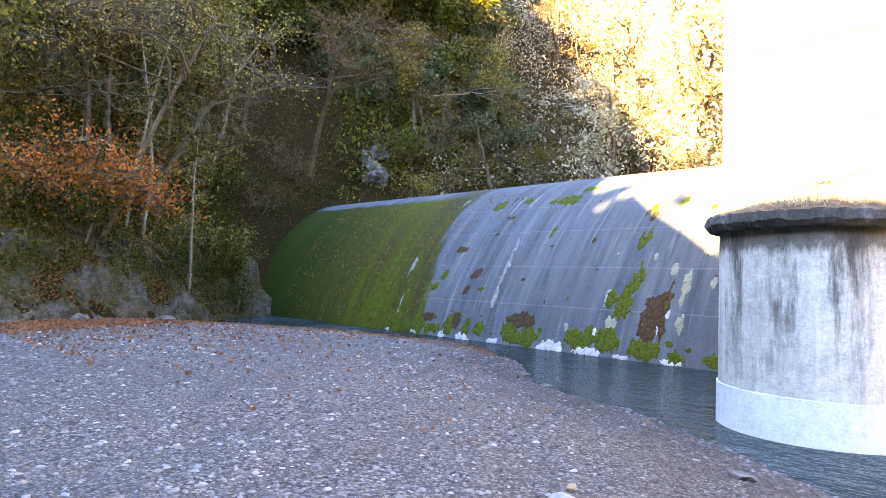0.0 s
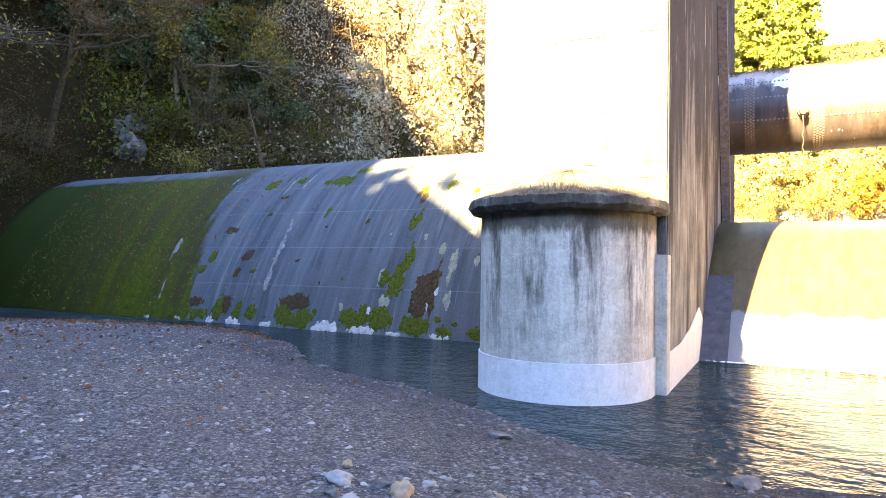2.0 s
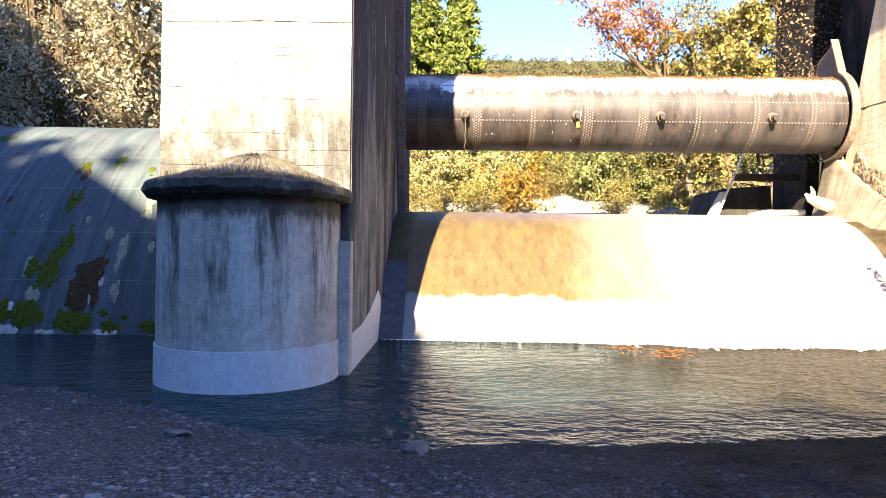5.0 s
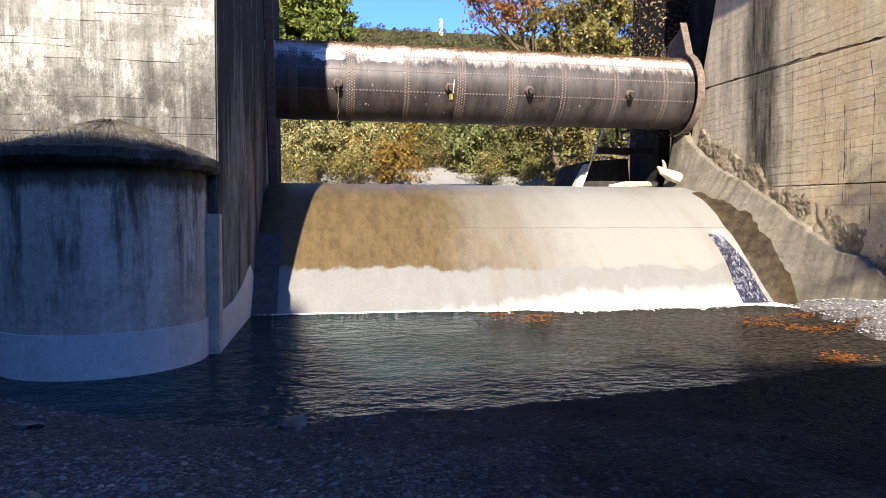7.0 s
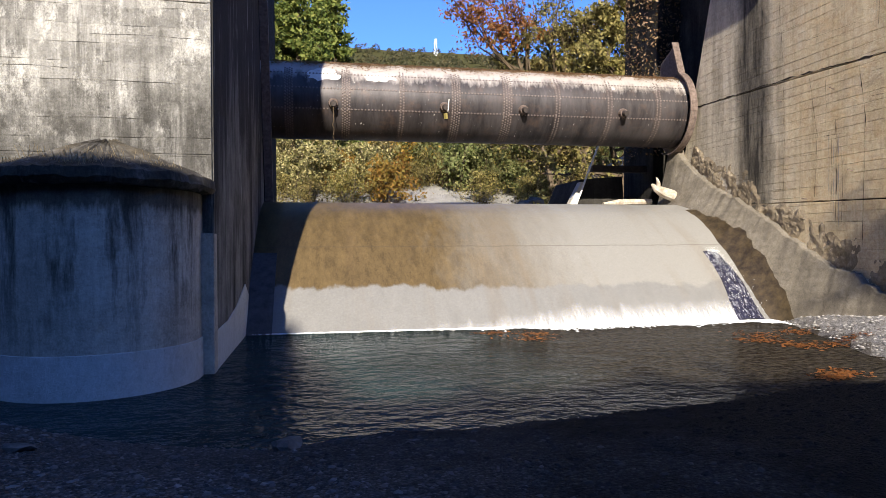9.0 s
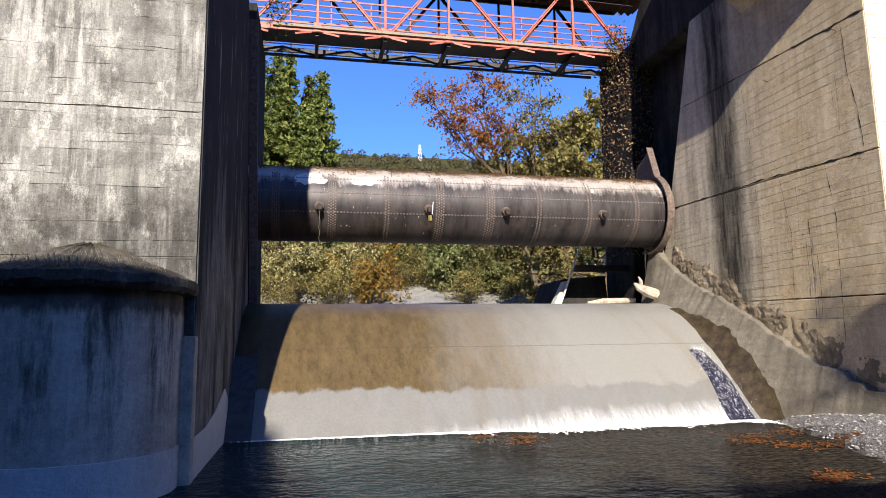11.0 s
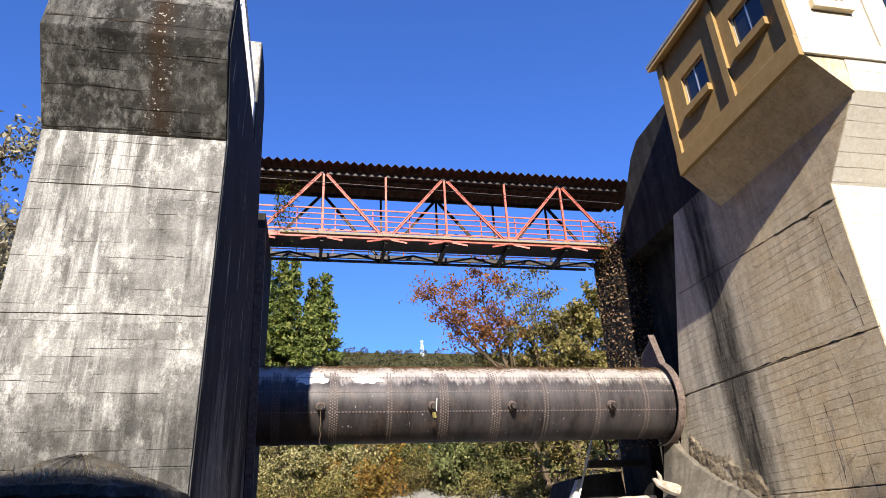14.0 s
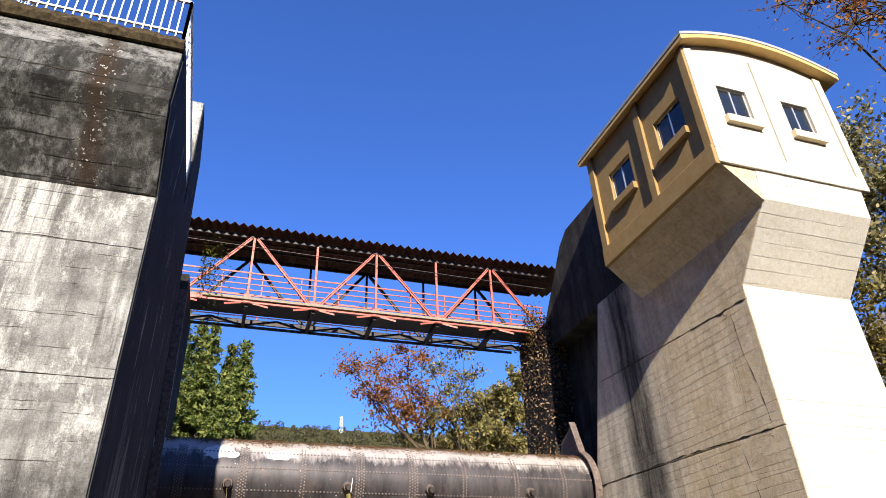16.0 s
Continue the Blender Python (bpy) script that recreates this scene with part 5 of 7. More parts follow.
# ---- plants ----
def tubes(paths, most=5):
    """Tapered tubes along paths of (point, radius); thin ones have fewer sides."""
    verts, faces = [], []
    for path in paths:
        sides = most if path[0][1] > 0.03 else min(most, 3)
        pts = np.array([p for p, r in path])
        rad = [r for p, r in path]
        base = len(verts)
        for i in range(len(pts)):
            d = pts[min(i + 1, len(pts) - 1)] - pts[max(i - 1, 0)]
            d = d / (np.linalg.norm(d) + 1e-9)
            a = np.cross(d, (0.3, 0.9, 0.2) if abs(d[2]) > 0.7 else (0, 0, 1))
            a = a / (np.linalg.norm(a) + 1e-9)
            b = np.cross(d, a)
            for k in range(sides):
                t = 2 * math.pi * k / sides
                verts.append(pts[i] + rad[i] * (math.cos(t) * a + math.sin(t) * b))
        for i in range(len(pts) - 1):
            for k in range(sides):
                q = base + i * sides
                faces.append((q + k, q + (k + 1) % sides, q + sides + (k + 1) % sides, q + sides + k))
    return verts, faces


def leaf_cards(centres, size, rng, flat=0.0):
    """Small folded leaf blades, one quad pair each, at the centres."""
    n = len(centres)
    a = rng.normal(size=(n, 3))
    a[:, 2] *= 1 - flat
    a /= np.linalg.norm(a, axis=1)[:, None]
    lay = rng.normal(size=(n, 3))
    lay[:, 2] += 8 * flat
    b = np.cross(a, lay)
    b /= np.linalg.norm(b, axis=1)[:, None]
    s = size * rng.uniform(0.6, 1.4, n)[:, None]
    c = np.asarray(centres)
    v = np.stack([c - a * s, c + b * s * 0.55, c + a * s, c - b * s * 0.5], 1).reshape(-1, 3)
    f = np.arange(4 * n).reshape(-1, 4)
    return v, f


def streak_cards(centres, ways, long, wide, rng):
    """Thin slips lying along the given ways."""
    c, d = np.asarray(centres, float), np.asarray(ways, float)
    n = len(c)
    d = d / np.linalg.norm(d, axis=1)[:, None]
    s = np.cross(d, rng.normal(size=(n, 3)) * 0.25 + np.array((0.0, -0.6, 0.8)))
    s /= np.linalg.norm(s, axis=1)[:, None]
    L = long * rng.uniform(0.4, 1.5, (n, 1))
    W = wide * rng.uniform(0.4, 1.5, (n, 1))
    v = np.stack([c - d * L, c + s * W, c + d * L, c - s * W], 1).reshape(-1, 3)
    return v, np.arange(4 * n).reshape(-1, 4)


def limb(start, way, length, r0, rng, bend=0.25, segs=5):
    p, d, out = np.array(start, float), np.array(way, float), []
    d /= np.linalg.norm(d)
    for i in range(segs + 1):
        out.append((p.copy(), r0 * (1 - 0.82 * i / segs)))
        p = p + d * length / segs
        d = d + rng.normal(size=3) * bend * 0.5 + np.array((0, 0, 0.06))
        d /= np.linalg.norm(d)
    return out


def make_tree(name, height, spread, leaves, leaf_size, mat, seed, label, category="tree", trunks=1, low=0.3, droop=0.0, tuft=0.17, twigs=3):
    """A broadleaf tree: trunk, limbs, twigs, and leaves gathered about the twigs."""
    rng = np.random.default_rng(seed)
    paths, tips = [], []
    for _ in range(trunks):
        lean = rng.normal(size=2) * (0.10 if trunks == 1 else 0.28)
        tr = limb((rng.normal() * 0.1 * trunks, rng.normal() * 0.1 * trunks, -0.3), (lean[0], lean[1], 1), height * 0.92, 0.018 * height / math.sqrt(trunks) + 0.02, rng, 0.12, 8)
        paths.append(tr)
        nl = int(9 / math.sqrt(trunks)) + 3
        for i in range(nl):
            f = low + (0.97 - low) * (i + rng.uniform(0, 0.8)) / nl
            k = min(int(f * 8), 7)
            p = tr[k][0] + (tr[k + 1][0] - tr[k][0]) * (f * 8 - k)
            a = rng.uniform(0, 2 * math.pi)
            reach = spread * (1.05 - 0.75 * max(0, f - low) / (1 - low)) * rng.uniform(0.6, 1.1)
            lb = limb(p, (math.cos(a), math.sin(a), rng.uniform(0.1, 0.7) - droop), reach, tr[k][1] * 0.5, rng, 0.3, 5)
            paths.append(lb)
            for j in range(1, 6):
                for _ in range(twigs):
                    tw = limb(lb[j][0], rng.normal(size=3) + np.array((0, 0, 0.2 - droop)), reach * rng.uniform(0.18, 0.42), max(lb[j][1] * 0.4, 0.007), rng, 0.4, 2)
                    paths.append(tw)
                    tips += [q[0] for q in tw[1:]]
    ob = tagged(new(name), label, category)
    v, f = tubes(paths)
    mesh_part("trunk", v, f, BARK, ob)
    tips = np.array(tips)
    c = tips[rng.integers(0, len(tips), leaves)] + rng.normal(size=(leaves, 3)) * tuft * np.array((1, 1, 0.75))
    v, f = leaf_cards(c, leaf_size, rng)
    mesh_part("crown", v, f, mat, ob)
    return ob


def make_conifer(name, height, radius, leaves, size, seed, label):
    rng = np.random.default_rng(seed)
    paths = [[(np.array((0, 0, -0.3)), 0.02 * height), (np.array((0, 0, height * 0.5)), 0.012 * height), (np.array((0, 0, height)), 0.02)]]
    cs = []
    tiers = int(height * 2.2)
    for i in range(tiers):
        f = (i + rng.uniform()) / tiers
        z = height * (0.12 + 0.87 * f)
        r = radius * (1 - f) ** 0.8 * rng.uniform(0.7, 1.15) + 0.15
        for _ in range(5):
            a = rng.uniform(0, 2 * math.pi)
            tip = np.array((math.cos(a) * r, math.sin(a) * r, z - 0.18 * r + 0.1))
            paths.append([(np.array((0, 0, z)), 0.03), (tip, 0.01)])
            n = max(3, int(leaves / tiers / 5 * (0.35 + 1.3 * (1 - f))))
            t = rng.uniform(0.25, 1.05, n)[:, None]
            cs.append(np.array((0, 0, z)) * (1 - t) + tip * t + rng.normal(size=(n, 3)) * 0.22 * np.array((1, 1, 0.6)) - np.array((0, 0, 0.1)))
    ob = tagged(new(name), label, "tree")
    v, f = tubes(paths, 4)
    mesh_part("trunk", v, f, BARK, ob)
    v, f = leaf_cards(np.concatenate(cs), size, rng)
    mesh_part("crown", v, f, LEAF_CEDAR, ob)
    return ob


def stand(ob, x, y, turn=0, scale=1.0, dz=0.0):
    ob.matrix_basis = pose(x, y, float(ground_height(x, y)) + dz, 0, 0, turn) @ Matrix.Scale(scale, 4)


def plant(first, spots, seed, grow=(0.8, 1.25)):
    """The first of a kind and its copies at the spots."""
    rng = np.random.default_rng(seed)
    for i, (x, y) in enumerate(spots):
        s = rng.uniform(*grow)
        m = pose(x, y, float(ground_height(x, y)) - 0.1, 0, 0, rng.uniform(0, 360)) @ Matrix.Scale(s, 4)
        if i == 0:
            first.matrix_basis = m
        else:
            c = copy_thing(first, Matrix())
            c.matrix_basis = m


def scatter(x0, x1, y0, y1, n, seed, keep):
    rng = np.random.default_rng(seed)
    out = []
    while len(out) < n:
        x, y = rng.uniform(x0, x1), rng.uniform(y0, y1)
        if keep(x, y):
            out.append((x, y))
    return out


# the left bank and the wood behind the tall weir
def stretch(lo, hi, d0, d1):
    """Spots on the left slope between two bearings from the gravel bar, so far up from the bank's foot."""
    def keep(x, y):
        b = math.degrees(math.atan2(-x, y))
        d = float(left_toe(y)) - x
        return lo < b < hi and d0 < d < d1 and (b > 63 or y > 25.8 or x < -33.6)
    return keep


def grey_stems(tree):
    for o in tree.children:
        if o.name.startswith("trunk"):
            o.data.materials[0] = TWIG


olive = make_tree("broadleaf_tree", 9, 3.6, 4600, 0.10, LEAF_OLIVE, 11, "yellowing broadleaf tree on the wooded bank", twigs=4, tuft=0.28)
plant(olive, scatter(-50, -12, 0, 52, 16, 1, stretch(66.5, 86, 4, 18)) + scatter(-50, -10, 26, 55, 5, 7, stretch(42, 50, 3, 16)), 21)
green = make_tree("evergreen_tree", 7, 3.4, 5600, 0.11, LEAF_DEEP, 12, "dark green leafy tree on the wooded bank", low=0.15, droop=0.15, tuft=0.26)
plant(green, scatter(-50, -14, 26, 52, 13, 2, stretch(41, 60, 5, 18)) + scatter(-55, -20, 0, 24, 6, 8, stretch(70, 86, 6, 18)), 22, (0.75, 1.2))
bare = make_tree("bare_tree", 8, 3.6, 420, 0.07, LEAF_BROWN, 13, "nearly bare brown tree on the bank", low=0.2, twigs=5, droop=0.25)
grey_stems(bare)
plant(bare, scatter(-50, -14, 26, 50, 20, 3, stretch(24, 57, 1.0, 12)) + scatter(-50, -14, 0, 26, 3, 9, stretch(64, 84, 3, 14)), 23, (0.55, 1.15))
bush = make_tree("bush", 2.4, 1.6, 1900, 0.062, LEAF_GREEN, 14, "green bush on the bank", "bush", trunks=3, low=0.1)
plant(bush, scatter(-45, -16, -4, 26, 22, 4, stretch(65, 86, 1.2, 9)) + scatter(-45, -10, 26, 46, 12, 10, stretch(26, 56, 0.8, 8)), 24, (0.5, 1.3))
dry_bush = make_tree("dry_bush", 2.4, 1.8, 1500, 0.055, LEAF_OLIVE, 15, "yellowing bush with bare twigs", "bush", trunks=3, low=0.1, twigs=3)
plant(dry_bush, scatter(-45, -16, -4, 26, 26, 5, stretch(65, 86, 1.0, 10)) + scatter(-45, -10, 26, 46, 20, 12, stretch(22, 50, 0.6, 9)), 25, (0.6, 1.5))
brown_bush = make_tree("brown_bush", 2.2, 1.8, 420, 0.05, LEAF_BROWN, 17, "bare brown bush on the bank", "bush", trunks=3, low=0.1, twigs=4)
grey_stems(brown_bush)
plant(brown_bush, scatter(-45, -12, 26, 46, 26, 6, stretch(24, 62, 0.5, 8)) + scatter(-45, -12, 0, 26, 8, 13, stretch(58, 84, 1, 10)), 27, (0.6, 1.4))
gold = make_tree("golden_tree", 12, 5.0, 1900, 0.075, LEAF_OLIVE, 18, "leaning pale-barked tree with yellow leaves", trunks=2, low=0.5, twigs=5)
grey_stems(gold)
plant(gold, [(-28.6, 9.0)], 28, (0.9, 0.95))

high = make_tree("high_tree", 15, 5.0, 4200, 0.11, LEAF_SUNLIT, 19, "high half-bare yellowing tree on the slope behind the weir", twigs=6, tuft=0.3, low=0.12)
grey_stems(high)
plant(high, [(-13, 37), (-17, 35), (-21, 33), (-15, 43), (-20, 41), (-10, 47), (-17.6, 36.5)] + scatter(-50, -8, 28, 70, 16, 75, stretch(18, 42, 3, 30)), 29, (0.9, 1.15))
dark = make_tree("dark_tree", 14, 4.8, 8000, 0.16, LEAF_GREEN, 20, "high dark green tree on the slope", twigs=4, tuft=0.34, low=0.08)
plant(dark, [(-42, 30), (-45, 24), (-46, 17), (-40, 8), (-36, 4), (-36, 34), (-30, 1)] + scatter(-62, -16, 16, 60, 15, 76, stretch(47, 57, 9, 30)) + scatter(-62, -16, 8, 40, 6, 82, stretch(57, 68, 17, 30)) + scatter(-62, -16, 0, 22, 6, 77, stretch(68, 86, 14, 26)), 30, (0.9, 1.15))

tall_pale = copy_thing(high, Matrix())
stand(tall_pale, -16.9, 36.0, 140, 1.62, -0.2)

# upstream, seen through the gate opening
cedar = make_conifer("cedar_tree", 27, 4.6, 30000, 0.15, 31, "tall dark green cedar beyond the weir")
plant(cedar, [(-4.8, 67), (-3.2, 71), (-6.5, 70), (-10, 66)], 32, (0.96, 1.05))
slim = make_conifer("young_cedar", 20, 2.6, 12000, 0.19, 53, "slim green cedar beyond the weir")
plant(slim, [(0.0, 60), (6.6, 84), (-4.5, 62), (2.9, 76)], 54, (0.85, 0.95))
plant(copy_thing(slim, Matrix()), [(-1.9, 66), (1.6, 68), (0.2, 71)], 55, (1.17, 1.24))
leafy = make_tree("autumn_tree", 8, 3.6, 5200, 0.13, LEAF_SUNNY, 33, "yellow and green tree beyond the weir", low=0.12, tuft=0.13)
plant(leafy, scatter(-6, 32, 60, 92, 26, 34, lambda x, y: y > 62 + 0.25 * abs(x - 6)), 35, (0.6, 1.0))
mixed = make_tree("green_tree", 8, 3.6, 5200, 0.13, LEAF_FRESH, 36, "green tree beyond the weir", low=0.12, tuft=0.13)
plant(mixed, scatter(6, 40, 62, 100, 24, 37, lambda x, y: y > 64 + 0.2 * abs(x - 6)), 38, (0.7, 1.15))
low_gold = make_tree("yellow_bush", 3.6, 2.3, 2200, 0.13, LEAF_GOLD, 55, "yellow autumn bush above the upstream gravel", "bush", trunks=3, low=0.1)
plant(low_gold, [(1.5, 55), (5.4, 52), (6.2, 55), (15.5, 56)], 56, (0.7, 1.1))
low_green = make_tree("green_bush", 4.2, 2.5, 2600, 0.12, LEAF_FRESH, 68, "green bush above the upstream gravel", "bush", trunks=3, low=0.1)
plant(low_green, [(9.5, 57), (11.5, 55), (13.5, 54), (17.5, 52), (19.5, 48), (8.0, 60), (12.4, 57), (15.6, 58), (10.8, 60), (0.0, 58), (14.4, 56), (16.6, 55)], 69, (0.8, 1.35))
low_sunny = make_tree("olive_bush", 4.4, 2.6, 3000, 0.11, LEAF_SUNNY, 76, "yellow-green bush above the upstream gravel", "bush", trunks=3, low=0.08, tuft=0.13)
plant(low_sunny, [(-1.8, 53), (3.4, 57), (1.0, 54), (7.0, 57), (5.0, 60), (-1.0, 56), (2.4, 59), (-3.0, 56), (4.6, 55)], 77, (0.8, 1.3))
low_dry = make_tree("straw_bush", 3.4, 2.3, 2200, 0.09, LEAF_FADED, 70, "pale dry bush above the upstream gravel", "bush", trunks=4, low=0.1, twigs=4)
plant(low_dry, [(-0.6, 50), (2.4, 51), (7.6, 55), (12.5, 51), (16.0, 49), (18.4, 45), (-2.5, 48), (8.6, 56), (10.6, 56), (14.8, 57)], 71, (0.7, 1.1))


def leaning_tree(name, base, bend, tips, leaves, size, mat, seed, label, girth=0.26):
    """A tree whose trunk leans and whose long limbs reach out flat, leaves gathered on the outer twigs."""
    rng = np.random.default_rng(seed)
    base, bend = np.array(base, float), np.array(bend, float)
    paths = [[(base + (bend - base) * f + np.array((0, 0, 0.5 * math.sin(f * 3.1))), girth * (1 - 0.6 * f)) for f in np.linspace(0, 1, 7)]]
    ends = []
    for tip in tips:
        tip = np.array(tip, float)
        start = base + (bend - base) * rng.uniform(0.55, 1.0)
        mid = (start + tip) / 2 + rng.normal(size=3) * 0.6 + np.array((0, 0, 0.5))
        q = [start, (start + mid) / 2 + rng.normal(size=3) * 0.2, mid, (mid + tip) / 2 + rng.normal(size=3) * 0.3, tip]
        paths.append([(p, 0.38 * girth * (1 - 0.2 * i)) for i, p in enumerate(q)])
        for p in (q[2], q[3], q[3], q[4], q[4], q[4]):
            for _ in range(5):
                tw = limb(p, rng.normal(size=3) * np.array((1, 1, 0.45)), rng.uniform(0.7, 2.0), 0.022, rng, 0.35, 4)
                paths.append(tw)
                ends += [w[0] for w in tw[1:]]
    ob = tagged(new(name), label, "tree")
    v, f = tubes(paths)
    mesh_part("trunk", v, f, TWIG, ob)
    ends = np.array(ends)
    c = ends[rng.integers(0, len(ends), leaves)] + rng.normal(size=(leaves, 3)) * np.array((0.3, 0.3, 0.16))
    v, f = leaf_cards(c, size, rng)
    mesh_part("crown", v, f, mat, ob)


leaning_tree("orange_tree", (19.4, 51, 6.0), (15.6, 51, 17.5), [(9.3, 50, 21.6), (10.0, 52, 23.0), (11.5, 50, 22.0), (12.3, 52, 23.6), (13.6, 50, 24.2), (12.6, 51, 20.4), (14.2, 52, 22.2), (15.6, 50, 23.4), (16.0, 52, 21.0), (14.0, 50, 19.0), (11.2, 51, 20.2)],
             4600, 0.14, LEAF_ORANGE, 39, "orange autumn tree leaning out beyond the gate")
leaning_tree("russet_tree", (20.5, 52, 6.0), (19.0, 52, 18.5), [(16.8, 51, 22.5), (18.0, 53, 24.2), (19.6, 51, 24.8), (17.4, 52, 20.2), (19.0, 52, 21.8), (20.6, 52, 23.0), (18.2, 51, 18.6)],
             2400, 0.14, LEAF_FADED, 50, "half-bare yellowing tree leaning beyond the gate")
low_orange = make_tree("orange_bush", 4.5, 2.8, 2200, 0.13, LEAF_GOLD, 41, "orange-gold autumn bush above the upstream gravel", "bush", trunks=3, low=0.15)
plant(low_orange, [(6.6, 57.5), (14.5, 88), (17, 92), (20, 95)], 42, (0.8, 1.2))
russet = make_tree("russet_tree", 14, 5.6, 3000, 0.15, LEAF_FADED, 59, "half-bare yellowing tree beside the gate opening", low=0.1, twigs=5)
plant(russet, [(17.5, 54), (18.0, 49), (21.5, 58)], 60, (1.1, 1.25))
big = make_tree("tall_tree", 16, 5.4, 8500, 0.13, LEAF_FADED, 41, "tall yellowing tree beside the abutment", twigs=4, low=0.1)
plant(big, [(20.0, 50), (22.5, 46), (25, 52), (27, 42), (19.2, 56)], 42, (1.05, 1.25))
hanging = make_tree("hillside_tree", 6, 2.6, 2600, 0.10, LEAF_SUNNY, 43, "sparse autumn tree on the bank beside the abutment")
plant(hanging, [(20.0, 13.2), (21.5, 11), (22.5, 16), (24, 12), (27, 17), (24, 20), (20.0, 22)], 44)
ivy_bush = make_tree("hanging_bush", 3.2, 2.0, 2400, 0.075, LEAF_GREEN, 57, "green climbing shrub on the bank beside the wall", "bush", trunks=4, low=0.05)
plant(ivy_bush, [(17.9, 12.2), (18.2, 12.9), (18.6, 11.9), (18.8, 13.6), (19.4, 12.3), (18.0, 11.4)], 58, (0.8, 1.2))

leaning_tree("slope_tree", (21.6, 13.0, 2.0), (21.2, 12.8, 15.0), [(20.2, 12.0, 9.5), (20.0, 13.0, 11.5), (20.4, 13.4, 13.5), (20.8, 12.6, 15.5), (20.6, 13.6, 17.0), (21.4, 13.0, 18.6), (22.4, 12.4, 16.8), (22.6, 13.8, 13.0), (22.0, 11.8, 11.0), (21.0, 14.4, 15.0), (22.0, 14.6, 18.0)],
             12000, 0.10, LEAF_SUNNY, 63, "sparse yellowing tree on the slope beside the abutment")
leaning_tree("slope_tree", (22.6, 12.0, 2.4), (22.4, 11.6, 9.0), [(20.4, 11.6, 7.5), (20.8, 12.4, 9.5), (21.4, 12.2, 11.0), (22.2, 11.2, 12.0), (23.0, 12.0, 10.5), (21.0, 13.2, 6.5), (20.2, 12.8, 5.0)],
             9000, 0.10, LEAF_FRESH, 64, "green leafy tree on the slope beside the abutment")
leaning_tree("overhanging_tree", (27.0, 8.0, 6.5), (24.5, 9.5, 21.5), [(20.2, 12.6, 24.9), (20.2, 11.6, 23.6), (20.4, 10.8, 22.4), (21.2, 11.8, 25.2), (21.6, 10.4, 23.4), (20.0, 10.4, 21.0)],
             700, 0.11, LEAF_ORANGE, 65, "bare overhanging branches with few orange leaves")

leaning_tree("maple_tree", (-25.4, 6.6, 2.2), (-24.0, 6.3, 4.6), [(-23.0, 3.9, 5.3), (-23.0, 4.8, 5.7), (-22.6, 5.6, 6.0), (-23.2, 6.2, 5.6), (-23.0, 7.0, 5.2), (-23.0, 7.8, 4.7), (-22.6, 6.6, 4.8), (-23.4, 8.3, 4.3)],
             3600, 0.065, LEAF_MAPLE, 66, "small flat-spreading orange maple over the gravel", 0.07)
leaning_tree("overhanging_tree", (-25.2, 7.0, 3.0), (-23.6, 10.2, 11.6), [(-23.4, 6.8, 10.9), (-23.2, 7.8, 10.2), (-23.6, 8.8, 10.6), (-23.4, 5.8, 10.8), (-23.0, 5.0, 10.2), (-23.6, 4.4, 9.2), (-22.8, 6.4, 9.8), (-23.0, 11.6, 11.0), (-22.8, 12.6, 9.6)],
             1500, 0.06, LEAF_GOLD, 67, "leaning tree with yellow leaves overhanging the gravel", 0.13)

leaning_tree("overhanging_tree", (-34.5, 21.0, 8.0), (-29.5, 19.5, 13.6), [(-26.0, 16.6, 13.2), (-25.0, 18.0, 14.2), (-24.6, 19.6, 13.4), (-26.4, 18.6, 12.2), (-25.6, 20.6, 14.6), (-27.4, 17.2, 14.6), (-23.4, 20.6, 13.6), (-27.2, 20.0, 15.2)],
             3400, 0.06, LEAF_BROWN, 72, "brown-leaved branches overhanging the weir's end", 0.2)
leaning_tree("overhanging_tree", (-33.0, 9.5, 8.0), (-28.5, 9.0, 13.2), [(-26.0, 4.6, 12.4), (-25.4, 6.0, 12.0), (-25.0, 8.0, 12.8), (-25.8, 9.6, 11.6), (-24.6, 5.2, 11.0)],
             2200, 0.06, LEAF_OLIVE, 73, "yellowing branches overhanging the bank", 0.16)

# the wooded ridge downstream of the camera
ridge_tree = make_tree("ridge_tree", 9, 4.2, 330, 0.5, LEAF_GREEN, 45, "leafy tree on the ridge downstream", twigs=1)
plant(ridge_tree, scatter(-14.5, 40, -35.5, -32.5, 80, 46, lambda x, y: not -11.5 < x < -7.8), 47, (0.06, 0.12))
ragged = copy_thing(ridge_tree, Matrix())
plant(ragged, [(-21.9, -34.0), (-21.5, -34.4)] + scatter(-40, -16.4, -35.0, -33.6, 16, 52, lambda x, y: abs(x + 21.8) > 1.0), 57, (0.16, 0.34))


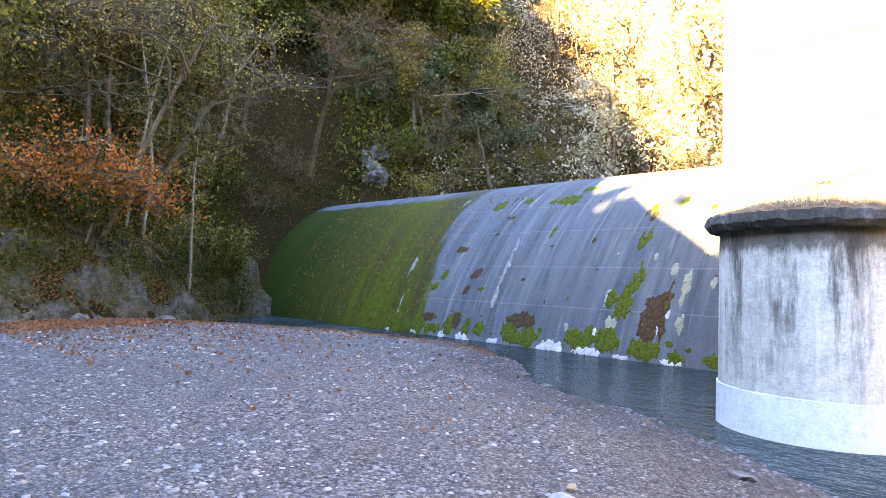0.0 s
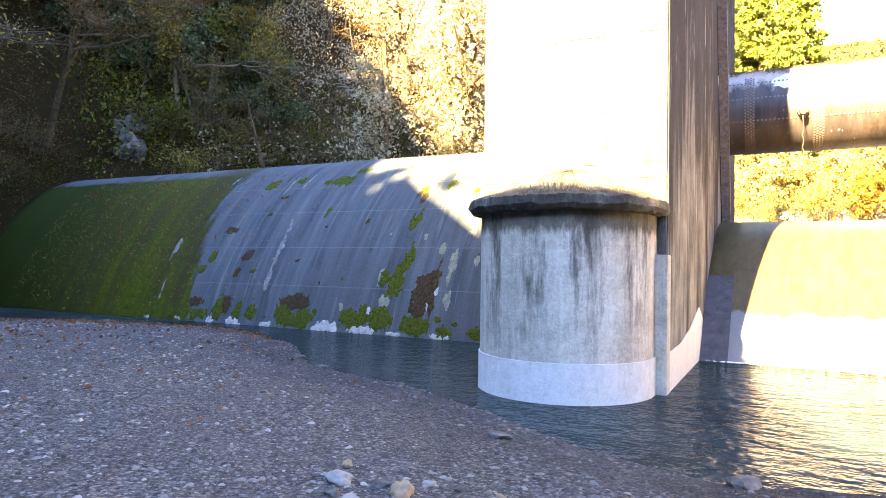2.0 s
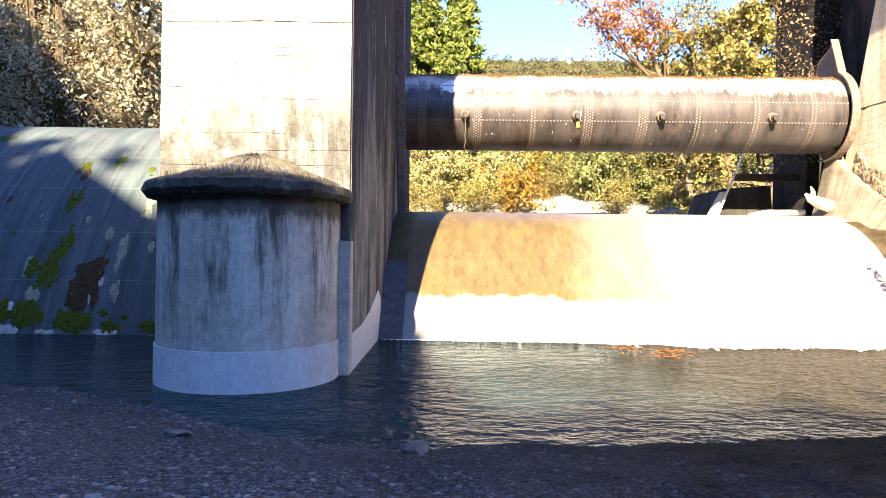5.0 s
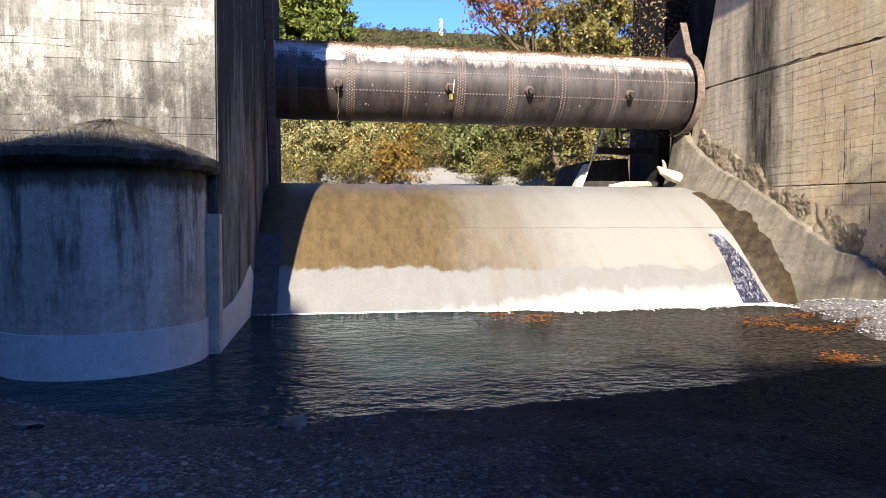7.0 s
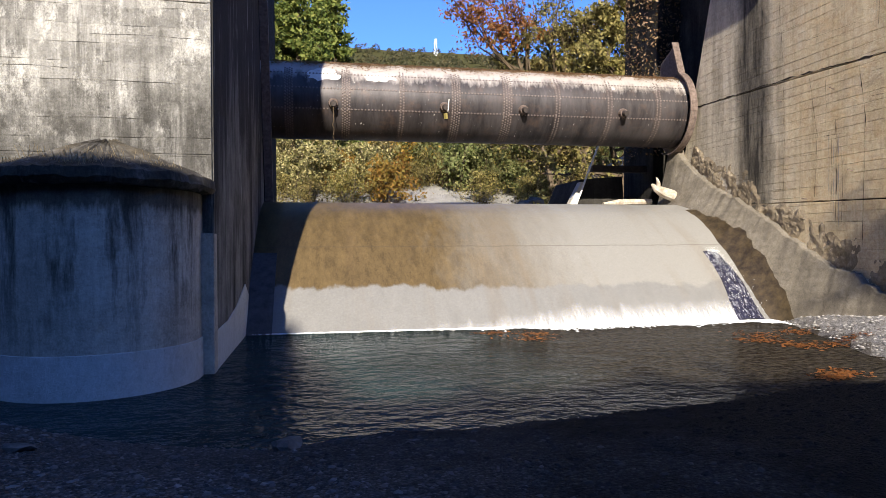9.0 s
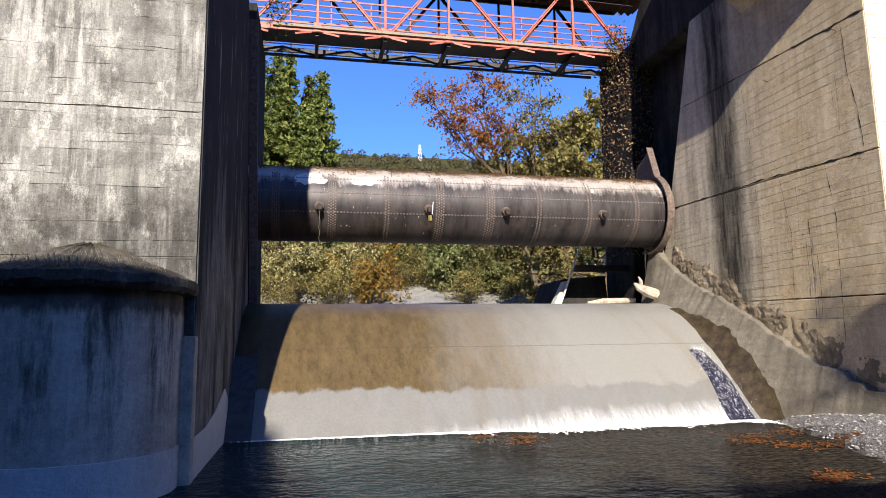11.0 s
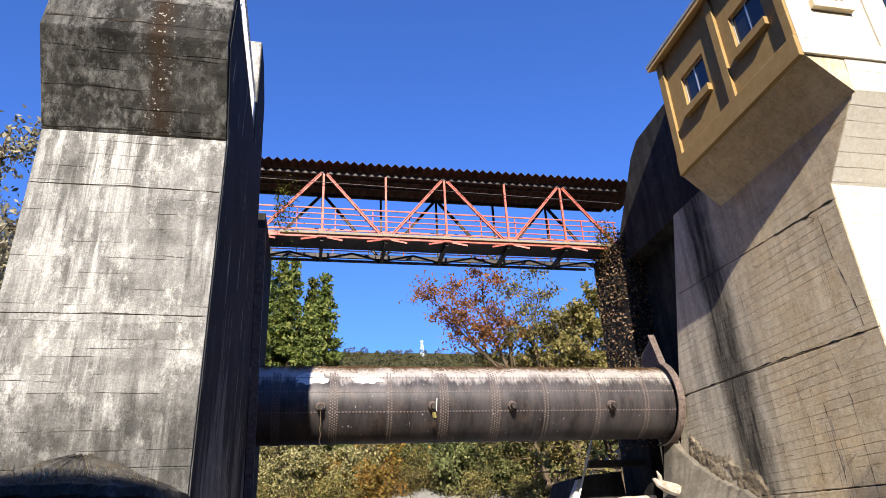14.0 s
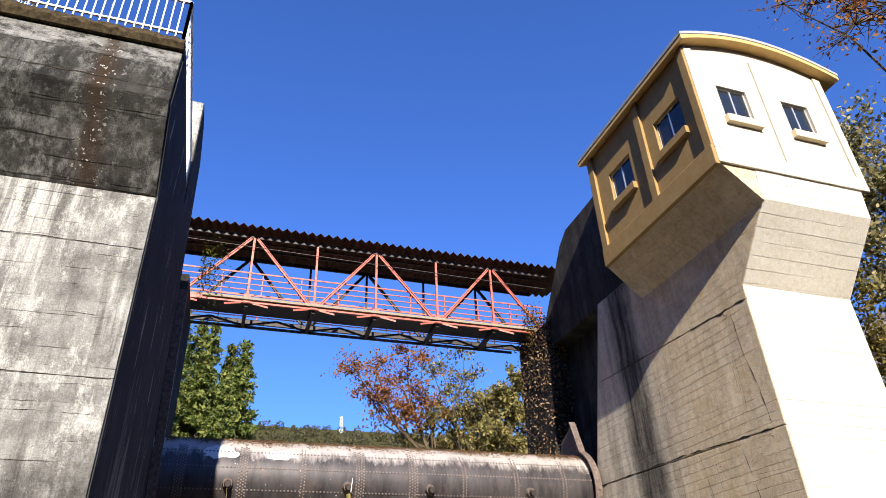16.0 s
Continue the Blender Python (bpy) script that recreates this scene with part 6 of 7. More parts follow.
def shade_tree():
    """A tall bare tree on the gravel downstream; its crown throws the shadow on the abutment's foot."""
    rng = np.random.default_rng(48)
    ob = tagged(new("bare_riverside_tree"), "nearly bare tall tree on the gravel downstream", "tree")
    trunk = [(np.array((10.9 - 1.45 * f, -10.0 + 0.5 * math.sin(f * 3), 0.3 + 13.2 * f)), 0.19 * (1 - 0.75 * f)) for f in np.linspace(0, 1, 9)]
    paths, tips = [trunk], []
    for x, y, z in ((9.06, -10.4, 13.2), (8.93, -9.2, 13.6), (8.98, -10.0, 14.3), (9.10, -9.6, 15.2), (9.12, -10.8, 14.2), (9.22, -9.0, 12.9), (9.26, -10.2, 12.2), (9.36, -9.6, 14.6), (9.32, -10.6, 13.4), (9.42, -9.6, 13.2), (9.44, -10.2, 12.2), (8.95, -10.0, 13.9), (9.0, -9.6, 13.4), (8.9, -10.3, 14.4), (9.04, -10.2, 12.9), (9.14, -9.9, 13.3)):
        start, tip = trunk[8][0], np.array((x, y, z))
        paths.append([(start, 0.06), ((start + tip) / 2 + rng.normal(size=3) * np.array((0.01, 0.15, 0.1)), 0.05), (tip, 0.02)])
        for _ in range(14):
            tw = limb(start + (tip - start) * rng.uniform(0.3, 1.0), rng.normal(size=3) * np.array((0.07, 0.8, 1.0)), rng.uniform(0.3, 1.0), 0.018, rng, 0.08, 3)
            paths.append(tw)
            tips += [q[0] for q in tw[1:]]
    mesh_part("trunk", *tubes(paths), TWIG, ob)
    tips = np.array(tips)
    c = tips[rng.integers(0, len(tips), 1700)] + rng.normal(size=(1700, 3)) * np.array((0.02, 0.12, 0.12))
    mesh_part("crown", *leaf_cards(c, 0.10, rng), LEAF_BROWN, ob)


shade_tree()


def far_woods():
    """The forest that covers the far hills, too far to count."""
    rng = np.random.default_rng(51)
    cs = []
    for i in range(1500):
        y = rng.uniform(92, 520)
        x = rng.uniform(-0.7, 0.75) * y
        z = float(ground_height(x, y))
        s = rng.uniform(2.2, 4.2)
        n = 110
        p = rng.normal(size=(n, 3))
        p /= np.linalg.norm(p, axis=1)[:, None]
        cs.append(np.array((x, y, z + s * 0.8)) + p * s * np.array((1, 1, 1.15)) * rng.uniform(0.7, 1.05, (n, 1)))
    v, f = leaf_cards(np.concatenate(cs), 0.75, rng)
    ob = mesh_part("far_woods", v, f, LEAF_FAR)
    tagged(ob, "autumn forest on the far hills", "forest", kind="stuff")


far_woods()


def undergrowth(name, n, size, mat, seed, x0, x1, y0, y1, keep, label, lift=0.25):
    rng = np.random.default_rng(seed)
    x, y = rng.uniform(x0, x1, n * 3), rng.uniform(y0, y1, n * 3)
    ok = keep(x, y)
    x, y = x[ok][:n], y[ok][:n]
    z = ground_height(x, y) + np.abs(rng.normal(size=len(x))) * lift
    v, f = leaf_cards(np.stack([x, y, z], -1), size, rng)
    tagged(mesh_part(name, v, f, mat), label, "undergrowth", kind="stuff")


def bank(x, y):
    d = left_toe(y) - x
    return (d > 0.9 + 0.7 * waves(x, y, 0.9, 3)) & (d < 22) & (waves(x, y, 1.6, 8) > -0.25)


def clumps(name, spots, n, radius, size, mat, seed, label, hang=0.25):
    """Low plants in cushions that hug the slope and hang a little, too many to count."""
    rng = np.random.default_rng(seed)
    p = np.array(spots)
    r = radius * rng.uniform(0.4, 1.4, len(p))
    c = np.repeat(p, n, 0) + rng.normal(size=(len(p) * n, 2)) * np.repeat(r, n)[:, None] * 0.5
    z = ground_height(c[:, 0], c[:, 1]) + np.abs(rng.normal(size=len(c))) * np.repeat(r, n) * hang + 0.12
    v, f = leaf_cards(np.stack([c[:, 0] + 0.15, c[:, 1], z], -1), size, rng)
    tagged(mesh_part(name, v, f, mat), label, "undergrowth", kind="stuff")


clumps("ivy_cover", scatter(-40, -18, -4, 26, 560, 61, stretch(64.5, 88, 1.3, 11)), 70, 0.75, 0.055, LEAF_GREEN, 61, "dark green ivy covering the bank", 0.5)
clumps("yellow_undergrowth", scatter(-40, -18, -4, 26, 420, 64, stretch(66, 88, 1.1, 14)), 60, 0.6, 0.055, LEAF_OLIVE, 64, "low yellowing plants on the bank", 0.5)
clumps("rock_plants", scatter(-40, -18, -4, 24, 300, 66, stretch(60, 88, 0.0, 2.6)), 34, 0.35, 0.04, LEAF_OLIVE, 65, "small yellowing plants in the rock's cracks", 0.2)
clumps("hill_scrub", scatter(-70, -4, 20, 80, 520, 78, stretch(46, 57, 6, 42)) + scatter(-70, -20, 0, 40, 240, 81, stretch(57, 70, 17, 42)), 42, 1.8, 0.15, LEAF_GREEN, 78, "dark scrub on the upper slope", 0.8)
clumps("hill_thicket", scatter(-70, -4, 20, 80, 330, 79, stretch(42, 56, 4, 42)), 42, 1.6, 0.12, LEAF_OLIVE, 79, "yellowing thicket on the upper slope", 0.8)
clumps("pale_thicket", scatter(-60, -4, 26, 80, 760, 80, stretch(10, 48, 2, 42)), 42, 1.5, 0.11, LEAF_SUNLIT, 80, "thicket on the upper slope, pale as in sunlight", 0.8)
clumps("recess_litter", scatter(-48, -24, 10, 30, 70, 83, stretch(55, 68, 0.5, 16)), 60, 1.2, 0.05, LEAF_BROWN, 83, "dark leaf litter in the hollow of the bank", 0.1)
clumps("hollow_ivy", scatter(-48, -24, 10, 30, 60, 84, stretch(55, 66, 0.3, 6)), 70, 0.7, 0.055, LEAF_GREEN, 84, "green ivy on the rock in the hollow", 0.5)
clumps("slope_plants", scatter(-45, -10, 26, 46, 260, 68, stretch(22, 56, 0.3, 12)), 50, 0.8, 0.06, LEAF_OLIVE, 66, "low yellowing plants behind the weir", 0.5)
clumps("slope_ivy", scatter(-45, -10, 26, 46, 200, 69, stretch(26, 57, 0.8, 12)), 60, 0.8, 0.06, LEAF_DEEP, 69, "dark green plants behind the weir", 0.5)
undergrowth("leaf_litter", 30000, 0.07, LEAF_BROWN, 62, -52, -14, -6, 50, lambda x, y: (left_toe(y) - x > 0.6) & (left_toe(y) - x < 22), "brown fallen leaves on the bank", 0.03)
undergrowth("shore_leaves", 14000, 0.05, LEAF_RUST, 67, -26, -12.5, 3, 15,
            lambda x, y: (np.interp(x, SHORE_X, SHORE_Y) - y > -0.1) & ((np.interp(x, SHORE_X, SHORE_Y) - y < np.clip((-x - 12) * 0.32, 0.5, 4) + 1.2 * waves(x, y, 2.0, 1)) | (x - left_toe(y) < 3.0)), "rust-coloured fallen leaves along the shore", 0.015)
undergrowth("fallen_leaves", 6500, 0.05, LEAF_RUST, 63, -26, -4, 3, 15,
            lambda x, y: (np.interp(x, SHORE_X, SHORE_Y) - y > 0.05) & (np.random.default_rng(5).uniform(size=len(x)) < np.clip((-x - 7) / 15, 0.12, 1) ** 2.0), "orange fallen leaves on the gravel", 0.012)


def stones():
    """Loose stones on the gravel, too many to count."""
    rng = np.random.default_rng(71)
    n = 90000
    r = 1.8 + 20 * rng.uniform(size=n) ** 1.35
    a = np.radians(rng.uniform(40, 190, n))
    x, y = r * np.cos(a), r * np.sin(a)
    ok = (np.interp(x, SHORE_X, SHORE_Y) - y > -0.2) & (rng.uniform(size=n) < 0.62 + 0.4 * waves(x, y, 1.4, 6))
    x, y, r = x[ok], y[ok], r[ok]
    z = ground_height(x, y)
    n = len(x)
    s = 0.006 + 0.0009 * r + 0.026 * rng.uniform(size=n) ** 5
    base = np.array([(math.cos(i * math.pi / 3), math.sin(i * math.pi / 3), 0) for i in range(6)] + [(0.5, 0.1, 0.55), (-0.4, 0.35, 0.5), (-0.1, -0.5, 0.58)])
    p = base[None] * rng.uniform(0.72, 1.35, (n, 9, 3)) * s[:, None, None] * np.array((1.3, 0.9, 0.9))
    t = rng.uniform(0, 2 * math.pi, n)
    c, q = np.cos(t)[:, None], np.sin(t)[:, None]
    v = np.stack([x[:, None] + c * p[..., 0] - q * p[..., 1], y[:, None] + q * p[..., 0] + c * p[..., 1], z[:, None] - 0.004 + p[..., 2]], -1).reshape(-1, 3)
    tri = np.array([(0, 1, 6), (1, 2, 7), (1, 7, 6), (2, 3, 7), (3, 4, 8), (3, 8, 7), (4, 5, 8), (5, 0, 6), (5, 6, 8), (6, 7, 8)])
    f = (np.arange(n)[:, None, None] * 9 + tri[None]).reshape(-1, 3)
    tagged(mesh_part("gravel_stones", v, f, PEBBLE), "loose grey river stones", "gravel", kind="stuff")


stones()


# ---- moss, lime and runs on the tall weir ----
WEIR_LEFT = [(15.9, -1.0), (16.1, 0.0), (16.75, 1.66), (18.1, 3.7), (19.35, 4.95), (20.6, 5.8), (22.0, 6.25), (23.5, 6.3), (25.5, 5.6)]
LEFT_Y, LEFT_Z = eased([p[0] for p in WEIR_LEFT]), eased([p[1] for p in WEIR_LEFT])


def weir_y(z):
    return float(np.interp(z, LEFT_Z, LEFT_Y))


def patch(name, x, z, w, h, mat, seed, thick, label, category, lobes=1.0):
    """A thin ragged crust lying on the weir's face, with an uneven edge and holes."""
    step = max(0.022, min(0.036, w / 5))
    nu, nv = int(2.9 * w / step), int(2.9 * h / step)
    verts, index, faces = [], {}, []

    def field(i, j):
        u, t = (i / nu - 0.5) * 2.9 * w, (j / nv - 0.5) * 2.9 * h
        a, b = x + u, (z + t) * 0.55
        q = 0.42 * noise.noise((a / 0.42 + seed, b / 0.42, 1.0)) + 0.34 * noise.noise((a / 0.13, b / 0.13 + seed, 5.0)) + 0.16 * noise.noise((a / 0.05, b / 0.05, seed))
        return u, t, 0.66 - math.hypot(u / w, t / h) + 1.5 * lobes * q

    grid = [[field(i, j) for j in range(nv + 1)] for i in range(nu + 1)]

    def corner(i, j):
        if (i, j) not in index:
            u, t, q = grid[i][j]
            zz = min(6.2, max(-0.1, z + t))
            lift = 0.012 + thick * min(1.0, max(0.0, q * 3)) * (1 + 0.7 * noise.noise((u * 14 + seed, t * 14, 9))) if q > 0 else -0.01
            index[i, j] = len(verts)
            yy = weir_y(zz)
            w0 = 0.025 * float(waves(x + u, yy * 2, 1.5))
            verts.append((x + u, yy + w0 - 0.8 * lift, zz + 0.5 * w0 + 0.6 * lift))
        return index[i, j]
    cells = {(i, j) for i in range(nu) for j in range(nv) if grid[i][j][2] + grid[i + 1][j][2] + grid[i][j + 1][2] + grid[i + 1][j + 1][2] > 0}
    body = []
    while cells:  # keep the largest connected piece
        todo, piece = [cells.pop()], []
        while todo:
            i, j = todo.pop()
            piece.append((i, j))
            for q in ((i + 1, j), (i - 1, j), (i, j + 1), (i, j - 1)):
                if q in cells:
                    cells.discard(q)
                    todo.append(q)
        body = max(body, piece, key=len)
    for i, j in sorted(body):
        faces.append((corner(i, j), corner(i + 1, j), corner(i + 1, j + 1), corner(i, j + 1)))
    if not faces:
        return None
    return tagged(mesh_part(name, verts, faces, mat, smooth=True), label, category)


DRY = [(-9.2, 1.25, 0.64, 1.25), (-13.9, 0.75, 1.1, 0.4), (-16.7, 0.62, 0.40, 0.47), (-16.6, 2.28, 0.34, 0.34), (-16.7, 1.72, 0.28, 0.4), (-12.1, 3.46, 0.17, 0.15),
       (-16.4, 4.42, 0.32, 0.16), (-16.5, 3.79, 0.18, 0.10), (-17.9, 3.2, 0.55, 0.22), (-18.2, 0.64, 0.6, 0.26), (-13.7, 3.28, 0.12, 0.08), (-14.3, 2.12, 0.16, 0.10)]
WET = [(-9.4, 0.25, 0.60, 0.30), (-10.2, 1.9, 0.45, 1.15), (-10.25, 3.39, 0.3, 0.5), (-10.5, 0.55, 0.60, 0.36), (-11.6, 0.5, 0.38, 0.32), (-13.7, 0.25, 0.95, 0.26),
       (-18.0, 0.25, 0.65, 0.26), (-15.6, 0.45, 0.36, 0.36), (-18.1, 2.26, 0.27, 0.26), (-18.4, 1.79, 0.32, 0.15), (-16.0, 1.74, 0.20, 0.13), (-16.3, 5.15, 0.36, 0.17)]
FOOT = [(-19.3, 0.35, 0.30, 0.42), (-18.6, 0.3, 0.35, 0.40), (-17.0, 0.5, 0.30, 0.55), (-16.1, 0.4, 0.28, 0.45), (-14.3, 0.45, 0.6, 0.45), (-13.2, 0.4, 0.5, 0.45), (-11.3, 0.45, 0.55, 0.42), (-10.3, 0.4, 0.6, 0.42), (-9.3, 0.3, 0.7, 0.4), (-8.4, 0.2, 0.3, 0.3), (-7.2, 0.15, 0.5, 0.24), (-20.3, 0.3, 0.4, 0.35)]
HIGH = [(-17.7, 5.01, 0.8, 0.24), (-14.4, 5.05, 0.9, 0.26), (-13.8, 5.48, 0.5, 0.22), (-7.6, 0.25, 0.42, 0.16), (-8.1, 0.43, 0.15, 0.12), (-8.6, 0.54, 0.22, 0.14), (-10.5, 4.49, 0.26, 0.22), (-9.6, 4.7, 0.2, 0.3), (-10.7, 1.5, 0.25, 0.4)]
PALE = [(-18.8, 0.18, 0.22, 0.2), (-17.2, 0.18, 0.34, 0.28), (-16.2, 0.15, 0.4, 0.26), (-12.5, 0.22, 0.55, 0.34), (-11.1, 0.2, 0.5, 0.26), (-8.5, 0.15, 0.45, 0.17), (-20.3, 0.1, 0.18, 0.16), (-8.9, 2.86, 0.12, 0.3), (-10.9, 1.31, 0.2, 0.28), (-9.1, 2.07, 0.12, 0.26), (-14.8, 0.12, 0.3, 0.16), (-9.9, 0.12, 0.3, 0.15)]
for i, q in enumerate(DRY):
    patch("moss_patch", *q, MOSS_DRY, 1.3 + i * 1.7, 0.006, "dry brown moss cushion on the weir face", "moss", 0.65)
for i, q in enumerate(WET + FOOT + HIGH):
    patch("moss_patch", *q, MOSS, 40.3 + i * 1.7, 0.008, "green moss cushion on the weir face", "moss", 1.0)
rng = np.random.default_rng(76)
for i in range(26):  # small cushions round about
    z = 5.6 * rng.uniform() ** 1.3
    s = rng.uniform(0.04, 0.13)
    patch("moss_patch", rng.uniform(-18.8, -6.5), z, s, s * rng.uniform(0.8, 1.8), MOSS if i % 3 else MOSS_DRY, 200 + i * 1.7, 0.008, "small moss cushion on the weir face", "moss", 1.4)
for i, q in enumerate(PALE):
    patch("lime_patch", q[0], q[1] * 0.45, q[2] * 1.3, q[3] * 0.75, LIME, 80.3 + i * 1.7, 0.004, "pale lime crust at the weir's foot", "lime crust", 1.0)
for i, (x, z, w, h) in enumerate(((-10.75, 1.55, 0.22, 0.40), (-10.55, 0.95, 0.30, 0.22), (-8.55, 1.9, 0.16, 0.65), (-9.0, 2.55, 0.16, 0.25), (-8.45, 1.1, 0.14, 0.3), (-12.0, 0.75, 0.2, 0.2), (-8.2, 3.2, 0.2, 0.4),
                                  (-9.7, 2.9, 0.07, 0.16), (-11.0, 3.0, 0.08, 0.14), (-7.8, 2.2, 0.1, 0.2), (-7.3, 1.4, 0.1, 0.22))):
    patch("dried_algae", x, z, w, h, HALO, 150 + i * 1.3, 0.002, "pale dried algae on the weir face", "algae", 1.2)
for i, (x, z, w, h) in enumerate(((-20.25, 2.2, 0.09, 1.9), (-20.0, 0.9, 0.06, 0.7), (-15.25, 2.1, 0.13, 1.6), (-16.6, 4.9, 0.07, 0.6), (-15.9, 5.2, 0.05, 0.35), (-19.9, 5.3, 0.12, 0.3))):
    patch("lime_run", x, z, w, h, LIME_RUN, 120 + i * 1.3, 0.003, "pale lime run down the weir face", "lime run", 1.6)




def leaves_on_weir():
    rng = np.random.default_rng(66)
    n = 5200
    x = -29 + 15 * rng.uniform(size=n) ** 1.0
    z = 6.1 * rng.uniform(size=n) ** 0.6
    keep = rng.uniform(size=n) < np.clip((-x - 13) / 9, 0.05, 1)
    x, z = x[keep], z[keep]
    y = np.array([weir_y(q) for q in z])
    v, f = leaf_cards(np.stack([x, y - 0.025, z + 0.02], -1), 0.034, rng)
    tagged(mesh_part("weir_leaves", v, f, LEAF_RUST), "small fallen leaves stuck to the mossy weir", "leaves", kind="stuff")


LEAF_LITTER = leaf("pale fallen leaves", (0.26, 0.15, 0.075), (0.44, 0.31, 0.19), (0.16, 0.085, 0.045))
leaves_on_weir()

# ---- the drum's load of leaves and its paint splashes ----
def drum_litter():
    rng = np.random.default_rng(67)
    n = 34000
    x = rng.uniform(-1.5, 12.9, n)
    a = math.pi / 2 + rng.normal(size=n) * 0.20 + 0.36
    dense = waves(x, x * 0, 0.35, 2) * 0.25 + 0.5
    ok = rng.uniform(size=n) < np.clip(dense - 0.24, 0.06, 1)
    x, a = x[ok], a[ok]
    r = GR + 0.02 + np.abs(rng.normal(size=len(x))) * 0.018
    v, f = leaf_cards(np.stack([x, GY + r * np.cos(a), GZ + r * np.sin(a)], -1), 0.036, rng, 0.8)
    tagged(mesh_part("drum_leaves", v, f, LEAF_LITTER), "dry leaves lying along the drum's top", "leaves", kind="stuff")


drum_litter()


def splash(x, a0, w, h, seed):
    verts, faces = [], []
    n = 30
    for k in range(4):
        for i in range(n):
            t = 2 * math.pi * i / n
            r = k / 3 * (1 + 0.35 * noise.noise((math.cos(t) * 2.5 + seed, math.sin(t) * 2.5, seed)) + 0.2 * noise.noise((math.cos(t) * 8, math.sin(t) * 8, seed)))
            a = a0 + r * math.sin(t) * h / GR
            rr = GR + (0.006 if k < 3 else 0.002)
            verts.append((x + w * r * math.cos(t), GY + rr * math.cos(a), GZ + rr * math.sin(a)))
    for k in range(3):
        for i in range(n):
            faces.append((k * n + i, k * n + (i + 1) % n, (k + 1) * n + (i + 1) % n, (k + 1) * n + i))
    mesh_part("paint_splash", verts, faces, SPLASH, gate, "white paint splash")


splash(0.15, 2.58, 0.50, 0.27, 1.0)
splash(1.95, 2.62, 0.46, 0.19, 2.0)
splash(10.0, 2.68, 0.12, 0.07, 4.0)


# ---- at the weir's foot ----
def weir_right_y(z):
    return float(np.interp(z, [p[1] for p in WEIR_RIGHT[:5]], [p[0] for p in WEIR_RIGHT[:5]]))


def foam():
    """White water along the foot of the wet weir: flakes on the pool, slips on the face, and a fall at its end."""
    rng = np.random.default_rng(68)
    n = 16000
    x = -1.6 + 13.6 * rng.uniform(size=n) ** 0.6
    wide = np.interp(x, [-1.7, 1.5, 3.5, 5, 12], [0.015, 0.03, 0.09, 0.20, 0.24]) * (1 + 0.7 * waves(x, x * 0, 0.6))
    y = 15.90 - np.abs(rng.normal(size=n)) * wide
    c = np.stack([x, y, 0.010 + 0.012 * rng.uniform(size=n)], -1)
    v, f = streak_cards(c, np.stack([np.ones(n), rng.normal(size=n) * 0.5, rng.normal(size=n) * 0.05], -1), 0.045, 0.016, rng)
    tagged(mesh_part("foam", v, f, FOAM), "white foam along the weir's foot", "foam", kind="stuff")
    xs, zs = np.linspace(1.5, 11.35, 200), np.linspace(-0.04, 1.15, 26)
    verts = [(x, weir_right_y(max(z, 0.0)) - 0.022 + 0.006 * noise.noise((x * 6, z * 3, 0)), z + 0.016) for x in xs for z in zs]
    m = len(zs)
    faces = [(i * m + j, (i + 1) * m + j, (i + 1) * m + j + 1, i * m + j + 1) for i in range(len(xs) - 1) for j in range(m - 1)]
    tagged(mesh_part("white_water", verts, faces, FILM, smooth=True), "thin sheet of white water on the weir's foot", "water", kind="stuff")
    verts, faces = [], []
    rows, cols = 70, 22
    for i in range(rows):
        s = i / (rows - 1)
        z = 1.85 * (1 - s)
        wide = 0.22 + 0.22 * s
        for j in range(cols):
            u = j / (cols - 1) * 2 - 1
            x = 11.5 + 0.06 * math.sin(s * 5) + u * wide
            q = noise.noise((x * 5, z * 3.2, 1.0)) + 0.7 * noise.noise((x * 13, z * 9, 4.0))
            lift = (1 - u * u) * (0.09 + 0.07 * q) * min(1, 0.3 + 2.5 * s) + (0.01 if abs(u) < 0.99 else -0.04)
            verts.append((x, weir_right_y(z) - lift * 0.75, z + lift * 0.66))
    for i in range(rows - 1):
        for j in range(cols - 1):
            a = i * cols + j
            faces.append((a, a + 1, a + cols + 1, a + cols))
    tagged(mesh_part("waterfall", verts, faces, CHURN), "small churning white waterfall at the weir's end", "waterfall", kind="stuff")
    cs = []
    for i in range(600):
        s = rng.uniform() ** 1.7
        z = 1.85 * (1 - s)
        wide = 0.22 + 0.26 * s
        u = rng.normal() * 0.5
        lift = 0.06 + 0.08 * abs(rng.normal())
        cs.append((11.5 + u * wide, weir_right_y(z) - lift * 0.75, z + lift * 0.66))
    v, f = streak_cards(np.array(cs), np.tile(np.array((0.0, -0.72, -0.70)), (len(cs), 1)) + rng.normal(size=(len(cs), 3)) * 0.25, 0.020, 0.006, rng)
    tagged(mesh_part("spray", v, f, FOAM), "white spray over the small waterfall", "water", kind="stuff")


foam()


def raft(name, spots, n, seed, label):
    rng = np.random.default_rng(seed)
    cs = []
    for x, y, rx, ry in spots:
        p = rng.normal(size=(n, 2)) * 0.5
        cs.append(np.stack([x + p[:, 0] * rx, y + p[:, 1] * ry, 0.012 + 0.012 * rng.uniform(size=n) + np.maximum(0, ground_height(x + p[:, 0] * rx, y + p[:, 1] * ry))], -1))
    v, f = leaf_cards(np.concatenate(cs), 0.045, rng, 0.9)
    tagged(mesh_part(name, v, f, LEAF_RAFT), label, "leaves", kind="stuff")


LEAF_RAFT = leaf("wet orange leaves", (0.22, 0.065, 0.022), (0.30, 0.11, 0.035), (0.10, 0.042, 0.02))
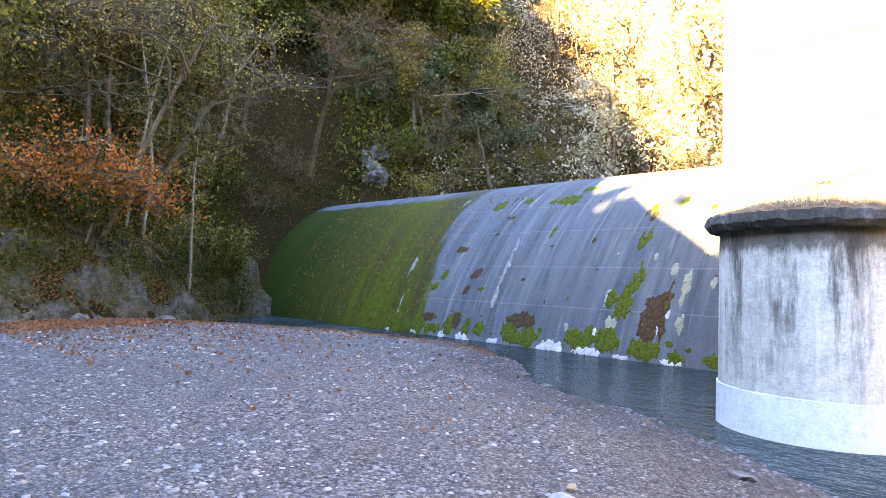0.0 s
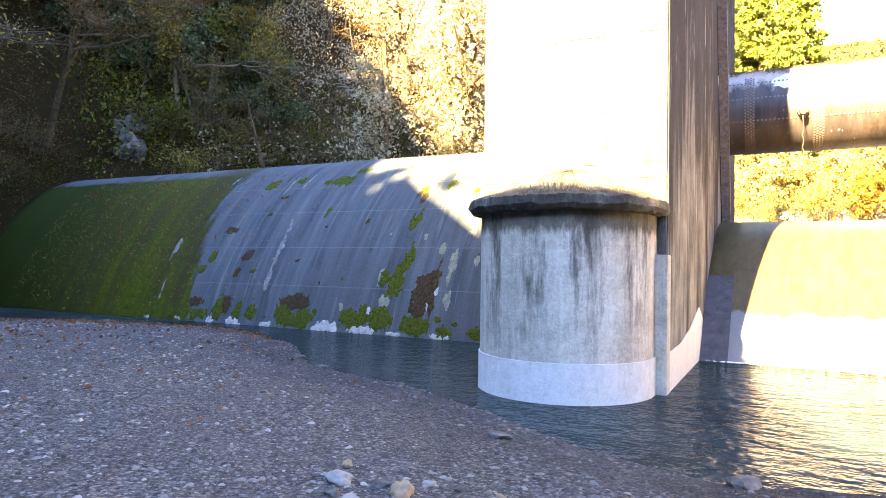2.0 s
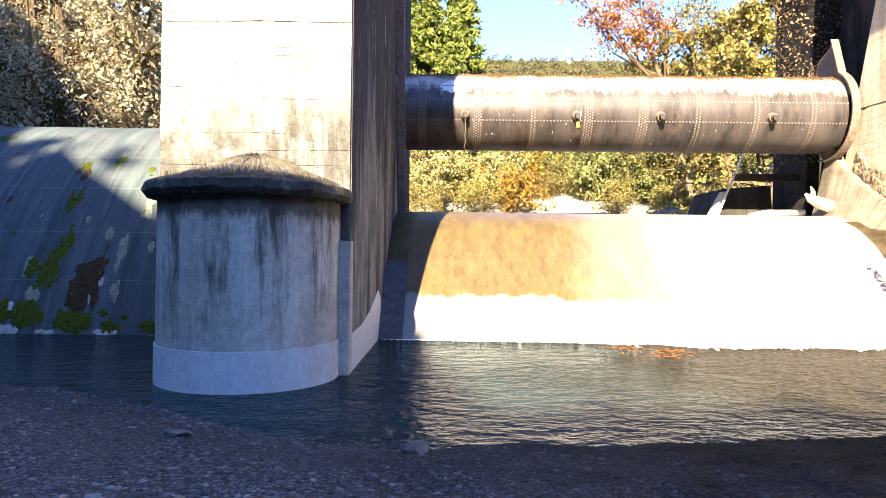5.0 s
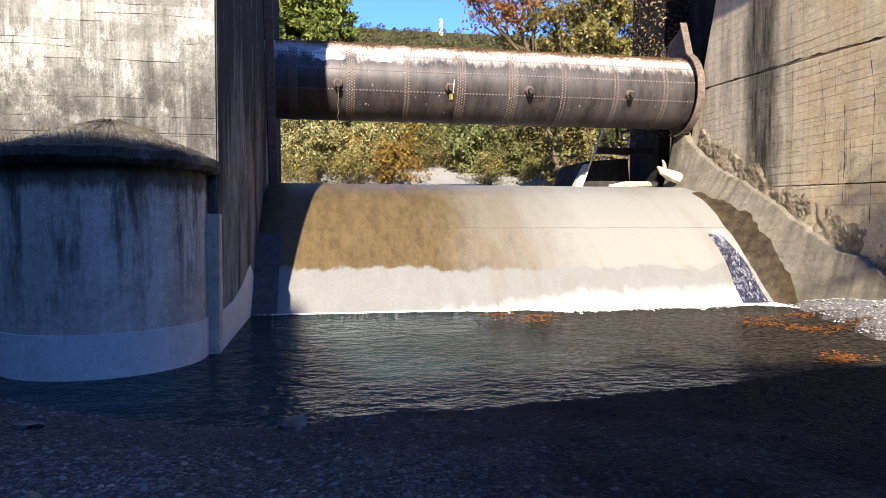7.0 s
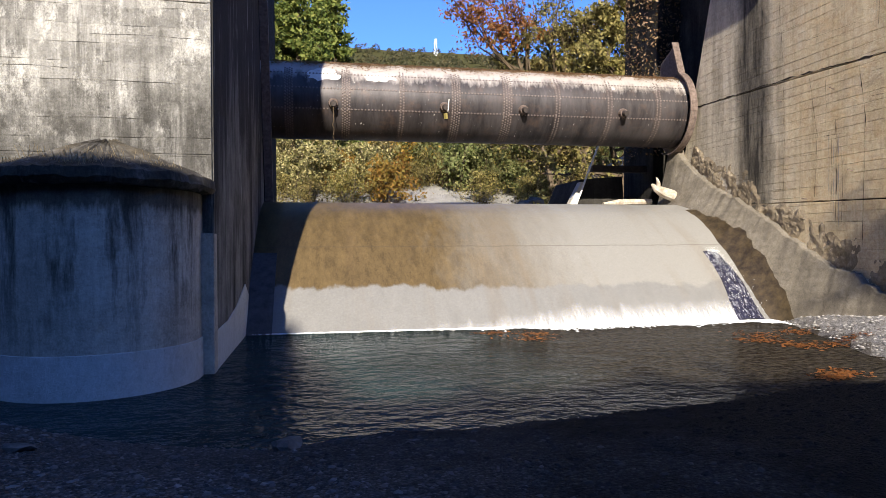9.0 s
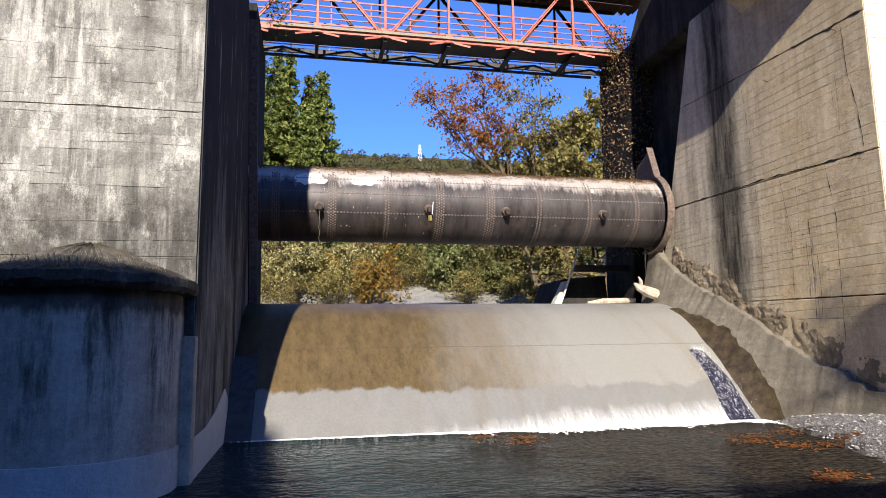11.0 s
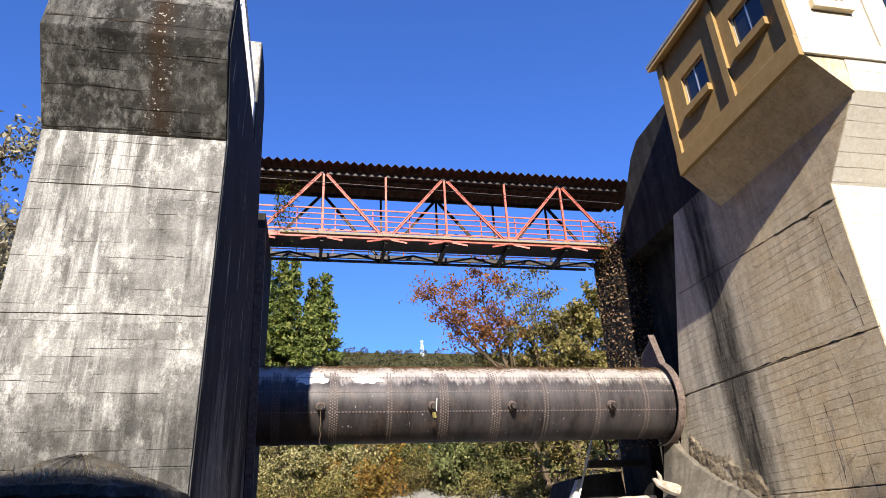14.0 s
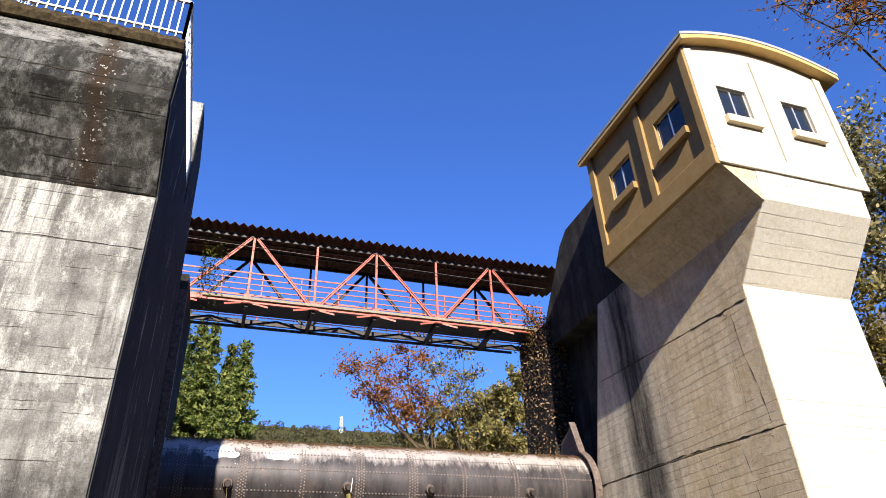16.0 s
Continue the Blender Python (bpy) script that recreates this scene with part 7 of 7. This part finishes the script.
raft("leaf_raft", [(4.0, 15.0, 0.5, 0.3), (4.9, 14.6, 0.5, 0.4), (4.6, 13.9, 0.5, 0.35)], 120, 72, "raft of wet orange leaves in the shallow water")
raft("bank_leaves", [(9.7, 13.2, 0.5, 0.7), (9.6, 11.8, 0.4, 0.5), (9.2, 12.6, 0.5, 0.4), (10.5, 11.8, 0.5, 0.4), (8.2, 9.2, 0.4, 0.3), (10.9, 13.6, 0.5, 0.5), (7.8, 8.9, 0.3, 0.2)], 170, 73, "wet orange leaves on the gravel spit")


def rock(name, x, y, z, s, seed, mat, label, squash=0.65, category="stone", turn=0.0, fine=2):
    bm = bmesh.new()
    bmesh.ops.create_icosphere(bm, subdivisions=fine, radius=1)
    for v in bm.verts:
        q = v.co.copy()
        k = 1 + 0.55 * noise.noise(q * 1.3 + Vector((seed, 0, 0))) + 0.30 * noise.noise(q * 2.6 + Vector((0, seed, 0))) + (0.16 * noise.noise(q * 6 + Vector((0, seed, 5))) if fine > 2 else 0)
        v.co = Vector((q.x * k * s * 1.25, q.y * k * s * 0.9, q.z * k * s * squash))
    ob = part(name, bm, mat, None, label, smooth=fine == 3)
    ob.matrix_basis = pose(x, y, z, 0, 0, turn)
    return tagged(ob, "", category)


PALE_STONE = plain("pale stone", (0.20, 0.19, 0.175), (0.34, 0.325, 0.30), 0.9, 0.0, 6, 0.6)
WARM_STONE = plain("brown stone", (0.24, 0.17, 0.11), (0.34, 0.26, 0.18), 0.9, 0.0, 6, 0.6)
for i, (x, y, s) in enumerate(((-3.02, 4.15, 0.085), (-2.72, 4.25, 0.055), (-2.5, 4.2, 0.09), (-2.25, 4.12, 0.06), (-2.42, 4.5, 0.05), (-2.2, 4.6, 0.045), (-3.2, 4.5, 0.05), (-2.9, 3.9, 0.05), (-2.65, 3.75, 0.06), (-2.05, 4.4, 0.04), (-1.85, 4.55, 0.04))):
    rock("stone", x, y, float(ground_height(x, y)) + s * 0.3, s, i * 2.3, (PALE_STONE, ROCK, WARM_STONE, ROCK)[i % 4], ("pale grey stone on the gravel", "grey stone on the gravel", "brown stone on the gravel", "grey stone on the gravel")[i % 4], turn=i * 50, fine=3)
for i, (x, y, s) in enumerate(((-2.7, 6.6, 0.10), (-0.35, 6.85, 0.17), (-5.6, 9.3, 0.10), (-9.3, 11.2, 0.12), (-5.0, 9.0, 0.08), (-12.8, 9.6, 0.10), (-7.9, 10.2, 0.09), (-17.6, 12.6, 0.14), (-20.2, 12.3, 0.18))):
    rock("stone", x, y, float(ground_height(x, y)) + s * 0.15, s, 30 + i * 2.3, ROCK, "dark grey stone half sunk in gravel", 0.5, turn=i * 70)
rng = np.random.default_rng(74)
for i in range(14):
    y = rng.uniform(0, 16)
    x = float(left_toe(y)) + rng.uniform(-0.3, 0.8)
    s = rng.uniform(0.12, 0.34)
    rock("boulder", x, y, float(ground_height(x, y)) + s * 0.1, s, 60 + i * 1.9, ROCK, "grey boulder at the foot of the bank", 0.7, "boulder", turn=i * 40)
for i, (x, y, s) in enumerate(((6.2, 40, 0.9), (5.6, 39, 0.5), (-2.5, 34, 0.5), (-1.6, 36, 0.6), (0.5, 38, 0.4), (14.5, 44, 0.7))):
    rock("boulder", x, y, float(ground_height(x, y)) + s * 0.3, s, 160 + i * 2.9, ROCK, "weathered boulder on the upstream gravel", 0.6, "boulder")


def driftwood():
    rng = np.random.default_rng(75)
    ob = tagged(new("driftwood"), "bleached broken log stranded on the weir crest", "driftwood")
    v, f = tubes([[(np.array((11.75, 21.9, 4.22)), 0.04), (np.array((11.92, 21.92, 4.08)), 0.13), (np.array((12.2, 21.95, 3.95)), 0.19), (np.array((12.55, 21.9, 3.82)), 0.21), (np.array((12.9, 21.85, 3.68)), 0.15), (np.array((13.1, 21.8, 3.60)), 0.06)],
                  [(np.array((12.0, 21.9, 4.0)), 0.10), (np.array((11.95, 21.8, 4.3)), 0.07), (np.array((11.85, 21.75, 4.45)), 0.02)]], 9)
    mesh_part("trunk", v, f, DRIFT, ob)
    ob = tagged(new("driftwood"), "long pale log lying across the weir crest", "driftwood")
    v, f = tubes([[(np.array((10.2, 22.6, 3.55)), 0.05), (np.array((10.9, 22.7, 3.62)), 0.12), (np.array((12.2, 22.8, 3.66)), 0.10)]], 8)
    mesh_part("trunk", v, f, DRIFT, ob)


driftwood()

# ---- the sluice block and its steel leg behind the drum ----
sluice = thing("sluice_block", "sloping dark concrete block with a white steel leg", "sluice")
prism("block", [(9.6, 2.5), (10.55, 4.75), (12.4, 4.9), (12.6, 2.5)], 25.6, 28.5, "y", CONC_DARK, sluice, "", 0.03)
prism("ramp", [(9.3, 2.5), (10.42, 4.6), (10.62, 4.6), (9.6, 2.5)], 25.2, 25.6, "y", CONC_PALE, sluice, "pale sloping ramp")
bar("leg", (10.1, 25.0, 3.6), (11.3, 25.0, 6.6), 0.06, 0.06, WHITE, sluice, "white steel leg")
box("beam", 10.8, 13.2, 24.9, 25.2, 5.0, 5.25, DARK_STEEL, sluice)
box("beam", 11.2, 13.2, 25.2, 25.5, 6.2, 6.5, DARK_STEEL, sluice)


def pylon():
    """The lattice mast on the far ridge."""
    ob = tagged(new("lattice_mast"), "white lattice mast on the far ridge", "mast")
    x, y = 95.0, 536.0
    z = float(ground_height(x, y)) - 1
    bm = bmesh.new()
    for sx in (-1, 1):
        for sy in (-1, 1):
            add_bar(bm, (x + sx * 1.5, y + sy * 1.5, z), (x + sx * 0.5, y + sy * 0.5, z + 15), 0.22)
    for k in range(7):
        w0, w1 = 1.5 - 1.0 * k / 7, 1.5 - 1.0 * (k + 1) / 7
        for s in (-1, 1):
            add_bar(bm, (x - w0 * s, y - w0, z + 15 * k / 7), (x + w1 * s, y - w1, z + 15 * (k + 1) / 7), 0.16)
    for h in (11, 14):
        add_bar(bm, (x - 1.6, y, z + h), (x + 1.6, y, z + h), 0.2)
    part("lattice", bm, WHITE, ob)


pylon()


# ---- climbing plants and dry grass ----
def ivy(name, place, n, size, mat, seed, label):
    rng = np.random.default_rng(seed)
    cs = np.array([place(rng) for _ in range(n)])
    v, f = leaf_cards(cs, size, rng)
    tagged(mesh_part(name, v, f, mat), label, "climber", kind="stuff")


def on_column(rng):
    z = 14.6 - 9 * rng.uniform() ** 1.5
    y = 24.9 - (z + 1.2) * 0.0735
    if rng.uniform() < 0.5:
        return (13.1 - abs(rng.normal()) * 0.10, rng.uniform(y, 26.6), z)
    return (rng.uniform(13.0, 14.2), y - abs(rng.normal()) * 0.10, z)


ivy("column_ivy", on_column, 2000, 0.06, LEAF_LITTER, 81, "dry brown ivy hanging on the dark column")
ivy("column_creeper", on_column, 700, 0.06, LEAF_FADED, 82, "green creeper on the dark column")
ivy("bridge_creeper", lambda rng: (13.1 + rng.normal() * 0.3, 24.85 + rng.normal() * 0.12, 14.9 + rng.normal() * 0.45), 500, 0.06, LEAF_OLIVE, 83, "creeper at the end of the footbridge")
ivy("pier_creeper", lambda rng: (-1.6 + abs(rng.normal()) * 0.5, 24.6 + rng.normal() * 0.3, 15.6 + rng.normal() * 0.7), 500, 0.055, LEAF_GREEN, 84, "leafy creeper at the pier end of the footbridge")
ivy("wall_creeper", lambda rng: (17.2 + abs(rng.normal()) * 0.35, 12.45 + rng.normal() * 0.2, 12.0 * rng.uniform() + 0.5), 4600, 0.07, LEAF_OLIVE, 85, "yellowing creeper along the abutment's outer edge")


def grass_tuft(cx, cy, z, n, seed, spread, long, hang):
    rng = np.random.default_rng(seed)
    paths = []
    for _ in range(n):
        a = rng.uniform(math.pi, 2 * math.pi)
        p = np.array((cx + rng.normal() * spread, cy + rng.normal() * 0.12, z))
        d = np.array((math.cos(a) * 0.35, math.sin(a) * 0.55, 0.9))
        L = long * rng.uniform(0.5, 1.2)
        mid = p + d * L * 0.5
        end = mid + np.array((d[0] * 0.4, d[1] * 0.7, -0.4 if hang else 0.35)) * L * 0.6
        paths.append([(p, 0.004), (mid, 0.0035), (end, 0.0015)])
    v, f = tubes(paths, 3)
    tagged(mesh_part("grass_tuft", v, f, STRAW), "tuft of dry straw-coloured grass on the pier cap", "grass", kind="stuff")


grass_tuft(-3.25, 9.72, 3.18, 60, 91, 0.16, 0.42, True)
grass_tuft(-3.35, 10.3, 3.36, 40, 92, 0.5, 0.24, False)
grass_tuft(-3.1, 9.95, 3.26, 40, 105, 0.35, 0.30, True)
grass_tuft(-4.3, 10.3, 3.25, 90, 93, 0.15, 0.16, False)
grass_tuft(-2.5, 10.4, 3.25, 90, 94, 0.2, 0.14, False)


def thin_tree(x, y, h, lean, seed, label):
    """A slender young stem climbing the bank, with vines on it."""
    rng = np.random.default_rng(seed)
    ob = tagged(new("slender_tree"), label, "tree")
    z = float(ground_height(x, y)) - 0.2
    trunk = limb((x, y, z), (lean, 0.05, 1), h, 0.085, rng, 0.17, 9)
    paths = [trunk]
    tips = []
    for k in range(3, 9):
        for _ in range(4):
            tw = limb(trunk[k][0], rng.normal(size=3) * np.array((1, 1, 0.5)), rng.uniform(0.6, 1.7), 0.02, rng, 0.35, 4)
            paths.append(tw)
            tips += [q[0] for q in tw[1:]]
    v, f = tubes(paths, 6)
    mesh_part("trunk", v, f, PALE_BARK, ob)
    tips = np.array(tips)
    c = tips[rng.integers(0, len(tips), 500)] + rng.normal(size=(500, 3)) * 0.25
    v, f = leaf_cards(c, 0.07, rng)
    mesh_part("crown", v, f, LEAF_OLIVE, ob)


PALE_BARK = plain("pale mossy bark", (0.10, 0.082, 0.050), (0.24, 0.205, 0.14), 0.9, 0.0, 9, 0.6)
thin_tree(-26.9, 10.9, 7.5, -0.03, 95, "slender mossy trunk rising from the bank")
thin_tree(-27.2, 8.4, 11, 0.16, 96, "leaning pale trunk on the bank")
thin_tree(-27.0, 9.0, 10, 0.05, 97, "thin mossy trunk on the bank")


def droopers(x, y, z, n, reach, seed, label):
    """A bare branch that hangs out over the slope, with fine twigs."""
    rng = np.random.default_rng(seed)
    ob = tagged(new("bare_branch"), label, "branch")
    paths = []
    for _ in range(n):
        main = limb((x, y, z), (0.9 + rng.normal() * 0.3, rng.normal() * 0.7, -0.12 + rng.normal() * 0.2), reach * rng.uniform(0.6, 1.1), 0.05, rng, 0.25, 7)
        main = [(p - np.array((0, 0, 0.12 * i * i * reach / 40)), r) for i, (p, r) in enumerate(main)]
        paths.append(main)
        for k in range(2, 8):
            for _ in range(5):
                paths.append(limb(main[k][0], rng.normal(size=3) + np.array((0.6, 0, -0.5)), reach * rng.uniform(0.1, 0.3), 0.012, rng, 0.3, 4))
    v, f = tubes(paths, 4)
    mesh_part("limb", v, f, TWIG, ob)


droopers(-29, 5.2, 8.6, 4, 6.5, 101, "bare grey branches hanging over the bank")
droopers(-33, 17.5, 12.5, 5, 7.5, 102, "bare grey branches hanging over the rock")
droopers(-28, 9.0, 12.0, 4, 6.0, 103, "bare branches hanging over the bank")
droopers(-27, 27.0, 13.0, 5, 7.0, 104, "bare grey branches hanging above the weir")


def rock_bank():
    """The bare rock and moss at the foot of the left bank, broken and ledged."""
    verts, faces = [], []
    ys = np.arange(-3, 16.4, 0.12)
    n = 22
    for y in ys:
        x0 = float(left_toe(y))
        for k in range(n):
            d = -0.25 + k * 0.155
            q = 0.55 * noise.noise((y * 0.7, d * 1.2, 3.0)) + 0.42 * (0.5 - abs(noise.noise((y * 1.6 + d, d * 2.6, 7.0)))) + 0.26 * abs(noise.noise((y * 4 - d * 2, d * 5, 1.0))) - 0.1
            x = x0 - d
            z = float(ground_height(x, y))
            out = q * min(1, max(0, d + 0.3) * 2) * min(1, max(0, 3.0 - d))
            verts.append((x + out * 0.8, y, z + 0.06 + out * 0.75 - (0.35 if k in (0, n - 1) else 0)))
    for i in range(len(ys) - 1):
        for k in range(n - 1):
            a = i * n + k
            faces.append((a, a + 1, a + n + 1, a + n))
    ob = mesh_part("rock_bank", verts, faces, MOSSY_ROCK)
    tagged(ob, "broken grey rock and moss at the bank's foot", "rock", kind="structure")


def mossy_rock():
    m, nt, p, v = material("mossy rock", 0.9)
    a = noise_at(nt, v, 2.6, 9, 0.8, (1, 0.7, 1.4))
    b = noise_at(nt, v, 7, 7, 0.75)
    c = mix(nt, ramp(nt, a, [(0.35, 0.0), (0.62, 1.0)]), (0.020, 0.016, 0.011), (0.115, 0.098, 0.072))
    c = mix(nt, ramp(nt, noise_at(nt, v, 0.8, 7, 0.7), [(0.46, 0.0), (0.58, 0.85)]), c, mix(nt, b, (0.024, 0.022, 0.004), (0.085, 0.068, 0.014)))
    c = mix(nt, ramp(nt, noise_at(nt, v, 2.2, 7, 0.7), [(0.60, 0.0), (0.68, 1.0)]), c, (0.09, 0.06, 0.035))
    finish(nt, p, c, calc(nt, "ADD", a, b), 0.9, 0.08)
    return m


MOSSY_ROCK = mossy_rock()
rock_bank()
PALE_ROCK = plain("bare pale rock", (0.030, 0.027, 0.022), (0.16, 0.15, 0.13), 0.9, 0.0, 2.2, 1.0)
for i, (x, y, s, dz) in enumerate(((-34.1, 25.6, 0.8, -0.2), (-35.0, 26.3, 0.7, 0.0), (-30.6, 16.9, 0.5, -0.2))):
    rock("outcrop", x, y, float(ground_height(x, y)) + dz, s, 230 + i * 3.1, PALE_ROCK, "bare pale grey rock face on the bank", 1.3, "rock", turn=i * 70, fine=4)
rock("stone", -24.4, 10.9, float(ground_height(-24.4, 10.9)) + 0.08, 0.16, 250, PALE_STONE, "white stone at the channel's end", 0.7)


# ---- cracks, rods and open joints of the abutment wall ----
def ribbon(name, pts, wide, seed, parent, label, put=lambda a, b: (13.194, a, b), mat=None):
    """A ragged dark opening on the wall's face, along points (y, z)."""
    verts, faces = [], []
    fine = []
    for (ya, za), (yb, zb) in zip(pts, pts[1:]):
        k = max(2, int(math.dist((ya, za), (yb, zb)) / 0.09))
        fine += [(ya + (yb - ya) * i / k, za + (zb - za) * i / k) for i in range(k)]
    fine.append(pts[-1])
    flat = abs(pts[-1][0] - pts[0][0]) > abs(pts[-1][1] - pts[0][1])
    for i, (y, z) in enumerate(fine):
        w = wide * max(0.12, 0.55 + 1.1 * noise.noise((i * 0.23 + seed, 2, 5))) * (0.3 if i in (0, len(fine) - 1) else 1)
        j = wide * (0.9 * noise.noise((i * 0.4 + seed, 8, 1)) + 1.1 * noise.noise((i * 0.13 + seed, 3, 9)))
        w *= 0.6 + 0.8 * abs(noise.noise((i * 0.9 + seed, 4, 4)))
        a, b = ((y, z + j + w), (y, z + j - w)) if flat else ((y + j + w, z), (y + j - w, z))
        verts += [put(*a), put(*b)]
    for i in range(len(fine) - 1):
        faces.append((2 * i, 2 * i + 1, 2 * i + 3, 2 * i + 2))
    mesh_part(name, verts, faces, mat or CRACK, parent, label)


ribbon("joint_crack", [(12.6, 6.56), (16.8, 6.80), (21.5, 6.93)], 0.035, 1.0, abut, "ragged open construction joint")
ribbon("joint_crack", [(12.6, 10.03), (15.0, 10.16)], 0.05, 2.0, abut, "ragged open construction joint")
ribbon("joint_crack", [(15.0, 10.16), (20.3, 10.41)], 0.018, 3.0, abut, "thin construction joint")
ribbon("joint_crack", [(12.6, 3.12), (21.0, 3.40)], 0.012, 4.0, abut, "thin construction joint")
ribbon("crack", [(13.25, 9.9), (13.2, 8.6), (13.0, 7.6), (12.95, 6.7)], 0.022, 5.0, abut, "open crack in the wall")
ribbon("crack", [(17.2, 10.2), (17.0, 8.3), (16.9, 6.8)], 0.008, 6.0, abut, "fine crack in the wall")
ribbon("crack", [(15.9, 6.7), (15.6, 5.0), (15.7, 3.3)], 0.010, 7.0, abut, "fine crack in the wall")
ribbon("crack", [(14.2, 6.6), (14.0, 5.2), (14.1, 2.0)], 0.014, 8.0, abut, "fine crack in the wall")
for i, (xa, xb, z, w) in enumerate(((-5.05, -1.78, 6.1, 0.012), (-5.05, -1.78, 8.59, 0.014), (-5.05, -3.9, 4.95, 0.006), (-3.6, -1.9, 5.5, 0.005), (-3.0, -2.2, 7.2, 0.005))):
    ribbon("joint_crack", [(xa, z), ((xa + xb) / 2, z + 0.02), (xb, z - 0.01)], w, 60 + i * 3.3, pier, "ragged horizontal joint of the pier", lambda a, b: (a, 11.394, b))
for i, (xa, xb, z, w) in enumerate(((-5.05, -1.78, 11.62, 0.03), (-5.05, -2.6, 12.28, 0.012), (-4.6, -1.8, 11.0, 0.010), (-5.05, -3.2, 10.45, 0.012), (-3.6, -1.8, 12.5, 0.008), (-5.05, -1.78, 9.80, 0.018))):
    ribbon("joint_crack", [(xa, z), ((xa + xb) / 2, z + 0.03), (xb, z - 0.02)], w, 110 + i * 3.3, pier, "ragged open joint of the pier head",
           lambda a, b: (a, (11.4 - (b - 9.754) * 0.658 if b < 11.35 else 10.35 + (b - 11.35) * 0.133) - 0.008, b))
for i in range(15):
    z = (5.6, 4.9, 4.2, 3.9, 7.6, 8.2, 8.9, 9.4, 7.2, 5.3, 2.6, 4.5, 6.1, 8.6, 3.6)[i]
    y = 12.7 + (i * 1.9) % 6.0
    ribbon("board_joint", [(y, z), (y + 1.2 + (i * 0.7) % 2.2, z + 0.06)], 0.007, 20 + i, abut, "fine board mark")
for i, (y, za, zb, w) in enumerate(((14.95, 5.3, 2.6, 0.016), (15.1, 4.9, 3.0, 0.009), (14.75, 4.6, 2.4, 0.010), (15.3, 6.4, 5.0, 0.007), (13.6, 8.9, 7.3, 0.008), (13.75, 8.6, 7.6, 0.006), (16.9, 6.6, 3.4, 0.008))):
    ribbon("crack", [(y, za), (y - 0.03, (za + zb) / 2), (y + 0.02, zb)], w, 80 + i * 2.7, abut, "upright crack with a worn edge")
for i, (y, za, zb, w) in enumerate(((14.86, 5.2, 2.5, 0.016), (15.02, 4.7, 2.9, 0.010), (15.2, 5.0, 3.3, 0.010), (13.66, 8.8, 7.5, 0.009))):
    ribbon("drip_mark", [(y, za), (y, zb)], w, 95 + i * 2.7, abut, "pale lime drip down the wall", mat=LIME)
for y, z in ((13.4, 9.9), (16.0, 9.6), (15.0, 6.1), (13.0, 6.4), (18.9, 6.6), (17.2, 6.7), (17.0, 6.2), (14.4, 3.9), (16.0, 3.3)):
    bar("rod", (13.22, y, z), (13.02, y - 0.03, z + 0.02), 0.018, 0.018, RUST, abut, "rusty stub of a reinforcing rod")


def wet_patch():
    """The wet brown hollow beside the waterfall."""
    verts, faces = [], []
    ys = np.linspace(14.6, 20.6, 140)
    n = 10
    for i, y in enumerate(ys):
        low = float(np.interp(y, [p[0] for p in WEIR_RIGHT], [p[1] for p in WEIR_RIGHT])) - 0.2
        t = float(np.interp(y, [11.6, 13.4, 15.0, 16.4, 17.4, 18.6, 20.2, 21.3], [0.5, 0.95, 1.5, 2.2, 2.75, 3.3, 4.0, 4.6]))
        foot = float(np.interp(y, [11.6, 13.4, 15.5, 17, 22.9], [12.4, 12.2, 11.8, 11.62, 12.0]))
        high = 0.52 * abs(math.sin(math.pi * i / 139)) ** 0.6 * (1 + 0.25 * noise.noise((y * 1.2, 0, 0)) + 0.10 * noise.noise((y * 5, 1, 0))) + 0.03
        for k in range(n):
            f = high * k / (n - 1)
            z = low + (t - low) * f
            verts.append((foot + (12.98 - foot) * f ** 0.62 + 0.05 * float(waves(y, z, 0.6)) * (1 - f) - 0.015, y, z + 0.006))
    for i in range(len(ys) - 1):
        for k in range(n - 1):
            a = i * n + k
            faces.append((a, a + n, a + n + 1, a + 1))
    mesh_part("wet_hollow", verts, faces, WET_BROWN, abut, "wet brown algae beside the waterfall", True)


WET_BROWN = plain("wet brown algae", (0.028, 0.020, 0.010), (0.085, 0.062, 0.032), 0.35, 0.0, 4, 0.5)
wet_patch()


prism("weir_patch_coat", [(15.86, 0.0), (16.86, 1.0), (17.98, 1.9), (18.02, 1.86), (16.9, 0.95), (15.9, -0.1)], -1.76, -1.12, "x", COAT)
tagged(bpy.data.objects["weir_patch_coat"], "dark repair coat on the weir beside the pier", "repair patch")
v, f = tubes([[((0.45 + 0.05 * noise.noise((k * 0.7, 1, 2)), 21.12 + 0.03 * noise.noise((k * 0.7, 5, 2)), 6.5 - 0.12 * k), 0.016 - 0.0009 * k) for k in range(12)]])
mesh_part("hanging_root", v, f, TWIG, gate, "dry root hanging from a bracket")
bar("cloth_scrap", (4.16, 21.02, 6.82), (4.12, 21.03, 6.4), 0.035, 0.02, WHITE, gate, "white strip hanging on a bracket")
bar("moss_scrap", (4.04, 21.02, 6.36), (4.06, 21.03, 6.18), 0.10, 0.08, LEAF_FADED, gate, "yellow-green moss on a bracket")
